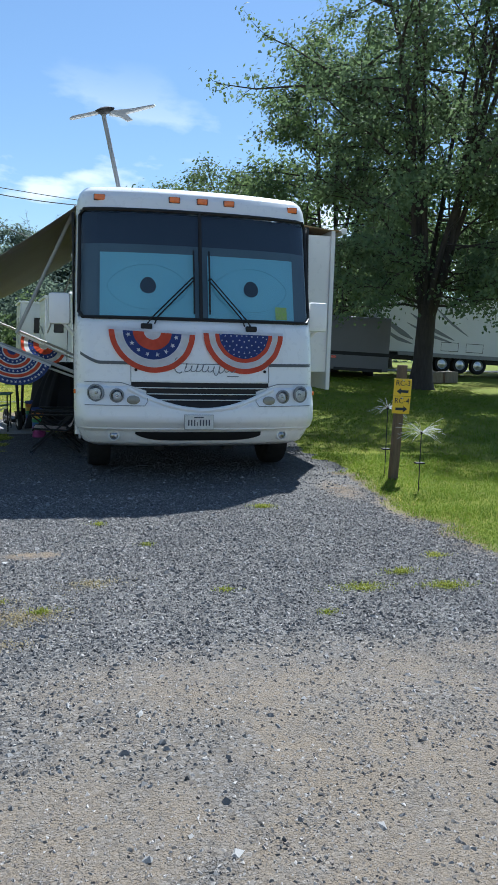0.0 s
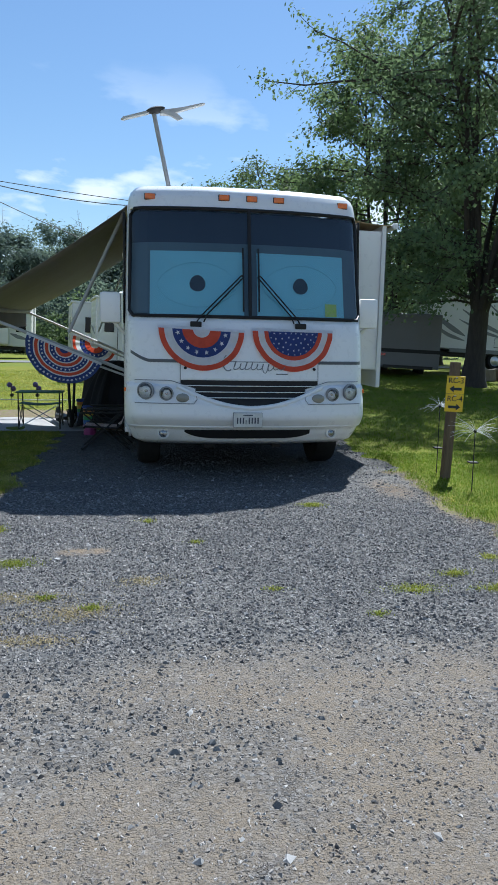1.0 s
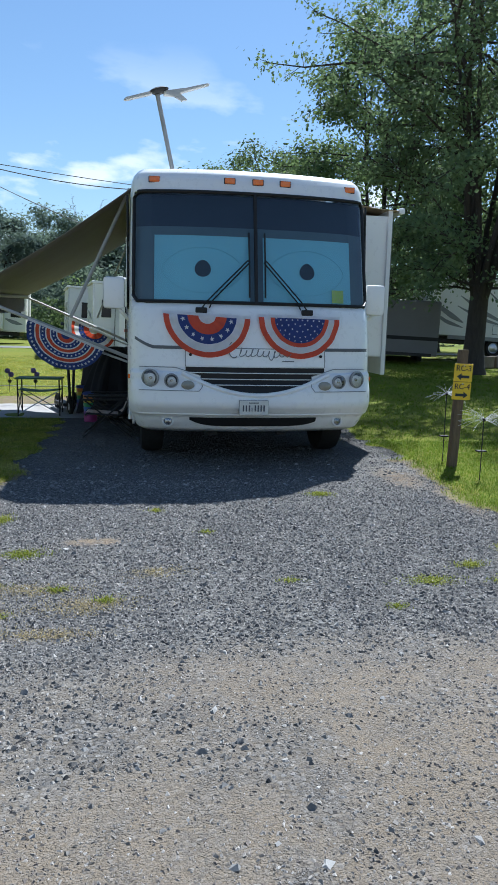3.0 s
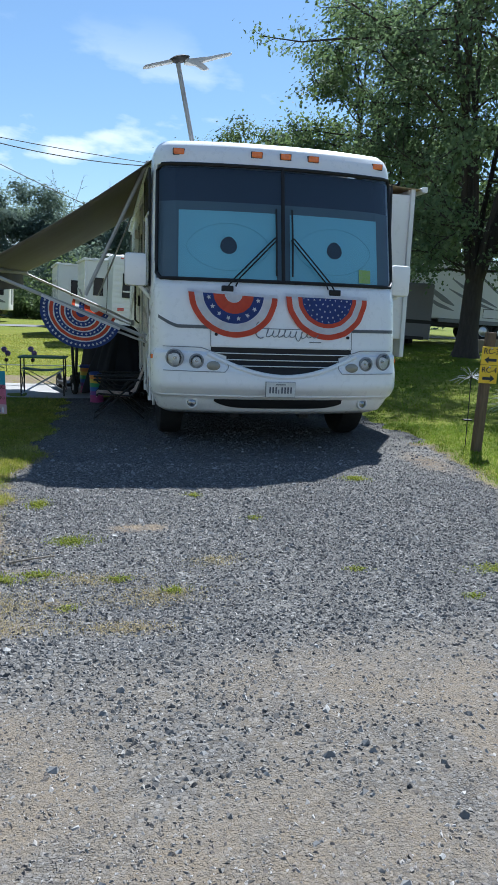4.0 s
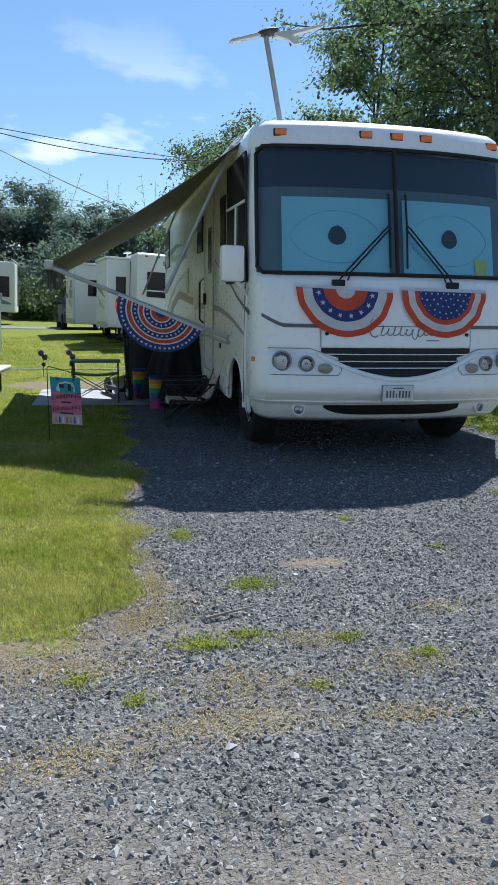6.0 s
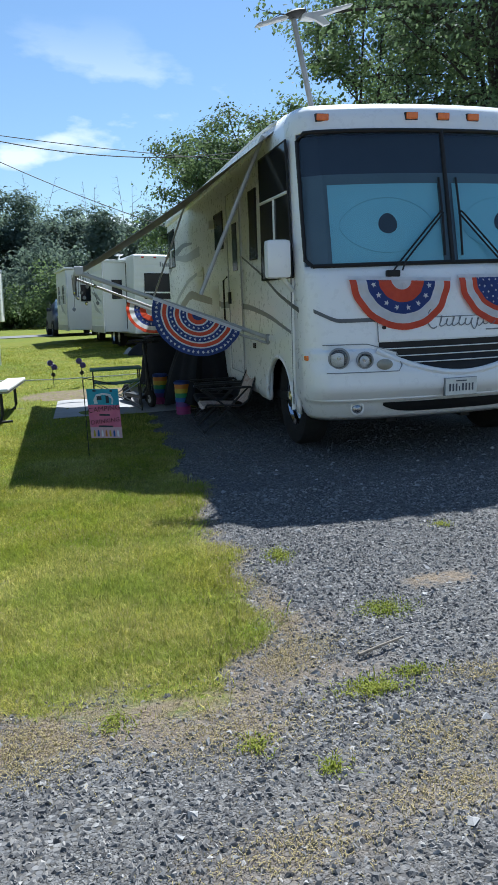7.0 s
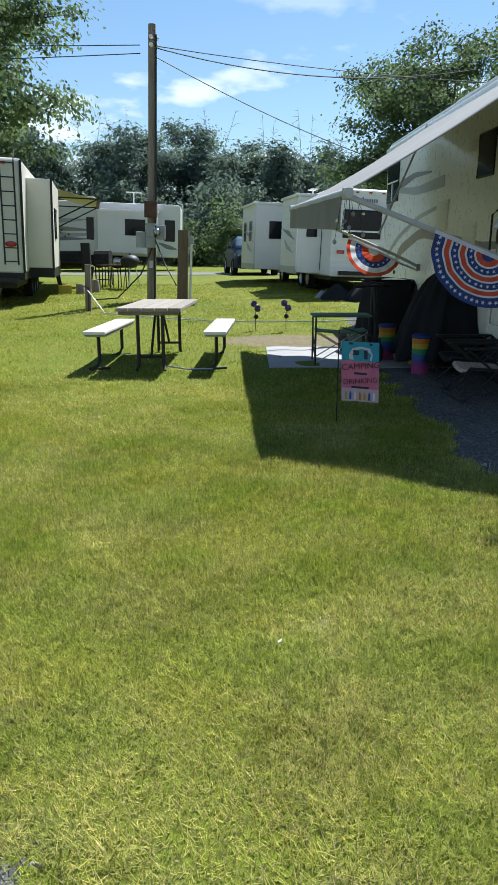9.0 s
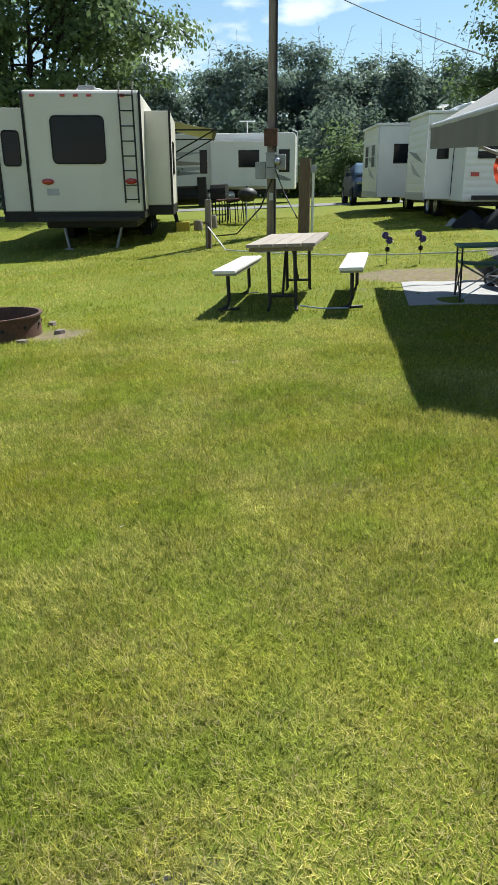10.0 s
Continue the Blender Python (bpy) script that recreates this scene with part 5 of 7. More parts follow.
# rainbow canisters
for x, y, sc in ((-0.72, 12.10, 1.0), (-0.92, 13.15, 1.0)):
    rb = thing("striped_canister", x, y, "tall rainbow-striped canister with a dark blue lid", "canister", group="rainbow canisters")
    for k, mt in enumerate(RAINBOW):
        z0, z1 = 0.05 + k * 0.062, 0.05 + (k + 1) * 0.062
        part("stripe", Shape().lathe([(0.098 + 0.008 * k / 6, z0), (0.103 + 0.008 * k / 6, (z0 + z1) / 2), (0.099 + 0.008 * (k + 1) / 6, z1)], 24), mt, rb, smooth=True)
    part("base", Shape().lathe([(0.0, 0.0), (0.10, 0.0), (0.104, 0.02), (0.098, 0.05)], 24), RAINBOW[0], rb, smooth=True)
    part("lid", Shape().lathe([(0.107, 0.42), (0.118, 0.425), (0.118, 0.45), (0.10, 0.465), (0.0, 0.47)], 24), CLOTH_BLUE, rb, smooth=True)

# electric scooters
def scooter(x, y, turn, label):
    sc = thing("electric_scooter", x, y, label, "scooter", turn, group="scooters on the mat")
    part("deck", Shape().box(-0.09, -0.30, 0.11, 0.09, 0.36, 0.17, 0.02), BLACK, sc)
    for yy in (-0.44, 0.46):
        wl = part("wheel", Shape().lathe([(0.06, -0.03), (0.10, -0.035), (0.125, -0.02), (0.125, 0.02), (0.10, 0.035), (0.06, 0.03)], 24, pose(0, yy, 0.125, 0, 90, 0)), RUBBER, sc, smooth=True)
        part("hub", Shape().lathe([(0.0, -0.033), (0.06, -0.03), (0.06, 0.03), (0.0, 0.033)], 16, pose(0, yy, 0.125, 0, 90, 0)), GREYMETAL, wl)
    part("mudguard", Shape().tube([(0, 0.34, 0.17), (0, 0.42, 0.27), (0, 0.52, 0.26), (0, 0.60, 0.19)], 0.022, 8), BLACK, sc)
    part("column", Shape().tube([(0, -0.44, 0.125), (0, -0.41, 0.26), (0, -0.30, 0.95)], 0.024, 10), BLACK, sc)
    part("fork", Shape().tube([(-0.05, -0.44, 0.125), (-0.05, -0.40, 0.30), (0.05, -0.40, 0.30), (0.05, -0.44, 0.125)], 0.014, 8), DARKMETAL, sc)
    part("neck", Shape().tube([(0, -0.40, 0.30), (0, -0.26, 0.16)], 0.03, 10), BLACK, sc)
    bar = part("handlebar", Shape().tube([(-0.25, -0.27, 0.95), (-0.08, -0.30, 0.955), (0.08, -0.30, 0.955), (0.25, -0.27, 0.95)], 0.014, 8), DARKMETAL, sc)
    for q in (-1, 1):
        part("grip", Shape().tube([(q * 0.14, -0.285, 0.952), (q * 0.26, -0.268, 0.95)], 0.019, 10), RUBBER, bar)
    part("display", Shape().box(-0.04, -0.33, 0.95, 0.04, -0.27, 0.975, 0.006), BLACK, bar)
    return sc


scooter(-1.25, 13.25, 20, "black folding electric scooter standing on the patio mat")
scooter(-1.02, 13.75, -12, "black electric scooter parked beside another on the mat")
# a long black grill cover behind them
box_ = thing("covered_grill", -0.62, 14.75, "low grill under a black fabric cover", "grill cover", 8)
part("cover", Shape().grid(lambda u, v: Vector(((0.48 + 0.03 * math.sin(u * 31)) * math.cos(u * 2 * math.pi) * (1 - 0.25 * v), 0.32 * math.sin(u * 2 * math.pi) * (1 - 0.2 * v), 0.12 + 0.80 * v)), 36, 6).grid(lambda u, v: Vector((-0.37 + 0.74 * u, -0.26 + 0.52 * v, 0.92 + 0.04 * math.sin(math.pi * u))), 8, 6), TARP, box_, smooth=True)
for xx in (-0.3, 0.3):
    for yy in (-0.2, 0.2):
        part("leg", Shape().tube([(xx, yy, 0.0), (xx, yy, 0.2)], 0.015, 6), DARKMETAL, box_)

# chairs heaped under a dark drape by the door
dr = thing("draped_chairs", -0.36, 12.55, "dark drape thrown over stacked folding chairs beside the door", "draped chairs", 0)


def drape(u, v):
    a = 2 * math.pi * u
    fold = 1 + 0.10 * math.sin(a * 7 + 3 * v) * v + 0.06 * math.sin(a * 13)
    r = 0.08 + 0.38 * v ** 0.7
    return Vector((0.05 + r * 0.95 * fold * math.cos(a) - 0.18 * v * (math.cos(a) < 0), r * 1.35 * fold * math.sin(a), 1.16 - 1.03 * v ** 1.7 + 0.03 * math.sin(a * 5) * v))


part("drape", Shape().grid(drape, 84, 16), TARP, dr, smooth=True, thick=0.006)
for k in range(6):
    a = k * math.pi / 3
    part("chair_leg", Shape().tube([(0.1 * math.cos(a), 0.1 * math.sin(a), 0.9), (0.33 * math.cos(a), 0.5 * math.sin(a), 0.0)], 0.011, 6), DARKMETAL, dr)
part("pennant_tail", Shape().prism([(0.5, 0.55), (0.62, 0.32), (0.40, 0.42), (0.25, 0.58)], "x", -0.36, -0.352), TARP, dr)


# reclining sling chair with a floral cloth
def sling_chair(x, y, turn, cloth, label):
    ch = thing("sling_chair", x, y, label, "chair", turn, group="camp chairs")

    def rail(u, side):
        pts = [(-0.02, 0.30), (0.0, 0.33), (0.42, 0.30), (0.50, 0.36), (0.70, 0.88)]
        t = u * (len(pts) - 1)
        return Vector((side, float(np.interp(t, range(len(pts)), [p[0] for p in pts])), float(np.interp(t, range(len(pts)), [p[1] for p in pts]))))
    part("seat", Shape().grid(lambda u, v: rail(v * 0.5, -0.22 + 0.44 * u) + Vector((0, 0, -0.04 * math.sin(math.pi * u))), 8, 8), cloth, ch, thick=0.008)
    part("backrest", Shape().grid(lambda u, v: rail(0.56 + v * 0.44, (-0.22 + 0.44 * u) * (1 - 0.25 * max(0, v - 0.75) * 4 * abs(2 * u - 1))) + Vector((0, 0.03 * math.sin(math.pi * u), 0.04 * math.sin(math.pi * u) * v)), 10, 10), cloth, ch, "faded floral cloth back", thick=0.008)
    for sd_ in (-0.24, 0.24):
        part("side_frame", Shape().tube([rail(k / 12, sd_) for k in range(13)], 0.012, 8), DARKMETAL, ch)
        part("leg", Shape().tube([(sd_, -0.05, 0.0), (sd_, 0.52, 0.52)], 0.011, 8), DARKMETAL, ch)
        part("leg", Shape().tube([(sd_, 0.60, 0.0), (sd_, -0.02, 0.50)], 0.011, 8), DARKMETAL, ch)
        part("armrest", Shape().box(sd_ - 0.03, -0.06, 0.50, sd_ + 0.03, 0.54, 0.525, 0.01), BLACK, ch)
    part("front_bar", Shape().tube([(-0.24, -0.05, 0.02), (0.24, -0.05, 0.02)], 0.010, 8), DARKMETAL, ch)
    part("top_bar", Shape().tube([(-0.24, 0.70, 0.88), (-0.15, 0.73, 0.94), (0.15, 0.73, 0.94), (0.24, 0.70, 0.88)], 0.012, 8), DARKMETAL, ch)
    return ch


sling_chair(-0.66, 10.70, -88, FLORAL, "folding sling chair with faded floral cloth and black frame")
sling_chair(-0.62, 11.40, -92, TARP, "folding sling chair with black cloth and black frame")
bag = Shape().grid(lambda u, v: Vector(((0.16 + 0.02 * math.sin(u * 25)) * math.cos(2 * math.pi * u) * (1 - 0.3 * v), 0.13 * math.sin(2 * math.pi * u) * (1 - 0.3 * v), 0.30 * v)), 28, 6).grid(lambda u, v: Vector((-0.11 + 0.22 * u, -0.09 + 0.18 * v, 0.30)), 3, 3)
single("tote_bag", bag, mat("lime tote fabric", (0.30, 0.36, 0.05), 0.7, scale=8), -0.55, 12.75, "lime green soft tote bag on the mat", "bag", smooth=True)

# ---- picnic table with free benches ----
pt = thing("picnic_table", -3.90, 13.05, "weathered plank picnic table on black tubular legs", "table", -2.5)
for k in range(5):
    x0 = -0.385 + k * 0.156
    part("plank", Shape().box(x0, -0.90, 0.705, x0 + 0.148, 0.90 + 0.015 * math.sin(k * 7), 0.745, 0.006), WOOD_TOP, pt)
part("apron", Shape().box(-0.36, -0.86, 0.66, 0.36, -0.81, 0.703, 0.004), WOOD_GREY, pt)
part("apron", Shape().box(-0.36, 0.70, 0.66, 0.36, 0.75, 0.703, 0.004), WOOD_GREY, pt)
for yy in (-0.78, 0.66):
    for xx in (-0.15, 0.15):
        part("leg", Shape().tube([(xx, yy, 0.70), (xx, yy, 0.06), (xx * 1.12, yy - 0.05 if yy < 0 else yy + 0.05, 0.0)], 0.022, 10), DARKMETAL, pt)
    part("leg_rung", Shape().tube([(-0.15, yy, 0.16), (0.15, yy, 0.16)], 0.018, 8), DARKMETAL, pt)
    part("leg_brace", Shape().tube([(-0.02, yy * 0.35, 0.66), (0.0, yy, 0.16)], 0.016, 8), DARKMETAL, pt)
part("ground_rail", Shape().tube([(0.20, -0.80, 0.05), (0.45, -0.84, 0.02), (0.75, -0.82, 0.02)], 0.010, 6), STEEL, pt)
for x, lab in ((-4.55, "white-painted plank bench on bent black legs beside the picnic table"), (-3.12, "white-painted plank bench on bent black legs on the lawn")):
    bn = thing("bench", x, 13.02, lab, "bench", -2.5, group="picnic benches")
    part("seat_plank", Shape().box(-0.135, -0.88, 0.435, 0.135, 0.88, 0.475, 0.012), BENCHWHITE, bn)
    part("seat_skirt", Shape().box(-0.125, -0.80, 0.405, 0.125, 0.80, 0.434, 0.004), GREYMETAL, bn)
    for yy in (-0.66, 0.60):
        part("leg", Shape().tube([(0.0, yy, 0.41), (0.0, yy, 0.10), (-0.02, yy - 0.04, 0.04), (-0.09, yy - 0.08, 0.0)], 0.022, 10), DARKMETAL, bn)
        part("foot", Shape().tube([(-0.12, yy - 0.09, 0.012), (0.12, yy + 0.0, 0.012)], 0.018, 8), DARKMETAL, bn)

# fire ring
fr_ = thing("fire_ring", -6.92, 11.12, "rusted steel fire ring on a scorched patch", "fire pit")
part("ring", Shape().lathe([(0.50, 0.0), (0.505, 0.205), (0.53, 0.21), (0.53, 0.23), (0.495, 0.23), (0.485, 0.0)], 40), RUST, fr_, smooth=True)
part("ash_bed", Shape().lathe([(0.0, 0.05), (0.25, 0.045), (0.485, 0.02)], 24), mat("grey ash", (0.16, 0.15, 0.145), 0.95, base2=(0.04, 0.04, 0.04), scale=12, bump=0.6), fr_)
for k in range(5):
    a = -0.9 + k * 0.5
    part("ring_hole", Shape().tube([(0.515 * math.cos(a), 0.515 * math.sin(a), 0.12), (0.498 * math.cos(a), 0.498 * math.sin(a), 0.12)], 0.02, 10), BLACK, fr_)
for k in range(7):
    a = k * 0.9 - 0.8
    single("fire_stone", Shape().lathe([(0.0, -0.02), (0.06, 0.0), (0.05, 0.05), (0.0, 0.065)], 7, Matrix.Diagonal((1.2, 0.8, 0.8, 1))), mat("sooty stone", (0.2, 0.16, 0.13), 0.9, scale=9), -6.83 + 0.62 * math.cos(a), 11.15 + 0.62 * math.sin(a), "small sooty stone beside the fire ring", "stone", k * 50, group="fire ring stones")

# ---- site sign ----
sg_ = thing("site_sign", 3.53, 8.17, "brown wooden post carrying two yellow site plates", "sign", 0, upright=True)
part("post", Shape().box(-0.045, -0.05, -0.1, 0.045, 0.04, 1.31, 0.008), WOOD_POST, sg_)
for z, txt, d in ((1.06, "RC-3", -1), (0.86, "RC-4", 1)):
    pl_ = part("sign_plate", Shape().box(-0.105, -0.066, z - 0.098, 0.105, -0.052, z + 0.098, 0.004), YELLOW, sg_, "yellow enamel plate with black letters and an arrow")
    lettering("sign_text", txt, 0.085, INK, pl_, pose(0, -0.069, z + 0.045, 90, 0, 0))
    part("arrow", Shape().prism([(d * 0.072, z - 0.045), (d * 0.022, z - 0.008), (d * 0.022, z - 0.030), (-d * 0.07, z - 0.030), (-d * 0.07, z - 0.060), (d * 0.022, z - 0.060), (d * 0.022, z - 0.082)], "y", -0.071, -0.067), INK, pl_)
for z in (1.14, 0.94):
    part("sign_screw", Shape().tube([(0, -0.05, z), (0, -0.073, z)], 0.008, 8), STEEL, sg_)
# solar starburst stakes
for x, y, h, n in ((3.48, 7.40, 0.63, 46), (3.55, 8.45, 0.80, 40)):
    sb = thing("starburst_light", x, y, "solar starburst light of thin pale filaments on a stake", "garden light", 0, group="starburst lights")
    part("stake", Shape().tube([(0, 0, -0.05), (0, 0, h)], 0.005, 6), DARKMETAL, sb)
    part("solar_cell", Shape().box(-0.045, -0.03, 0.30, 0.045, 0.05, 0.315, 0.004), BLACK, sb)
    burst = Shape()
    r_ = random.Random(int(x * 100))
    for k in range(n):
        a, e = r_.uniform(0, 2 * math.pi), r_.uniform(-0.35, 0.75)
        L = r_.uniform(0.14, 0.29)
        d = Vector((math.cos(a) * math.cos(e), math.sin(a) * math.cos(e), math.sin(e)))
        burst.tube([(0, 0, h), Vector((0, 0, h)) + d * L * 0.6, Vector((0, 0, h)) + d * L + Vector((0, 0, -0.03))], 0.0012, 3)
    part("filaments", burst, CLOTH_WHITE, sb)
    part("hub", Shape().lathe([(0.0, h - 0.03), (0.018, h - 0.01), (0.018, h + 0.01), (0.0, h + 0.02)], 10), BLACK, sb)
# a stray stick and a pale leaf
single("stick", Shape().tube([(-0.12, 0, 0.02), (0.0, 0.02, 0.025), (0.13, 0.05, 0.02)], 0.007, 6, 0.004), WOOD_GREY, -0.85, 4.98, "short dark stick lying on the gravel", "stick", 10)

# ---- far pitches: trailers ----
def trailer_wheels(root, xs, ys, r=0.34):
    for x in xs:
        for y in ys:
            sg = 1 if x > 0 else -1
            m = pose(x, y, r, 0, 90 * sg, 0)
            t = part("wheel", Shape().lathe([(r * 0.6, -0.1), (r * 0.9, -0.11), (r, -0.08), (r, 0.08), (r * 0.9, 0.11), (r * 0.6, 0.08)], 24, m), RUBBER, root, smooth=True)
            part("rim", Shape().lathe([(r * 0.6, 0.08), (r * 0.5, 0.03), (r * 0.2, 0.06), (0.0, 0.07)], 20, m), STEEL, t, smooth=True)


def window(root, axis, at_, a0, a1, z0, z1, out, sashes=0, frame_mat=BLACK):
    """A window lying on a wall across axis at at_, standing out to the given side."""
    if axis == "y":
        w = part("window", Shape().box(a0, at_ + out * 0.012, z0, a1, at_ + out * 0.001, z1, 0.004) if out > 0 else Shape().box(a0, at_ - 0.012, z0, a1, at_ - 0.001, z1, 0.004), DARKGLASS, root, "dark tinted window")
        loop = [(a0, at_ + out * 0.012, z0), (a1, at_ + out * 0.012, z0), (a1, at_ + out * 0.012, z1), (a0, at_ + out * 0.012, z1), (a0, at_ + out * 0.012, z0)]
    else:
        x0, x1 = sorted((at_ + out * 0.001, at_ + out * 0.012))
        w = part("window", Shape().box(x0, a0, z0, x1, a1, z1, 0.004), DARKGLASS, root, "dark tinted window")
        loop = [(at_ + out * 0.012, a0, z0), (at_ + out * 0.012, a1, z0), (at_ + out * 0.012, a1, z1), (at_ + out * 0.012, a0, z1), (at_ + out * 0.012, a0, z0)]
    part("window_frame", Shape().tube(loop, 0.018, 6), frame_mat, w)
    for k in range(sashes):
        f = (k + 1) / (sashes + 1)
        z = z0 + (z1 - z0) * f
        p = [(a0, at_ + out * 0.014, z), (a1, at_ + out * 0.014, z)] if axis == "y" else [(at_ + out * 0.014, a0, z), (at_ + out * 0.014, a1, z)]
        part("sash", Shape().tube(p, 0.012, 5), frame_mat, w)
    return w


def round_window(root, at_, a0, a1, z0, z1, r):
    """A dark window with rounded corners in a wall facing -y."""
    poly = []
    for cx, cz, b in ((a1 - r, z0 + r, -90), (a1 - r, z1 - r, 0), (a0 + r, z1 - r, 90), (a0 + r, z0 + r, 180)):
        poly += [(cx + r * math.cos(radians(b + k * 18)), cz + r * math.sin(radians(b + k * 18))) for k in range(6)]
    w = part("window", Shape().prism(poly, "y", at_ - 0.014, at_ - 0.002), DARKGLASS, root, "dark tinted window with rounded corners")
    part("window_frame", Shape().tube([(p[0], at_ - 0.014, p[1]) for p in poly + [poly[0]]], 0.016, 6), BLACK, w)
    return w


def ribbed(root, name, fn, n, material):
    """A wall of shallow horizontal ribs; fn(u, z) gives the flat wall, ribs stand out by its second value."""
    return part(name, Shape().grid(fn, 1, n), material, root)


def body_of(root, W, L, zb, zt, material, nose_cut=0.9, rear_cut=0.06):
    poly = [(0, zb), (L, zb), (L, zt - nose_cut), (L - nose_cut * 0.7, zt), (rear_cut, zt), (0, zt - rear_cut)]
    s = Shape().prism(poly, "x", -W / 2, W / 2)
    b = part("body", s, material, root)
    bv = b.modifiers.new("rounding", "BEVEL")
    bv.width, bv.segments, bv.limit_method = 0.05, 2, "ANGLE"
    return b


# cream fifth wheel, its back to the lawn
ta = thing("fifth_wheel_trailer", -8.92, 19.5, "cream fifth-wheel trailer with a dark back window and ladder", "trailer", 12, upright=True)
ta_zb, ta_zt = 0.80, 3.20
body_of(ta, 2.40, 9.2, ta_zb, ta_zt, CREAM)
round_window(ta, 0.0, -0.66, 0.44, 1.78, 2.70, 0.10)
part("lower_band", Shape().box(-1.215, -0.02, 0.66, 1.215, 9.0, 0.80, 0.01), BLACK, ta, "black lower skirt")
for x in (-1.21, 1.21):
    part("corner_trim", Shape().box(x - 0.025, -0.025, 0.80, x + 0.025, 0.03, 3.16, 0.01), BLACK, ta)
for k, x in enumerate((-0.98, -0.36, -0.09, 0.18, 0.86)):
    part("marker_lamp", Shape().box(x - 0.05, -0.03, 3.06, x + 0.05, 0.0, 3.11, 0.008), REDLENS, ta)
lad = part("ladder", Shape().tube([(0.82, -0.10, 0.98), (0.80, -0.12, 3.1), (0.80, 0.10, 3.36)], 0.018, 8).tube([(1.10, -0.10, 0.98), (1.08, -0.12, 3.1), (1.08, 0.10, 3.36)], 0.018, 8), DARKMETAL, ta, "black tubular ladder")
for k in range(8):
    part("rung", Shape().tube([(0.82, -0.11, 1.05 + k * 0.29), (1.09, -0.11, 1.05 + k * 0.29)], 0.014, 6), DARKMETAL, lad)
for x in (-0.82, 0.95):
    m = pose(x, -0.01, 1.42, 90, 0, 0) @ Matrix.Diagonal((1.7, 0.8, 1, 1))
    part("tail_lamp", Shape().lathe([(0.075, -0.01), (0.075, 0.02), (0.06, 0.035), (0.0, 0.04)], 18, m), REDLENS, ta, "oval red tail lamp", smooth=True)
part("spec_plate", Shape().box(-0.86, -0.01, 1.14, -0.60, 0.0, 1.28), TRIMLIGHT, ta)
part("rear_bumper", Shape().box(-1.1, -0.14, 0.60, 1.1, -0.04, 0.70, 0.01), DARKMETAL, ta)
for x0, x1, y0, y1, z0, z1, sg in ((1.19, 1.78, 1.3, 4.4, 0.90, 2.92, 1), (-1.95, -1.19, 0.5, 4.6, 0.80, 2.90, -1)):
    so = part("slide_out", Shape().box(x0, y0, z0, x1, y1, z1, 0.02), CREAM, ta, "cream slide-out room")
    part("slide_trim", Shape().box((x1 - 0.04) if sg > 0 else (x0 - 0.01), y0 - 0.03, z0 - 0.05, (x1 + 0.01) if sg > 0 else x0 + 0.04, y0 + 0.02, z1 + 0.03, 0.008), BLACK, so)
    part("slide_skirt", Shape().box(x0, y0 - 0.01, z0 - 0.22, x1, y1, z0 - 0.002), BLACK, so)
round_window(ta, 0.5, -1.82, -1.46, 1.75, 2.45, 0.07)
window(ta, "x", 1.78, 1.9, 2.6, 1.6, 2.3, 1)
ac = part("air_conditioner", Shape().box(-0.35, 1.6, 3.20, 0.25, 2.6, 3.42, 0.08), WHITE2, ta, "white roof air conditioner")
part("roof_vent", Shape().box(-0.1, 0.4, 3.20, 0.25, 0.8, 3.32, 0.03), GREYMETAL, ta)
for x in (-0.7, 0.7):
    part("jack", Shape().tube([(x, 0.5, 0.72), (x * 0.75, 0.2, 0.02)], 0.03, 8).box(x * 0.75 - 0.1, 0.1, 0.0, x * 0.75 + 0.1, 0.3, 0.02), GREYMETAL, ta)
trailer_wheels(ta, (-1.0, 1.0), (3.4, 4.2, 5.0))
part("underbody", Shape().box(-1.0, 0.3, 0.45, 1.0, 8.6, 0.66, 0.04), DARKMETAL, ta)
part("awning_fabric", Shape().grid(lambda u, v: Vector((1.25 + 1.6 * u, 4.6 + 4.2 * v, 3.12 - 0.35 * u - 0.05 * math.sin(math.pi * u))), 8, 6), mat("cream awning vinyl", (0.55, 0.50, 0.36), 0.6, scale=3), ta, "cream side awning", thick=0.006)
for y in (4.6, 8.8):
    part("awning_arm", Shape().tube([(1.22, y, 1.9), (2.85, y, 2.75)], 0.022, 6).tube([(1.22, y, 2.75), (2.85, y, 2.75)], 0.022, 6), DARKMETAL, ta)
part("awning_roller", Shape().tube([(2.87, 4.55, 2.76), (2.87, 8.9, 2.76)], 0.05, 10), DARKMETAL, ta)

# white travel trailer side-on beyond the poles
tb2 = thing("travel_trailer", -6.32, 42.0, "white travel trailer with silver swooshes and a slide-out", "trailer", 93, z=slope(42.0) - 0.03, upright=True)
body_of(tb2, 2.40, 8.8, 0.60, 3.00, WHITE2, 1.1)
sl = part("slide_out", Shape().box(-1.75, 1.0, 0.72, -1.19, 3.7, 2.62, 0.03), WHITE2, tb2, "white slide-out room")
part("slide_roof_trim", Shape().box(-1.80, 0.95, 2.60, -1.18, 3.75, 2.68, 0.02), CLOTH_WHITE, sl)
window(tb2, "x", -1.75, 1.55, 2.45, 1.55, 2.25, -1)
window(tb2, "x", -1.2, 0.25, 0.7, 1.35, 2.3, -1, 1)
window(tb2, "x", -1.2, 3.95, 4.25, 1.3, 2.3, -1)
window(tb2, "x", -1.2, 6.4, 7.5, 1.6, 2.2, -1, 1)
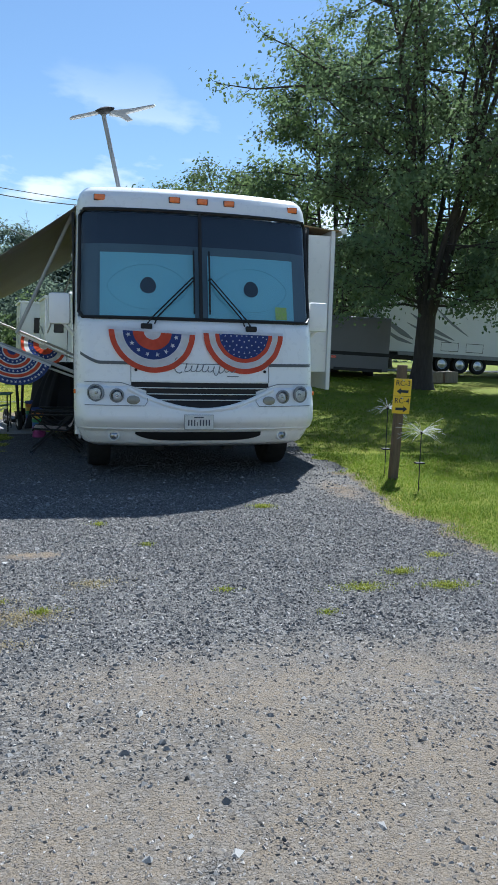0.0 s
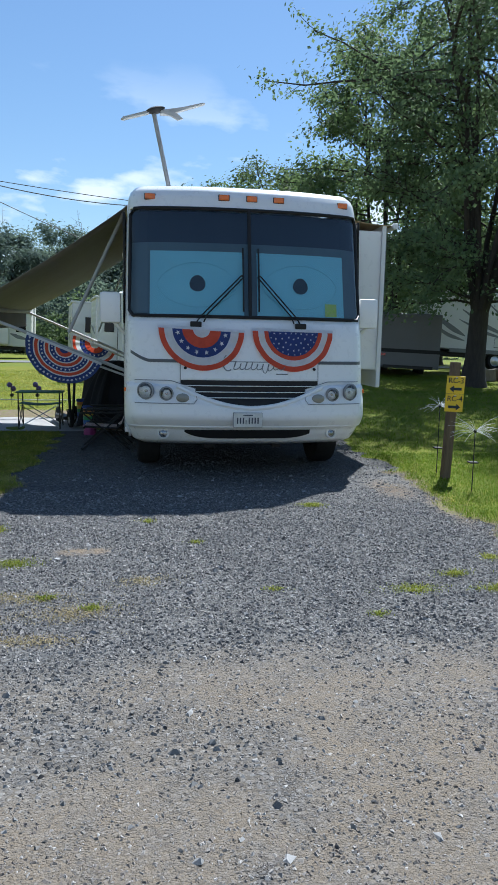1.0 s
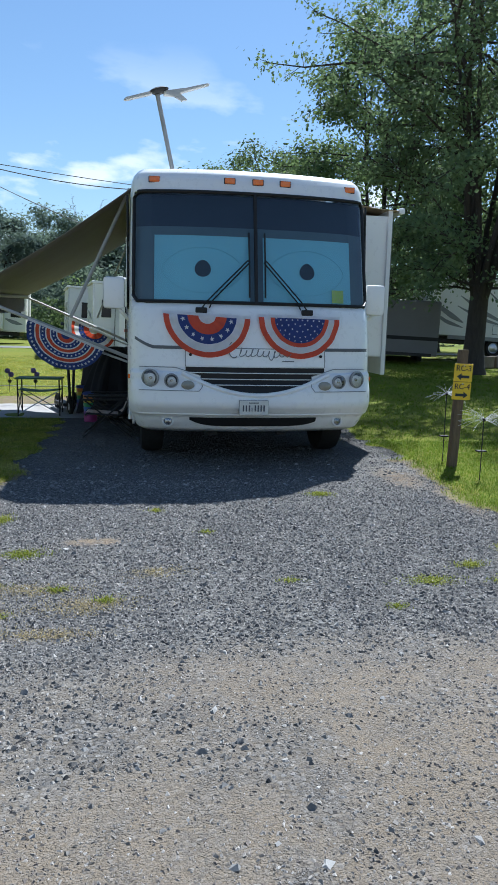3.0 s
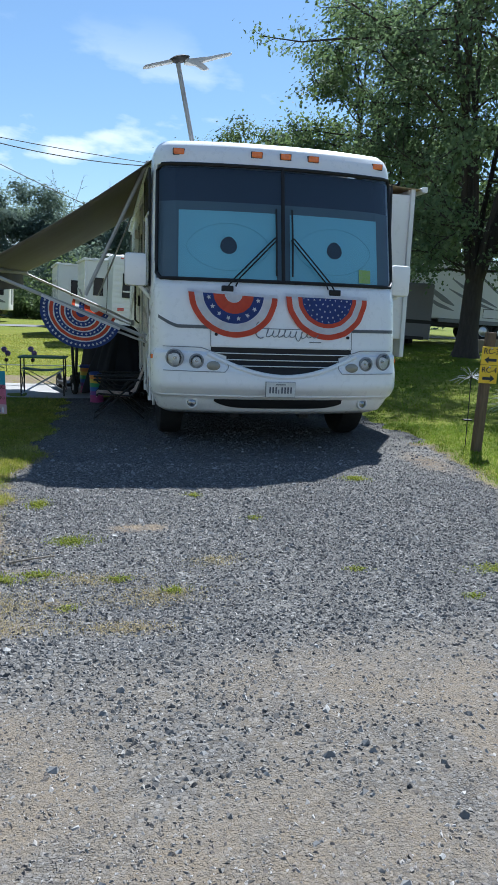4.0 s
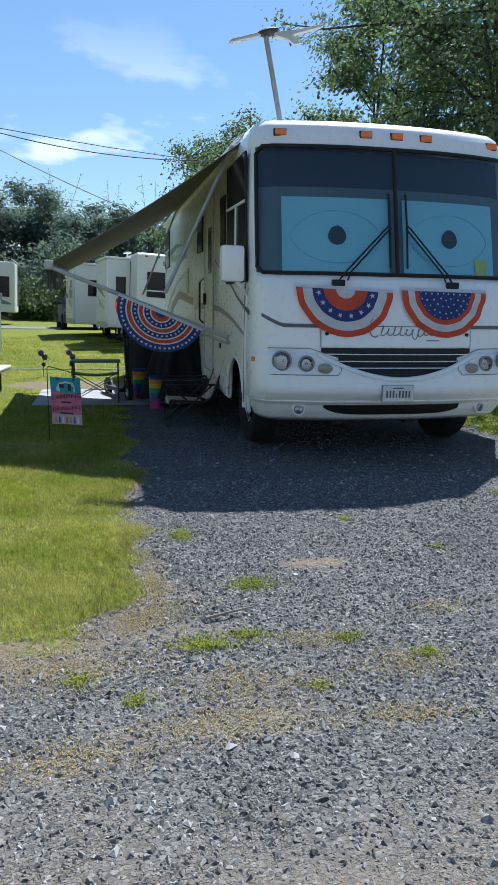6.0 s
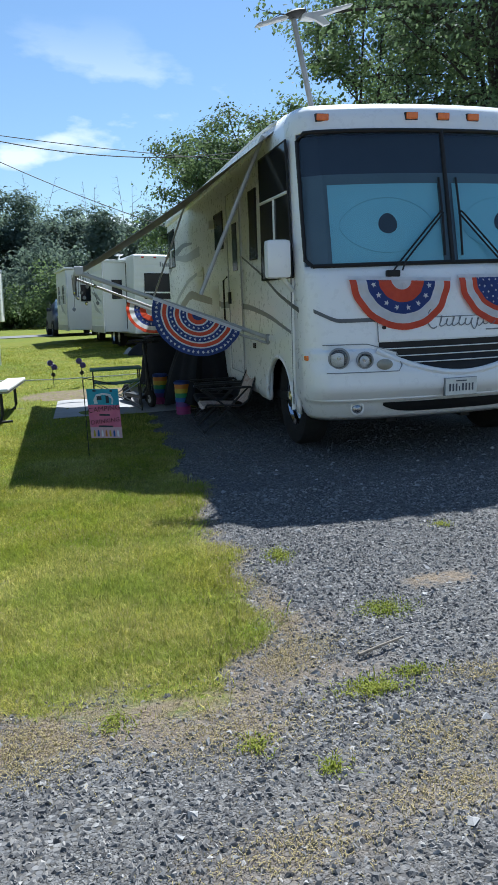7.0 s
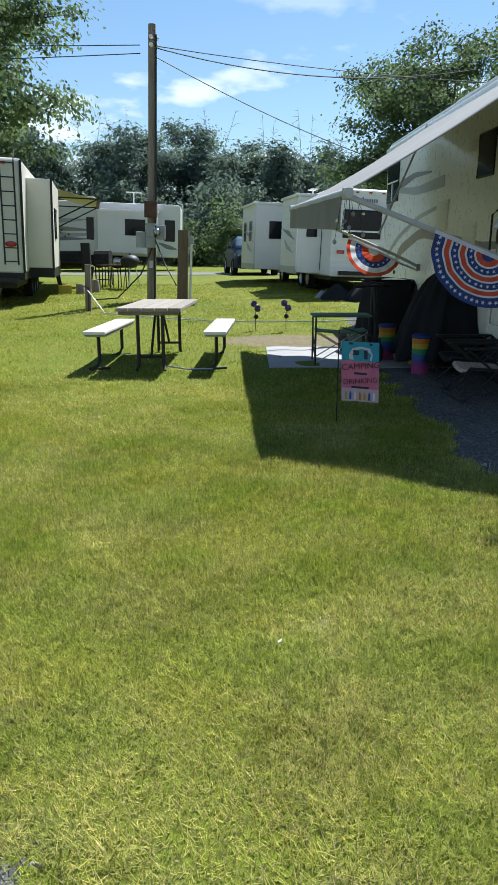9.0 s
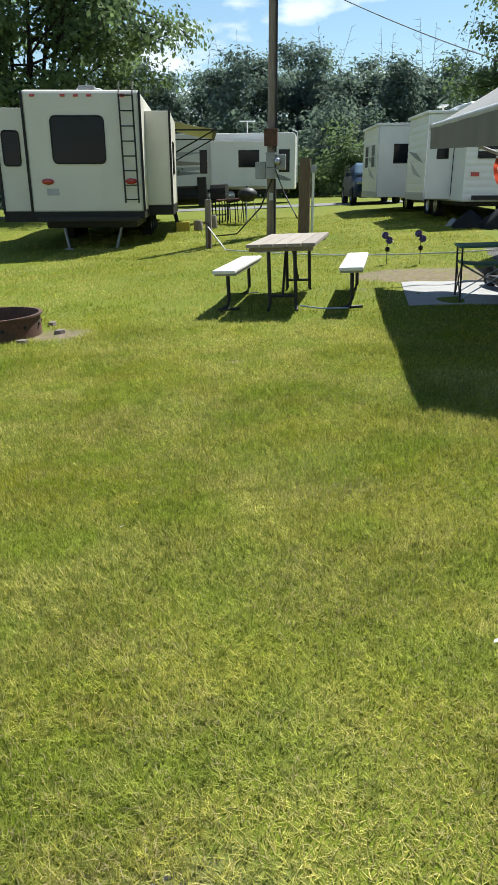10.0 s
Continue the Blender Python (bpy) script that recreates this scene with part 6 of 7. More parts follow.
for pts, mt in (([(3.9, 1.55), (5.2, 1.45), (6.6, 1.75)], TRIMLIGHT), ([(3.9, 1.72), (5.6, 1.75), (7.2, 2.05)], TAUPE), ([(4.2, 1.32), (6.0, 1.28), (8.0, 1.55)], TRIMGREY), ([(0.15, 1.0), (0.6, 1.1), (0.98, 1.25)], TRIMGREY), ([(4.2, 2.2), (5.5, 2.1), (6.3, 2.2)], TRIMLIGHT)):
    ss_ = Shape()
    for k, (y, z) in enumerate(smooth_pts(pts, 12)):
        w = 0.10 * math.sin(math.pi * (k + 0.7) / 12.5)
        ss_.v += [(-1.206, y, z - w), (-1.206, y, z + w)]
    ss_.f += [(2 * k, 2 * k + 1, 2 * k + 3, 2 * k + 2) for k in range(11)]
    part("side_graphic", ss_, mt, tb2, thick=0.004)
l2 = part("ladder", Shape().tube([(-0.95, -0.1, 0.9), (-0.95, -0.1, 3.05), (-0.95, 0.15, 3.15)], 0.02, 6).tube([(-0.6, -0.1, 0.9), (-0.6, -0.1, 3.05), (-0.6, 0.15, 3.15)], 0.02, 6), STEEL, tb2, "bright ladder on the back")
for k in range(7):
    part("rung", Shape().tube([(-0.95, -0.1, 1.0 + 0.3 * k), (-0.6, -0.1, 1.0 + 0.3 * k)], 0.015, 6), STEEL, l2)
trailer_wheels(tb2, (-1.05, 1.05), (2.9, 3.75))
part("underbody", Shape().box(-1.0, 0.3, 0.42, 1.0, 8.4, 0.60, 0.04), DARKMETAL, tb2)
part("air_conditioner", Shape().box(-0.4, 4.0, 3.0, 0.3, 4.9, 3.28, 0.08), WHITE2, tb2, "white roof air conditioner")
part("aerial", Shape().tube([(-0.3, 2.2, 3.0), (-0.3, 2.2, 3.55)], 0.025, 6).box(-0.34, 1.85, 3.53, -0.26, 2.55, 3.58, 0.01), WHITE2, tb2, "raised white aerial")

tb2.matrix_basis = tb2.matrix_basis @ Matrix.Diagonal((1.10, 1.10, 1.07, 1))

# ribbed white trailer with slide-outs behind the motorhome
tc_ = thing("travel_trailer", 0.53, 22.75, "white ribbed travel trailer with two slide-outs open", "trailer", 9.2, upright=True)
body_of(tc_, 2.40, 7.3, 0.45, 2.65, WHITE2, 0.5)
part("rear_skin", Shape().grid(lambda u, v: Vector((-1.19 + 2.38 * u, -0.006 - 0.010 * abs(math.sin(v * 27 * math.pi / 2)), 0.47 + 2.12 * v)), 2, 100), WHITE2, tc_, "ribbed white aluminium skin")
window(tc_, "y", -0.02, -0.90, 0.10, 1.44, 2.12, -1, 0)
part("window_rail", Shape().box(-0.90, -0.05, 1.585, 0.10, -0.03, 1.625), WHITE2, tc_)
part("tail_lamp", Shape().box(-1.04, -0.05, 1.03, -0.84, -0.012, 1.12, 0.01), REDLENS, tc_, "red tail lamp")
for k in range(4):
    part("marker_lamp", Shape().box(-0.98 + 0.35 * k, -0.05, 2.54, -0.90 + 0.35 * k, -0.014, 2.58, 0.008), REDLENS, tc_)
for k in range(7):
    part("maker_bar", Shape().box(-0.45 + 0.062 * k, -0.028, 2.32, -0.45 + 0.062 * k + 0.040, -0.02, 2.45 if k == 0 else 2.41), TRIMGREY, tc_)
for y0, y1, out in ((0.97, 3.0, 0.69), (4.62, 7.2, 1.22)):
    so = part("slide_out", Shape().box(-1.19 - out, y0, 0.50, -1.18, y1, 2.48, 0.02), WHITE2, tc_, "white slide-out room")
    part("slide_skin", Shape().grid(lambda u, v: Vector((-1.195 - out - 0.010 * abs(math.sin(v * 22 * math.pi / 2)), y0 + (y1 - y0) * u, 0.52 + 1.92 * v)), 2, 88), WHITE2, so)
    part("slide_band", Shape().box(-1.205 - out, y0 - 0.01, 0.47, -1.19 - out + 0.03, y1, 0.66, 0.006), TRIMLIGHT, so)
    part("slide_topper", Shape().box(-1.26 - out, y0 - 0.05, 2.48, -1.15, y1 + 0.05, 2.55, 0.015), mat("brown topper", (0.25, 0.17, 0.10), 0.7, scale=4) if y0 > 5 else WHITE2, so)
    window(tc_, "y", y0, -1.19 - out * 0.62, -1.19 - out * 0.22, 1.46, 1.98, -1)
    part("slide_seal", Shape().box(-1.215, y0 - 0.02, 0.58, -1.17, y0 + 0.01, 2.46, 0.006), BLACK, so)
    part("slide_trim", Shape().box(-1.21 - out, y0 - 0.015, 0.58, -1.175 - out, y0 + 0.01, 2.46, 0.006), STEEL, so)
    part("slide_swoosh", Shape().prism([(y0 + 0.2, 1.35), (y0 + 1.0, 1.62), (y0 + 1.9, 1.70), (y0 + 1.1, 1.50)], "x", -1.216 - out, -1.208 - out), TRIMGREY, so)
    part("slide_swoosh", Shape().prism([(y0 + 0.3, 1.0), (y0 + 1.2, 1.28), (y0 + 1.6, 1.42), (y0 + 1.2, 1.12)], "x", -1.216 - out, -1.208 - out), TRIMLIGHT, so)
for y in (5.0, 6.1):
    window(tc_, "x", -2.426, y, y + 0.6, 1.35, 2.0, -1, 1, WHITE2)
trailer_wheels(tc_, (-1.05, 1.05), (2.6, 3.4, 6.2), 0.33)
part("underbody", Shape().box(-1.05, 0.3, 0.34, 1.05, 7.4, 0.48, 0.04), DARKMETAL, tc_)
part("rear_bumper", Shape().box(-1.0, -0.2, 0.50, 1.0, -0.1, 0.60, 0.01), DARKMETAL, tc_)
part("air_conditioner", Shape().box(-0.6, 2.6, 2.62, 0.2, 3.6, 2.88, 0.08), WHITE2, tc_, "white roof air conditioner")
part("aerial", Shape().tube([(-0.7, 4.2, 2.6), (-0.7, 4.2, 2.95)], 0.03, 6).box(-0.80, 4.0, 2.94, -0.60, 4.5, 2.98, 0.01), WHITE2, tc_, "raised white aerial")
for x, y, sc, mt in ((-0.55, 21.6, 0.42, TARP), (-0.85, 22.1, 0.20, GREYMETAL), (0.1, 21.3, 0.5, TARP), (0.6, 20.9, 0.45, MAROON)):
    single("gear_cover", Shape().grid(lambda u, v: Vector(((0.3 + 0.7 * (1 - v ** 2)) * sc * math.cos(6.283 * u) * (1 + 0.12 * math.sin(u * 31)) * (1 - v * 0.98) ** 0.4, sc * 0.8 * math.sin(6.283 * u) * (1 - v * 0.98) ** 0.4, sc * 0.9 * v)), 26, 7), mt, x, y, "camp gear under a dark cover beside the trailer", "camp gear", x * 40, group="camp gear heaps", smooth=True)

# dark blue car on the road's edge
car = thing("car", -2.35, 32.6, "dark blue compact sport utility car parked at a slant", "car", 8, z=slope(29.3), upright=True)


def car_section(y):
    """Half width at sill, belt and roof, and belt and roof heights, along the car (front at y = 0)."""
    ys_ = [0.0, 0.15, 0.5, 1.1, 1.25, 2.0, 3.4, 4.1, 4.35, 4.45]
    top = [0.72, 0.88, 0.98, 1.04, 1.10, 1.58, 1.62, 1.45, 1.05, 0.75]
    wid = [0.70, 0.82, 0.90, 0.92, 0.92, 0.92, 0.92, 0.90, 0.84, 0.78]
    return float(np.interp(y, ys_, top)), float(np.interp(y, ys_, wid))


cs = Shape()
NS, rows_ = 15, np.linspace(0, 4.45, 40)
for y in rows_:
    top, w = car_section(y)
    for k in range(NS):
        a = math.pi * k / (NS - 1)
        cx = math.cos(a)
        f = math.sin(a)
        z = 0.30 + (top - 0.30) * min(1, f ** 0.55)
        squeeze = 1 - 0.24 * max(0, (z - 1.0)) / 0.6
        cs.v.append((math.copysign(min(1, abs(cx) ** 0.42), cx) * w * squeeze, y, z))
for a in range(len(rows_) - 1):
    cs.f += [(a * NS + k, a * NS + k + 1, (a + 1) * NS + k + 1, (a + 1) * NS + k) for k in range(NS - 1)]
cs.f += [tuple(range(NS)), tuple((len(rows_) - 1) * NS + k for k in range(NS))]
part("body", cs, BLUECAR, car, smooth=True)
# the sky's reflection is put into this glass as a blue-grey colour
part("windscreen", Shape().grid(lambda u, v: Vector(((u * 2 - 1) * (0.80 - 0.14 * v), 1.20 + 0.72 * v - 0.05 * math.sin(math.pi * u), 1.10 + 0.46 * v)), 8, 4), mat("sky-tinted windscreen", (0.10, 0.14, 0.17), 0.04, scale=2, bump=0.0, spec=0.9), car, "windscreen", smooth=True, thick=0.01)
for sg in (-1, 1):
    part("side_glass", Shape().prism([(1.6, 1.08), (3.8, 1.10), (3.6, 1.48), (2.2, 1.50)], "x", sg * 0.86, sg * 0.885), DARKGLASS, car, "side windows")
    part("headlamp", Shape().box(-0.16, -0.05, -0.06, 0.16, 0.05, 0.06, 0.03, pose(sg * 0.66, 0.14, 0.82, 0, 0, sg * 25)), REFLECTOR, car, "clear headlamp")
    part("door_mirror", Shape().box(-0.09, -0.05, -0.07, 0.09, 0.05, 0.07, 0.03, Matrix.Translation((sg * 1.0, 1.55, 1.12))), BLUECAR, car, "dark blue door mirror")
part("grille", Shape().box(-0.55, -0.02, 0.48, 0.55, 0.05, 0.70, 0.02), BLACK, car, "black grille")
part("bumper_trim", Shape().box(-0.75, -0.01, 0.28, 0.75, 0.2, 0.44, 0.04), BLACK, car)
part("number_plate", Shape().box(-0.15, -0.035, 0.50, 0.15, -0.022, 0.58), CLOTH_WHITE, car)
trailer_wheels(car, (-0.84, 0.84), (0.92, 3.55), 0.34)

# trailers seen past the big tree
tg = thing("travel_trailer", 9.6, 25.4, "dark grey travel trailer parked in deep shade", "trailer", -12, upright=True)
body_of(tg, 2.3, 7.0, 0.36, 2.36, GREYSIDE, 0.7)
part("lower_band", Shape().box(-1.155, -0.012, 0.92, 1.155, 0.0, 1.05), BLACK, tg)
part("rear_bumper", Shape().box(-0.9, -0.16, 0.34, 0.9, -0.06, 0.46, 0.01), DARKMETAL, tg)
part("tail_lamp", Shape().box(-1.0, -0.03, 0.78, -0.82, 0.0, 0.88, 0.006), REDLENS, tg)
trailer_wheels(tg, (-1.0, 1.0), (3.0, 3.8), 0.33)
tw = thing("fifth_wheel_trailer", 20.3, 28.4, "white fifth-wheel trailer with dark swooshes under the trees", "trailer", 86, z=slope(27.0), upright=True)
body_of(tw, 2.4, 9.0, 0.75, 3.1, WHITE2, 0.9)
for pts, w0 in (([(5.6, 1.35), (6.6, 1.75), (7.6, 2.35)], 0.09), ([(5.7, 1.25), (6.7, 1.5), (7.7, 1.95)], 0.07), ([(5.0, 1.55), (5.8, 2.05), (6.6, 2.7)], 0.06), ([(7.4, 1.3), (8.0, 1.6), (8.8, 2.1)], 0.12), ([(7.4, 1.1), (8.1, 1.3), (8.8, 1.7)], 0.08)):
    ss_ = Shape()
    for k, (y, z) in enumerate(smooth_pts(pts, 12)):
        w = w0 * math.sin(math.pi * (k + 0.7) / 12.5)
        ss_.v += [(-1.206, y, z - w), (-1.206, y, z + w)]
    ss_.f += [(2 * k, 2 * k + 1, 2 * k + 3, 2 * k + 2) for k in range(11)]
    part("side_graphic", ss_, TRIMGREY, tw, thick=0.004)
part("lower_band", Shape().box(-1.215, 0.2, 0.62, 1.215, 8.0, 0.78, 0.01), TRIMGREY, tw)
part("slide_out", Shape().box(-1.7, 0.6, 0.85, -1.19, 2.9, 2.8, 0.02), WHITE2, tw, "white slide-out room")
for y in (4.3, 5.4):
    part("cargo_door", Shape().box(-1.216, y, 0.90, -1.204, y + 0.75, 1.25, 0.004), WHITE2, tw)
    part("hatch_seam", Shape().tube([(-1.218, y, 0.9), (-1.218, y + 0.75, 0.9), (-1.218, y + 0.75, 1.25), (-1.218, y, 1.25), (-1.218, y, 0.9)], 0.012, 5), BLACK, tw)
window(tw, "x", -1.7, 1.2, 2.3, 1.5, 2.3, -1)
trailer_wheels(tw, (-1.05, 1.05), (4.4, 5.2, 6.0), 0.36)
part("underbody", Shape().box(-1.0, 0.3, 0.45, 1.0, 8.4, 0.64, 0.04), DARKMETAL, tw)
part("pin_box", Shape().box(-0.5, 8.0, 1.0, 0.5, 9.6, 1.3, 0.05), DARKMETAL, tw)
for k, (x, y) in enumerate(((12.2, 24.5), (13.0, 24.8))):
    single("timber_block", Shape().box(-0.35, -0.2, 0, 0.35, 0.2, 0.42, 0.03), WOOD_GREY, x, y, "squat grey timber block on the shaded lawn", "timber block", 20 * k, group="timber blocks")

# ---- pole, posts, wires, grills ----
pole = thing("utility_pole", -5.15, 21.5, "dark wooden utility pole with meter boxes", "utility pole", upright=True)
part("pole_shaft", Shape().tube([(0, 0, -0.3), (0, 0, 2.0), (0.01, 0, 4.0), (0, 0, 6.12)], 0.115, 14, 0.085), WOOD_GREY, pole, smooth=True)
for z0, z1, w, d, mt in ((1.95, 2.30, 0.15, 0.14, RUST), (1.50, 1.80, 0.10, 0.16, GREYMETAL), (1.25, 1.48, 0.11, 0.15, GREYMETAL)):
    bx_ = part("meter_box", Shape().box(-w, -0.12 - d, z0, w, -0.09, z1, 0.015), mt, pole, "weathered meter box")
    part("box_lid", Shape().box(-w - 0.012, -0.135 - d, z1 - 0.03, w + 0.012, -0.09, z1 + 0.012, 0.006), mt, bx_)
part("meter_glass", Shape().lathe([(0.085, 0.0), (0.085, 0.05), (0.06, 0.09), (0.0, 0.10)], 18, pose(0.16, -0.24, 1.62, 90, 0, 0)), REFLECTOR, pole, smooth=True)
part("meter_box", Shape().box(0.13, -0.22, 1.45, 0.34, -0.04, 1.78, 0.02), GREYMETAL, pole)
part("meter_box", Shape().box(-0.36, -0.2, 1.25, -0.12, -0.04, 1.62, 0.02), GREYMETAL, pole)
part("conduit", Shape().tube([(0.09, -0.08, 0.0), (0.09, -0.10, 1.3), (0.11, -0.09, 2.4), (0.10, -0.07, 5.9)], 0.022, 8), DARKMETAL, pole)
part("tag", Shape().box(-0.04, -0.135, 0.78, 0.05, -0.115, 0.95), CLOTH_WHITE, pole)
for z in (5.84, 5.68):
    part("insulator", Shape().lathe([(0.02, -0.05), (0.045, -0.03), (0.03, 0.0), (0.045, 0.03), (0.0, 0.06)], 12, pose(0, -0.12, z, 90, 0, 0)), WHITE2, pole, smooth=True)
    part("insulator", Shape().lathe([(0.02, -0.05), (0.045, -0.03), (0.03, 0.0), (0.045, 0.03), (0.0, 0.06)], 12, pose(0.10, 0, z, 0, 90, 0)), WHITE2, pole, smooth=True)


def cable(a, b, sag, r, label):
    a, b = SITE @ Vector(a), SITE @ Vector(b)
    s = Shape().tube([a.lerp(b, t) - Vector((0, 0, 4 * sag * t * (1 - t))) for t in np.linspace(0, 1, 25)], r, 5)
    return tagged(new("overhead_cable", s.mesh("overhead_cable", WIRE)), label, "cable", "overhead cables")


cable((-5.0, 21.5, 6.02), (24.0, 29.5, 8.2), 1.1, 0.011, "black overhead cable running from the pole over the trailers")
cable((-5.0, 21.5, 6.0), (3.2, 23.8, 6.05), 0.40, 0.014, "slack twisted black service cable from the pole")
cable((-5.0, 21.5, 5.85), (2.6, 25.0, 3.5), 0.22, 0.012, "black service cable dropping from the pole to a trailer")
cable((-5.2, 21.5, 6.02), (-40.0, 20.0, 8.0), 0.7, 0.011, "black overhead cable leaving the pole along the pitches")
cable((-5.2, 21.5, 5.85), (-40.0, 21.0, 7.0), 0.7, 0.011, "lower black overhead cable leaving the pole")
pp = thing("power_post", -4.33, 20.9, "thick brown power post with a white pipe", "post", upright=True)
part("post", Shape().tube([(0, 0, -0.2), (0, 0, 1.66)], 0.135, 14, 0.125), WOOD_POST, pp, smooth=True)
part("pipe", Shape().tube([(0.19, -0.02, 0.0), (0.19, -0.02, 1.40)], 0.03, 8), HOSE, pp)
part("pipe_cap", Shape().box(0.14, -0.07, 1.36, 0.25, 0.04, 1.52, 0.02), GREYMETAL, pp)
st_ = thing("water_post", -6.17, 19.0, "short weathered post with a standpipe tap", "post", upright=True)
part("post", Shape().box(-0.06, -0.05, -0.1, 0.06, 0.05, 0.97, 0.012), WOOD_GREY, st_)
part("standpipe", Shape().tube([(0.02, -0.08, 0.0), (0.02, -0.08, 0.50), (-0.08, -0.10, 0.52)], 0.015, 8), RUST, st_)
hz = [(-6.15, 18.9), (-5.7, 18.35), (-5.1, 17.9), (-4.3, 17.4), (-3.4, 17.0), (-2.4, 16.85), (-1.4, 16.9), (-0.4, 17.2)]
hs = Shape().tube([SITE @ Vector((x, y, slope(y) + (0.45 if k == 0 else 0.035))) for k, (x, y) in enumerate(hz)], 0.013, 6)
tagged(new("garden_hose", hs.mesh("garden_hose", HOSE)), "white water hose lying across the lawn", "hose")
pk = Shape().tube([SITE @ Vector(p) for p in ((-5.06, 21.35, 1.6), (-5.35, 21.2, 0.95), (-5.9, 21.0, 0.40), (-6.5, 21.3, 0.345))], 0.018, 6).tube([SITE @ Vector(p) for p in ((-5.0, 21.3, 1.8), (-4.75, 21.1, 1.2), (-4.45, 20.75, 0.7))], 0.014, 6)
tagged(new("power_lead", pk.mesh("power_lead", WIRE)), "black power lead hanging from the meter boxes", "cable")

# smoker, grills and folding table by the cream trailer
gr = thing("pellet_smoker", -8.10, 25.9, "black pellet smoker on splayed legs", "grill", 10)
part("barrel", Shape().lathe([(0.0, -0.42), (0.26, -0.42), (0.27, -0.38), (0.27, 0.38), (0.26, 0.42), (0.0, 0.42)], 24, pose(-0.08, 0, 0.80, 0, 90, 0)), DARKMETAL, gr, smooth=True)
part("hopper", Shape().box(0.25, -0.28, 0.50, 0.52, 0.28, 1.30, 0.02), DARKMETAL, gr)
for xx in (-0.36, 0.38):
    for yy in (-0.2, 0.2):
        part("leg", Shape().box(-0.035, -0.035, 0.0, 0.035, 0.035, 0.62, 0.008, pose(xx * 1.2, yy * 1.3, 0, -yy * 40, xx * 28, 0)), DARKMETAL, gr)
part("front_shelf", Shape().box(-0.4, -0.52, 0.72, 0.25, -0.27, 0.75, 0.006), DARKMETAL, gr)
g2 = thing("gas_grill", -7.25, 26.2, "small black gas grill on a cart", "grill", -5)
part("firebox", Shape().box(-0.24, -0.22, 0.62, 0.24, 0.22, 0.82, 0.03), DARKMETAL, g2)
part("hood", Shape().prism([(-0.22, 0.82), (0.22, 0.82), (0.20, 1.0), (0.08, 1.08), (-0.12, 1.06), (-0.2, 0.96)], "x", -0.24, 0.24), DARKMETAL, g2)
for xx in (-0.2, 0.2):
    for yy in (-0.18, 0.18):
        part("leg", Shape().tube([(xx, yy, 0.0), (xx, yy, 0.63)], 0.02, 8), DARKMETAL, g2)
part("shelf", Shape().box(-0.22, -0.2, 0.18, 0.22, 0.2, 0.21), DARKMETAL, g2)
ft = thing("folding_table", -6.72, 25.3, "dark red topped folding table", "table", 0)
part("tabletop", Shape().box(-0.42, -0.3, 0.64, 0.42, 0.3, 0.68, 0.01), MAROON, ft)
for xx in (-0.36, -0.12, 0.12, 0.36):
    part("leg", Shape().tube([(xx, -0.24, 0.0), (xx * 0.95, -0.22, 0.65)], 0.016, 6), DARKMETAL, ft)
    part("leg", Shape().tube([(xx, 0.24, 0.0), (xx * 0.95, 0.22, 0.65)], 0.016, 6), DARKMETAL, ft)
kg = thing("kettle_grill", -6.22, 25.0, "black kettle grill on three legs", "grill", 0)
part("bowl", Shape().lathe([(0.0, 0.58), (0.18, 0.62), (0.27, 0.74), (0.28, 0.78)], 24), DARKMETAL, kg, smooth=True)
part("lid", Shape().lathe([(0.285, 0.785), (0.27, 0.86), (0.17, 0.95), (0.03, 0.98), (0.025, 1.02), (0.0, 1.03)], 24), DARKMETAL, kg, smooth=True)
for k in range(3):
    a = k * 2.094 + 0.5
    part("leg", Shape().tube([(0.16 * math.cos(a), 0.16 * math.sin(a), 0.64), (0.30 * math.cos(a), 0.30 * math.sin(a), 0.0)], 0.014, 6), STEEL, kg)
for x, y, h in ((-7.35, 23.4, 0.26), (-7.05, 23.9, 0.34)):
    single("log_stump", Shape().lathe([(0.0, h), (0.10, h), (0.12, h * 0.9), (0.13, 0.0)], 14), WOOD_GREY, x, y, "short sawn log standing on end", "log", group="sawn logs", smooth=True)
single("plastic_crate", Shape().box(-0.18, -0.14, 0, 0.18, 0.14, 0.24, 0.02), RAINBOW[4], -7.75, 23.3, "yellow plastic crate by the trailer wheels", "crate", 15)

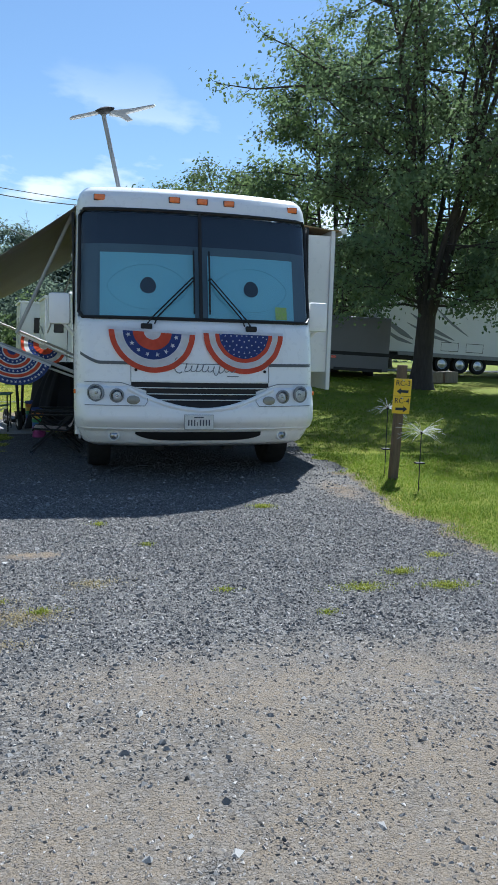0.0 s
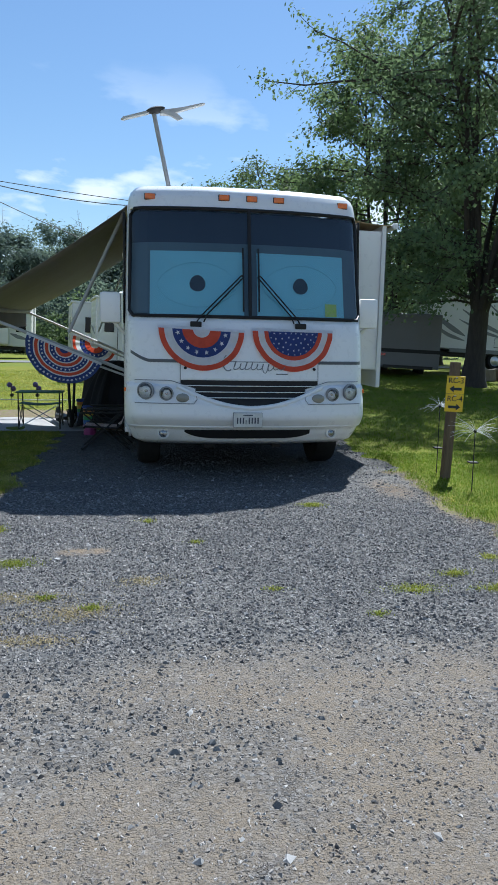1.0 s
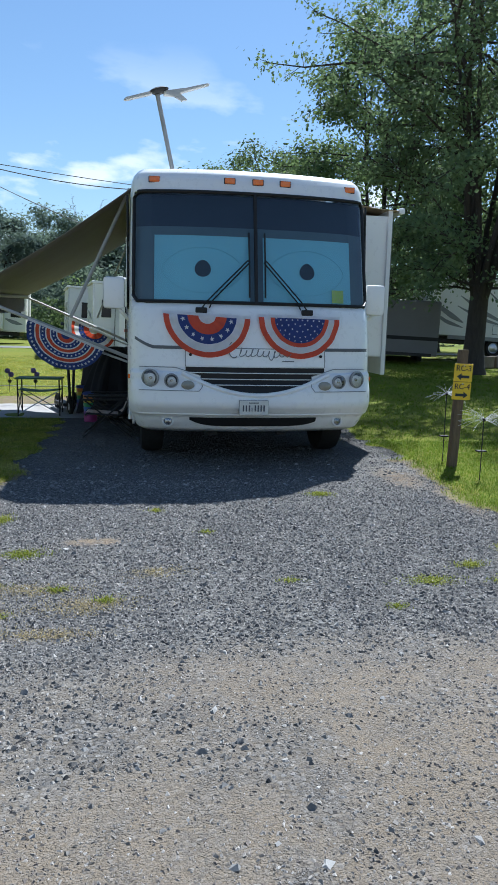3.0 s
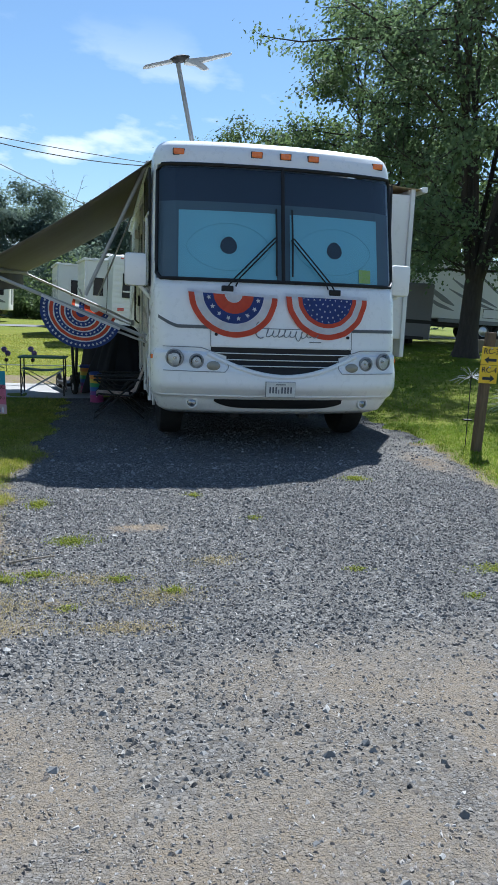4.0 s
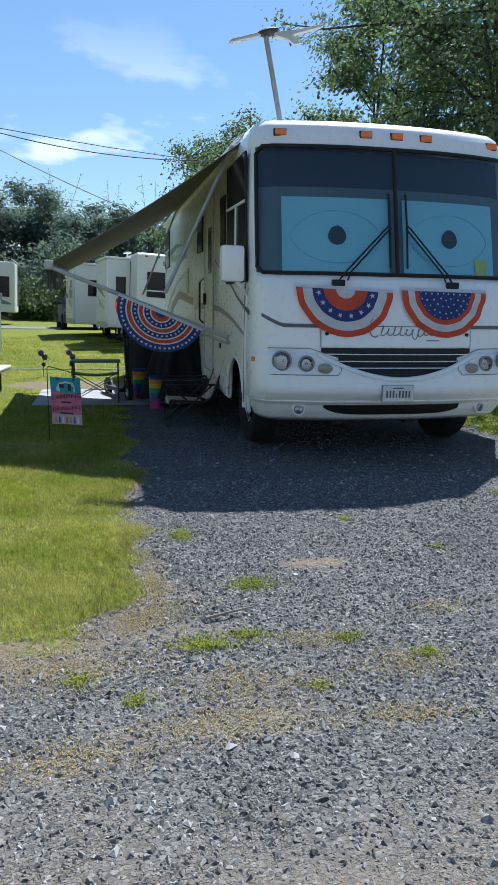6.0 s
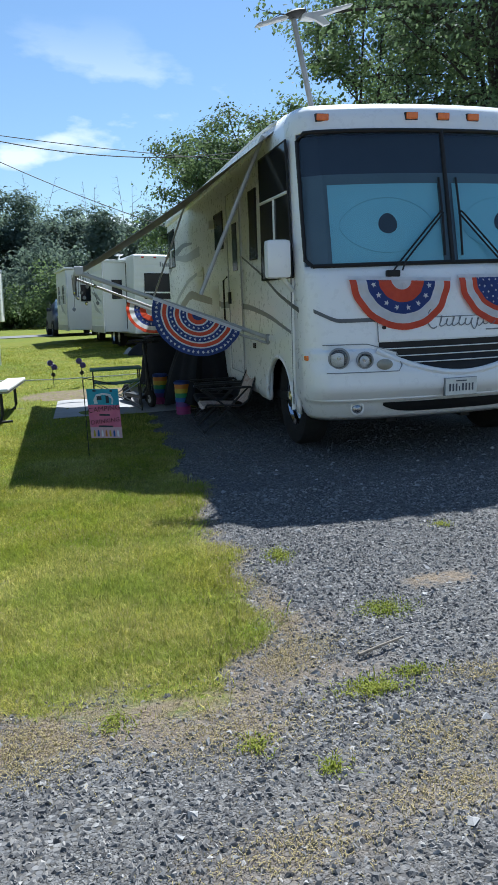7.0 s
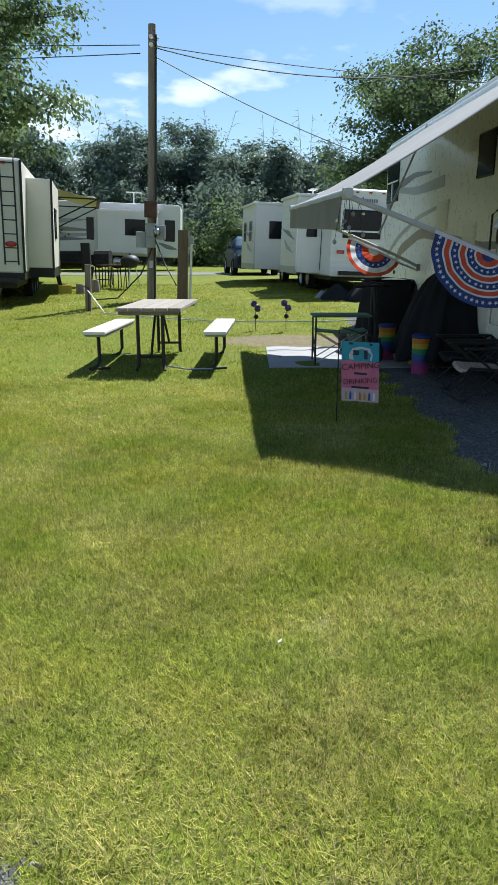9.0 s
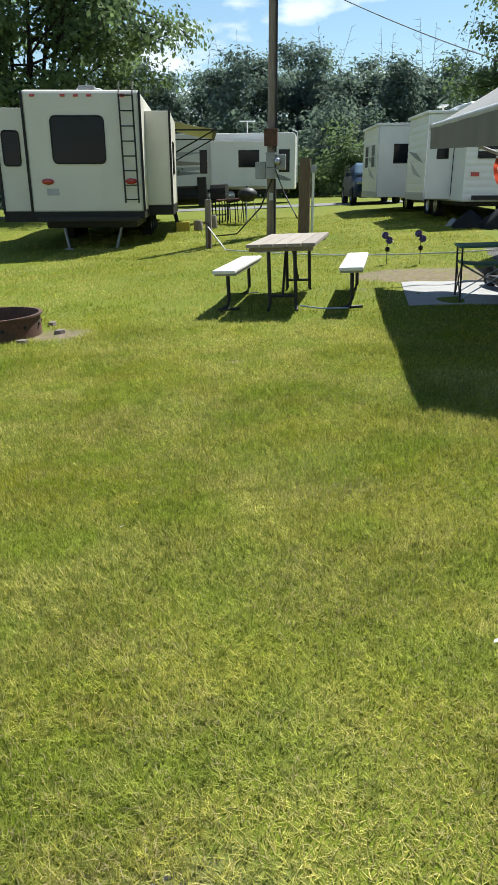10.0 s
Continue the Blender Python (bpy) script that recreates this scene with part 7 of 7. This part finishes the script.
# ---- trees ----
def leaves_mesh(name, centres, size, spread, per, material, parent, rs, core=None, kite=True):
    """Many leaf blades in sprays round the centres, each facing up and out of its spray and out of the crown's core."""
    c0 = np.repeat(np.asarray(centres), per, axis=0)
    n = len(c0)
    off = rs.normal(0, 1, (n, 3)) * np.array([1, 1, 0.6])
    c = c0 + off * spread
    face = 0.55 * off / (np.linalg.norm(off, axis=1)[:, None] + 1e-9) + np.array([0, 0, 0.45]) + rs.normal(0, 0.42, (n, 3))
    if core is not None:
        out = c - np.asarray(core)
        face += 0.55 * out / (np.linalg.norm(out, axis=1)[:, None] + 1e-9)
    face /= np.linalg.norm(face, axis=1)[:, None] + 1e-9
    a = np.cross(face, rs.normal(0, 1, (n, 3)))
    a /= np.linalg.norm(a, axis=1)[:, None] + 1e-9
    b = np.cross(face, a)
    L = size * rs.uniform(0.6, 1.3, n)[:, None]
    if kite:
        v = np.stack([c - a * L * 0.5, c - b * L * 0.36 - a * L * 0.08 - face * L * 0.08, c + a * L * 0.55 - face * L * 0.06, c + b * L * 0.36 - a * L * 0.08 - face * L * 0.08], 1).reshape(-1, 3)
        f = np.arange(n * 4).reshape(n, 4)
    else:
        v = np.stack([c - a * L * 0.45 - b * L * 0.34, c - a * L * 0.28 + b * L * 0.44, c + a * L * 0.58], 1).reshape(-1, 3)
        f = np.arange(n * 3).reshape(n, 3)
    return bulk(name, v, f, material, "", "", "stuff", parent)


def branch(shape, rs, p, d, L, r, up=0.0, n=5, wobble=0.10, seg=6):
    """One limb from p along d; returns the points on it."""
    pts, q = [Vector(p)], Vector(p)
    d = Vector(d).normalized()
    for k in range(n):
        d = (d + Vector(rs.normal(0, wobble, 3)) + Vector((0, 0, up))).normalized()
        q = q + d * (L / n)
        pts.append(q.copy())
    shape.tube(pts, r, seg, max(0.006, r * 0.25), cap=False)
    return pts


def tree(name, x, y, label, seed, H, R, trunk_h, trunk_r, leaders, laterals, subs, size, per, spread, leaf, low=0.0, lean=0.22, bare=False, bark=BARK, twigs=True, reach_at=None, sprigs=False):
    rs = np.random.default_rng(seed)
    root = thing(name, x, y, label, "tree", upright=True)
    tr, lm, cents = Shape(), Shape(), []
    tr.lathe([(trunk_r * 1.7, -0.15), (trunk_r * 1.25, 0.25), (trunk_r, 0.9), (trunk_r * 0.92, trunk_h)], 16)
    for k in range(leaders):
        a = 2 * math.pi * (k + rs.uniform(-0.3, 0.3)) / leaders
        t = lean * rs.uniform(0.35, 1.1) if leaders > 1 else 0.03
        d = Vector((math.cos(a) * t, math.sin(a) * t, 1))
        start = Vector((math.cos(a) * trunk_r * 0.45, math.sin(a) * trunk_r * 0.45, trunk_h * (0.9 if leaders > 1 else 0.6)))
        LL = (H - start.z) * rs.uniform(0.82, 1.0)
        pts = branch(lm, rs, start, d, LL, trunk_r * (0.34 if leaders > 1 else 0.85), 0.05, 10, 0.05, 8)
        for j in range(laterals):
            f = low + (1 - low) * (j + rs.uniform(0, 1)) / laterals
            i = min(int(f * 10), 9)
            p = pts[i].lerp(pts[i + 1], f * 10 - i)
            b = a + rs.uniform(-1.5, 1.5) if leaders > 1 else rs.uniform(0, 2 * math.pi)
            swell = 0.35 + 0.75 * math.sin(math.pi * min(1, 0.22 + 0.78 * f) ** 1.05) if reach_at is None else float(np.interp(f, *reach_at))
            reach = R * swell * rs.uniform(0.45, 1.05)
            lat = branch(lm, rs, p, (math.cos(b), math.sin(b), rs.uniform(0.0, 0.55)), reach, 0.012 + 0.008 * reach, -0.01, 5, 0.20, 5)
            for s_ in range(subs):
                g = 0.25 + 0.75 * (s_ + rs.uniform(0, 1)) / subs
                i2 = min(int(g * 5), 4)
                q = lat[i2].lerp(lat[i2 + 1], g * 5 - i2)
                dd = Vector(rs.normal(0, 1, 3) * np.array([0.8, 0.8, 0.35])) + (lat[-1] - lat[0]).normalized()
                sl_ = rs.uniform(0.4, 1.0) * (0.6 + 0.09 * R)
                tw_ = branch(lm if sprigs else Shape(), rs, q, dd, sl_, 0.014, -0.02, 3, 0.2, 3)
                cents += [tuple(tw_[1]), tuple(tw_[2]), tuple(tw_[3])]
    part("trunk", tr, bark, root, smooth=True)
    part("branchwork", lm, bark, root)["kind"] = "stuff"
    if not bare:
        leaves_mesh("crown", cents, size, spread, per, leaf, root, rs, (0, 0, H * 0.5), twigs)
    return root


tree("maple_tree", 10.5, 21.9, "tall spreading maple with a dark many-stemmed crown shading the lawn", 11, 16.0, 7.0, 2.4, 0.31, 10, 15, 12, 0.125, 14, 0.24, LEAF_DARK, 0.02, 0.30, reach_at=([0, 0.25, 0.38, 0.5, 0.7, 1], [0.60, 0.58, 0.68, 0.98, 0.72, 0.20]), sprigs=True)
tree("shade_tree", 10.4, 31.0, "leafy green tree standing close behind the tall maple", 12, 14.2, 5.6, 2.2, 0.30, 7, 13, 8, 0.16, 19, 0.30, LEAF_LIGHT, 0.02, 0.30, sprigs=True)
tree("shade_tree", 7.9, 45.0, "rounded light green tree rising behind the motorhome", 13, 12.3, 6.0, 2.0, 0.28, 8, 14, 7, 0.19, 20, 0.36, LEAF_LIGHT, 0.0, 0.34)
tree("shade_tree", 17.0, 40.0, "tall leafy tree at the back of the campground", 14, 12.5, 5.5, 2.5, 0.28, 6, 12, 6, 0.22, 14, 0.44, LEAF_LIGHT, 0.02, 0.32)
tree("maple_tree", 20.5, 31.5, "broad leafy maple beyond the white fifth-wheel trailer", 18, 13.5, 5.4, 2.2, 0.30, 5, 13, 6, 0.19, 15, 0.40, LEAF_LIGHT, 0.02, 0.30)
tree("shade_tree", -17.5, 35.5, "large leafy tree behind the cream trailer", 15, 14.5, 6.8, 2.2, 0.35, 8, 15, 8, 0.21, 25, 0.40, LEAF_LIGHT, 0.0, 0.34)
tree("shade_tree", -26.0, 41.0, "dark leafy tree beyond the cream trailer", 16, 14.0, 6.5, 2.2, 0.30, 6, 13, 6, 0.24, 16, 0.46, LEAF_DARK, 0.0, 0.34)
tree("shade_tree", 26.0, 36.0, "leafy tree at the edge of the shaded lawn", 17, 14.0, 5.5, 2.4, 0.30, 5, 11, 6, 0.24, 12, 0.46, LEAF_LIGHT, 0.02, 0.32)
# the woods across the far side, distance haze put into their leaf colour
wr = np.random.default_rng(33)
for k in range(19):
    x = -33 + k * 2.65 + wr.uniform(-1.2, 1.2)
    y = 66 + wr.uniform(-4, 7)
    H = wr.uniform(8.8, 10.4) + (2.4 if k in (8, 9) else 0)
    tree("woodland_tree", x, y, "far woods tree with haze put into its pale green", 100 + k, H, wr.uniform(3.0, 4.2), 0.9, 0.2, 4, 9, 5, 0.29, 26, 0.60, LEAF_HAZED, 0.0, 0.2, twigs=False)
for k in range(14):
    x = -34 + k * 3.6 + wr.uniform(-1.0, 1.0)
    tree("bare_tree", x, 76 + wr.uniform(-2, 5), "leafless grey tree standing above the far woods", 200 + k, wr.uniform(12.8, 15.8), 1.9, 5.0, 0.13, 2, 16, 3, 0.3, 1, 0.3, LEAF_HAZED, 0.25, 0.06, True, BARE)
# underwood along the wood's edge
un = np.random.default_rng(5)
ux = un.uniform(-38, 28, 1700)
uy = 59 + un.uniform(-1.5, 4.5, 1700) + 2 * np.sin(ux * 0.3)
uz = rise(uy) + un.uniform(0, 1, 1700) ** 1.2 * (4.2 + 2.0 * np.sin(ux * 0.37) ** 2)
uc = np.stack([ux, uy, uz], 1) @ np.array(SITE.to_3x3()).T
ud = thing("underwood", 0, 59, "dense green bushes along the foot of the woods", "bushes", kind="stuff")
ud.matrix_basis = Matrix.Identity(4)
# bushes share the woods' green, with the haze in its colour
leaves_mesh("bush_leaves", uc, 0.31, 0.5, 34, LEAF_HAZED, ud, un, None, False)
bu = np.random.default_rng(6)
for x, y, w, h in ((-3.6, 52.0, 2.6, 3.4), (-1.2, 50.0, 1.1, 1.9), (-7.0, 54, 2.0, 2.2)):
    bush = thing("bush", x, y, "bright green bush lit by the sun", "bush", group="sunlit bushes")
    bc = bu.normal(0, 1, (150, 3)) * np.array([w * 0.45, w * 0.4, h * 0.25]) + np.array([0, 0, h * 0.5])
    leaves_mesh("leaves", bc, 0.22, 0.3, 34, LEAF_LIGHT, bush, bu, (0, 0, h * 0.4), False)
    part("stems", Shape().tube([(0, 0, 0), (0.1, 0, h * 0.5)], 0.06, 6, 0.02).tube([(0.1, 0, 0), (-0.5, 0.2, h * 0.5)], 0.05, 6, 0.02).tube([(0, 0.1, 0), (0.6, 0.1, h * 0.45)], 0.05, 6, 0.02), BARK, bush)
# a few plants by the fire ring's end of the lawn
wd = np.random.default_rng(8)
wc = np.stack([wd.normal(-9.6, 0.10, 60), wd.normal(15.2, 0.10, 60), rise(np.full(60, 15.2)) + wd.uniform(0, 0.35, 60)], 1) @ np.array(SITE.to_3x3()).T
wdt = thing("weed_clump", 0, 0, "clump of tall weeds left on the mown lawn", "weeds", kind="stuff")
wdt.matrix_basis = Matrix.Identity(4)
leaves_mesh("weed_leaves", wc, 0.09, 0.06, 6, LEAF_LIGHT, wdt, wd)

# ---- loose gravel ----
def site_points(a):
    return np.asarray(a) @ np.array(SITE.to_3x3()).T


def stones(name, n, x0, x1, y0, y1, size, seed, label, keep, cols, lift=0.3, flat=(0.28, 0.55), tip=0.22):
    """Broken stones: four-sided lumps under a crooked ridge, each turned and tipped its own way."""
    rs = np.random.default_rng(seed)
    x, y = rs.uniform(x0, x1, n), rs.uniform(y0, y1, n)
    k = keep(x, y, rs)
    x, y = x[k], y[k]
    n = len(x)
    s = size * np.exp(np.clip(rs.normal(0, 0.46, n), -1.0, 0.68))
    base = np.array([[-1, -0.8, -1], [1, -1, -1], [0.9, 1, -1], [-1, 0.9, -1], [-0.45, 0.1, 1], [0.5, -0.1, 0.85]]) * 0.5
    v = base[None] * (1 + rs.normal(0, 0.18, (n, 6, 3))) + rs.normal(0, 0.10, (n, 6, 3))
    v = v * np.stack([np.ones(n), rs.uniform(0.5, 1, n), rs.uniform(*flat, n)], 1)[:, None, :]
    a, t, t2 = rs.uniform(0, 2 * np.pi, n), rs.normal(0, tip, n), rs.normal(0, tip, n)
    v[:, :, 2] += v[:, :, 0] * t[:, None] + v[:, :, 1] * t2[:, None]
    ca, sa = np.cos(a)[:, None], np.sin(a)[:, None]
    v = np.stack([v[:, :, 0] * ca - v[:, :, 1] * sa, v[:, :, 0] * sa + v[:, :, 1] * ca, v[:, :, 2]], 2) * s[:, None, None]
    z = rise(y) + (field(x, y, 0.9, 0) - 0.5) * 0.03 + (field(x, y, 0.25, 3) - 0.5) * 0.012 - 0.004
    v += np.stack([x, y, z + s * lift * 0.5], 1)[:, None, :]
    tris = np.array([[0, 1, 5], [0, 5, 4], [1, 2, 5], [2, 3, 4], [2, 4, 5], [3, 0, 4]])
    f = (np.arange(n)[:, None, None] * 6 + tris[None]).reshape(-1, 3)
    m = mat(name + " stone", cols[1], 0.92, spec=0.12, base2=tuple(c * 0.8 for c in cols[1]), scale=40, fine=160, bump=0.3, island=cols)
    return bulk(name, site_points(v.reshape(-1, 3)), f, m, label, "gravel")


GREYS = ((0.064, 0.062, 0.061), (0.111, 0.107, 0.104), (0.150, 0.145, 0.140), (0.186, 0.175, 0.160), (0.222, 0.211, 0.198), (0.275, 0.253, 0.226), (0.41, 0.39, 0.362))
# greys darkened and cooled: shade under the motorhome put into the stone colour
SHADE_GREYS = ((0.070, 0.071, 0.076), (0.105, 0.106, 0.110), (0.135, 0.135, 0.138), (0.175, 0.173, 0.172))
PALE = ((0.15, 0.148, 0.146), (0.21, 0.206, 0.20), (0.30, 0.292, 0.28), (0.40, 0.39, 0.37))
DUSTY = ((0.118, 0.110, 0.100), (0.165, 0.142, 0.126), (0.205, 0.186, 0.160), (0.25, 0.232, 0.21), (0.31, 0.29, 0.265), (0.44, 0.42, 0.39))


def lane(x, y):
    """How far into the dusty wheel track, with soft tongues of clean stone."""
    return np.clip((3.95 - y + (field(x, y, 0.7, 2) - 0.5) * 1.0) / 0.6, 0, 1)


def in_dirt(x, y, rs):
    return soil_at(x, y) > rs.uniform(0.15, 0.9, len(x))


stones("gravel", 260000, -4.6, 3.9, 2.0, 7.7, 0.0122, 21, "loose crushed grey stone covering the pitch", lambda x, y, rs: (gravel_at(x, y) > 0.0 + rs.normal(0, 0.06, len(x))) & (rs.uniform(0, 1, len(x)) < (1 - lane(x, y) * (1.0 - 0.04 * np.clip((field(x, y, 0.5, 3) - 0.5) * 4, 0, 1))) * (0.70 + 0.5 * field(x, y, 0.6, 3)) * np.clip((8.4 - y) / 2.2, 0.4, 1)) & (weeds_at(x, y) < 0.75) & ~in_dirt(x, y, rs), GREYS)
stones("dusty_gravel", 105000, -4.0, 3.5, 2.0, 4.6, 0.0088, 24, "small dusty pale stones pressed into the lane", lambda x, y, rs: rs.uniform(0, 1, len(x)) < lane(x, y) * (0.25 + 0.75 * field(x, y, 0.25, 0)), DUSTY, 0.16)
stones("coarse_gravel", 3200, -4.5, 4.2, 2.0, 8.6, 0.0215, 22, "coarser pale stones lying on the gravel", lambda x, y, rs: (gravel_at(x, y) > 0.1) & (rs.uniform(0, 1, len(x)) < 0.85 - 0.5 * lane(x, y)), PALE, 0.2)
stones("far_gravel", 9000, -1.3, 3.2, 7.7, 17.5, 0.019, 23, "crushed stone under the motorhome, its shade put into the greys", lambda x, y, rs: gravel_at(x, y) > 0, SHADE_GREYS)

# ---- grass ----
def blades(name, n, x0, x1, y0, y1, h, w, seed, label, keep, material, near=None, spots=None, plain=False):
    """Grass blades; near: the y from which they thin out and widen with distance; spots: ellipses to fill instead."""
    rs = np.random.default_rng(seed)
    x, y = rs.uniform(x0, x1, n), rs.uniform(y0, y1, n)
    if near is not None:
        y = near + (y0 - near) * ((y1 - near) / (y0 - near)) ** rs.uniform(0, 1, n)
        w = w * (y - near) / (y0 - near)
        w = w[keep_ := keep(x, y, rs)]
        x, y = x[keep_], y[keep_]
    elif spots is not None:
        area = np.array([q[2] * q[3] for q in spots])
        i = rs.choice(len(spots), n, p=area / area.sum())
        sp3 = np.array(spots)[i]
        x, y = sp3[:, 0] + sp3[:, 2] * rs.normal(0, 0.5, n) * rs.uniform(0.3, 1.3, n), sp3[:, 1] + sp3[:, 3] * rs.normal(0, 0.45, n)
    else:
        k = keep(x, y, rs)
        x, y = x[k], y[k]
    n = len(x)
    z = rise(y) + (field(x, y, 0.9, 0) - 0.5) * 0.03 + (field(x, y, 0.25, 3) - 0.5) * 0.012 - 0.008
    hh = h * rs.uniform(0.35, 1.25, n) * (0.65 + 0.7 * field(x, y, 0.35, 1))
    a = field(x, y, 0.22, 2) * 9 + rs.normal(0, 2.6, n)
    lean = np.abs(rs.normal(0.85, 0.5, n))
    wx, wy = np.cos(a) * w * 0.5, np.sin(a) * w * 0.5
    lx, ly = -np.sin(a) * lean * hh, np.cos(a) * lean * hh
    p = np.stack([x, y, z], 1)
    e = np.stack([wx, wy, np.zeros(n)], 1)
    mid = p + np.stack([lx * 0.35, ly * 0.35, hh * 0.62], 1)
    tip = p + np.stack([lx, ly, hh * np.clip(1.05 - 0.3 * lean, 0.3, 1)], 1)
    v = np.stack([p, mid + e, tip, mid - e], 1).reshape(-1, 3)
    q = np.array([[0, 1, 3], [1, 2, 3]])
    if plain:
        return bulk(name, site_points(np.stack([p - e, p + e, tip], 1).reshape(-1, 3)), np.arange(n * 3).reshape(n, 3), material, label, "grass")
    f = (np.arange(n)[:, None, None] * 4 + q[None]).reshape(-1, 3)
    return bulk(name, site_points(v), f, material, label, "grass")


GRASS = grassmat("lawn grass", ((0.075, 0.120, 0.010), (0.155, 0.215, 0.010), (0.235, 0.275, 0.014), (0.33, 0.32, 0.03), (0.58, 0.49, 0.21)))
LUSH = leafmat("lush green grass", ((0.065, 0.150, 0.012), (0.10, 0.185, 0.014), (0.145, 0.22, 0.018), (0.20, 0.245, 0.025)), 0.7, 0.45)
WEED = leafmat("yellow-green weeds", ((0.10, 0.16, 0.012), (0.16, 0.22, 0.016), (0.23, 0.26, 0.025), (0.30, 0.29, 0.06)), 0.7, 0.40)
STRAW = leafmat("dry straw grass", ((0.36, 0.28, 0.15), (0.46, 0.37, 0.21), (0.27, 0.23, 0.10)), 0.7, 0.3)


def lawn_keep(thin, fade=None):
    """Where lawn grass grows; fade: the y over which it comes in or, reversed, runs out."""
    return lambda x, y, rs: (rs.uniform(0, 1, len(x)) < (1 if fade is None else np.clip((y - fade[0]) / (fade[1] - fade[0]), 0, 1))) & (gravel_at(x, y) < -0.02 + rs.normal(0, 0.04, len(x))) & (rs.uniform(0, 1, len(x)) < thin * (0.55 + 0.75 * field(x, y, 0.5, 2))) & ~((np.abs(x + 1.4) < 1.15) & (y > 12.45) & (y < 14.1)) & (soil_at(x, y) < 0.35 + rs.uniform(0, 0.5, len(x))) & (((x + 6.83) ** 2 + (y - 11.15) ** 2) > 0.28)


blades("grass", 720000, -6.8, -0.9, 4.7, 12.5, 0.046, 0.0029, 41, "short green lawn grass", lawn_keep(1.0, (12.5, 8.5)), GRASS, near=1.2, plain=True)
blades("grass_beyond", 150000, -9.5, -0.4, 8.0, 27.0, 0.042, 0.0075, 42, "short green lawn grass farther off", lawn_keep(1.0, (8.0, 12.0)), GRASS, near=1.2, plain=True)
blades("grass_far", 26000, -16.0, -6.0, 14.0, 28.0, 0.050, 0.014, 43, "mown green grass of the far lawn", lawn_keep(1.0), GRASS, plain=True)
blades("grass_shaded", 90000, 2.8, 12.0, 4.8, 27.0, 0.045, 0.0060, 44, "mown green grass under the maple", lawn_keep(1.0), LUSH, near=1.0, plain=True)
blades("grass_verge", 45000, 2.7, 5.4, 4.8, 10.0, 0.045, 0.0040, 45, "sunlit green grass beside the site sign", lawn_keep(1.0), LUSH, near=1.0)
blades("dry_grass", 200000, -6.3, 3.7, 4.4, 9.5, 0.028, 0.0024, 46, "dry straw-coloured grass in the lawn", lambda x, y, rs: ((np.abs(gravel_at(x, y) + 0.06) < 0.16) & (y < 8.6) & (field(x, y, 0.4, 1) > 0.35)) | (lawn_keep(1.0)(x, y, rs) & (x < 0) & (field(x, y, 0.45, 0) + 0.5 * field(x, y, 0.12, 3) + rs.normal(0, 0.16, len(x)) > 0.94 - 0.22 * np.clip((6.9 - y) / 1.8, 0, 1))), STRAW)
LITTER = ((-1.28, 5.02, 0.25, 0.18), (-0.95, 4.16, 0.45, 0.14), (-1.50, 4.06, 0.42, 0.12), (-0.35, 4.12, 0.32, 0.09), (-2.2, 4.80, 0.6, 0.14), (-1.17, 5.55, 0.09, 0.4), (-1.6, 4.62, 0.55, 0.22), (-0.9, 4.40, 0.45, 0.18), (-0.2, 4.48, 0.35, 0.16), (-1.15, 5.15, 0.35, 0.16), (-2.3, 4.65, 0.6, 0.16), (0.15, 4.95, 0.25, 0.10), (-0.55, 4.75, 0.4, 0.12), (-1.3, 6.2, 0.12, 0.5), (-3.4, 4.7, 0.7, 0.15))
blades("straw_litter", 24000, 0, 1, 0, 1, 0.016, 0.0032, 49, "dry straw and grass clippings on the gravel's edge", None, STRAW, spots=LITTER)
blades("edge_tufts", 16000, -5.0, 3.6, 4.3, 9.0, 0.085, 0.0055, 47, "longer tufts along the gravel's edge", lambda x, y, rs: (np.abs(gravel_at(x, y) + 0.10) < 0.12) & (field(x, y, 0.3, 3) > 0.55), GRASS)
blades("gravel_weeds", 6000, 0, 1, 0, 1, 0.026, 0.0045, 48, "low green weeds growing through the gravel", None, WEED, spots=WEEDS)
cl = np.random.default_rng(9)
for k, (x, y) in enumerate(((-4.06, 6.77), (-2.66, 6.1), (-4.9, 7.2))):
    single("fallen_leaf", Shape().add([(-0.010, 0, 0.04), (0, -0.008, 0.045), (0.013, 0, 0.05), (0, 0.008, 0.042)], [(0, 1, 2, 3)]), CLOTH_WHITE, x, y, "pale dry fallen leaf on the grass", "leaf", 40 * k, group="fallen leaves")
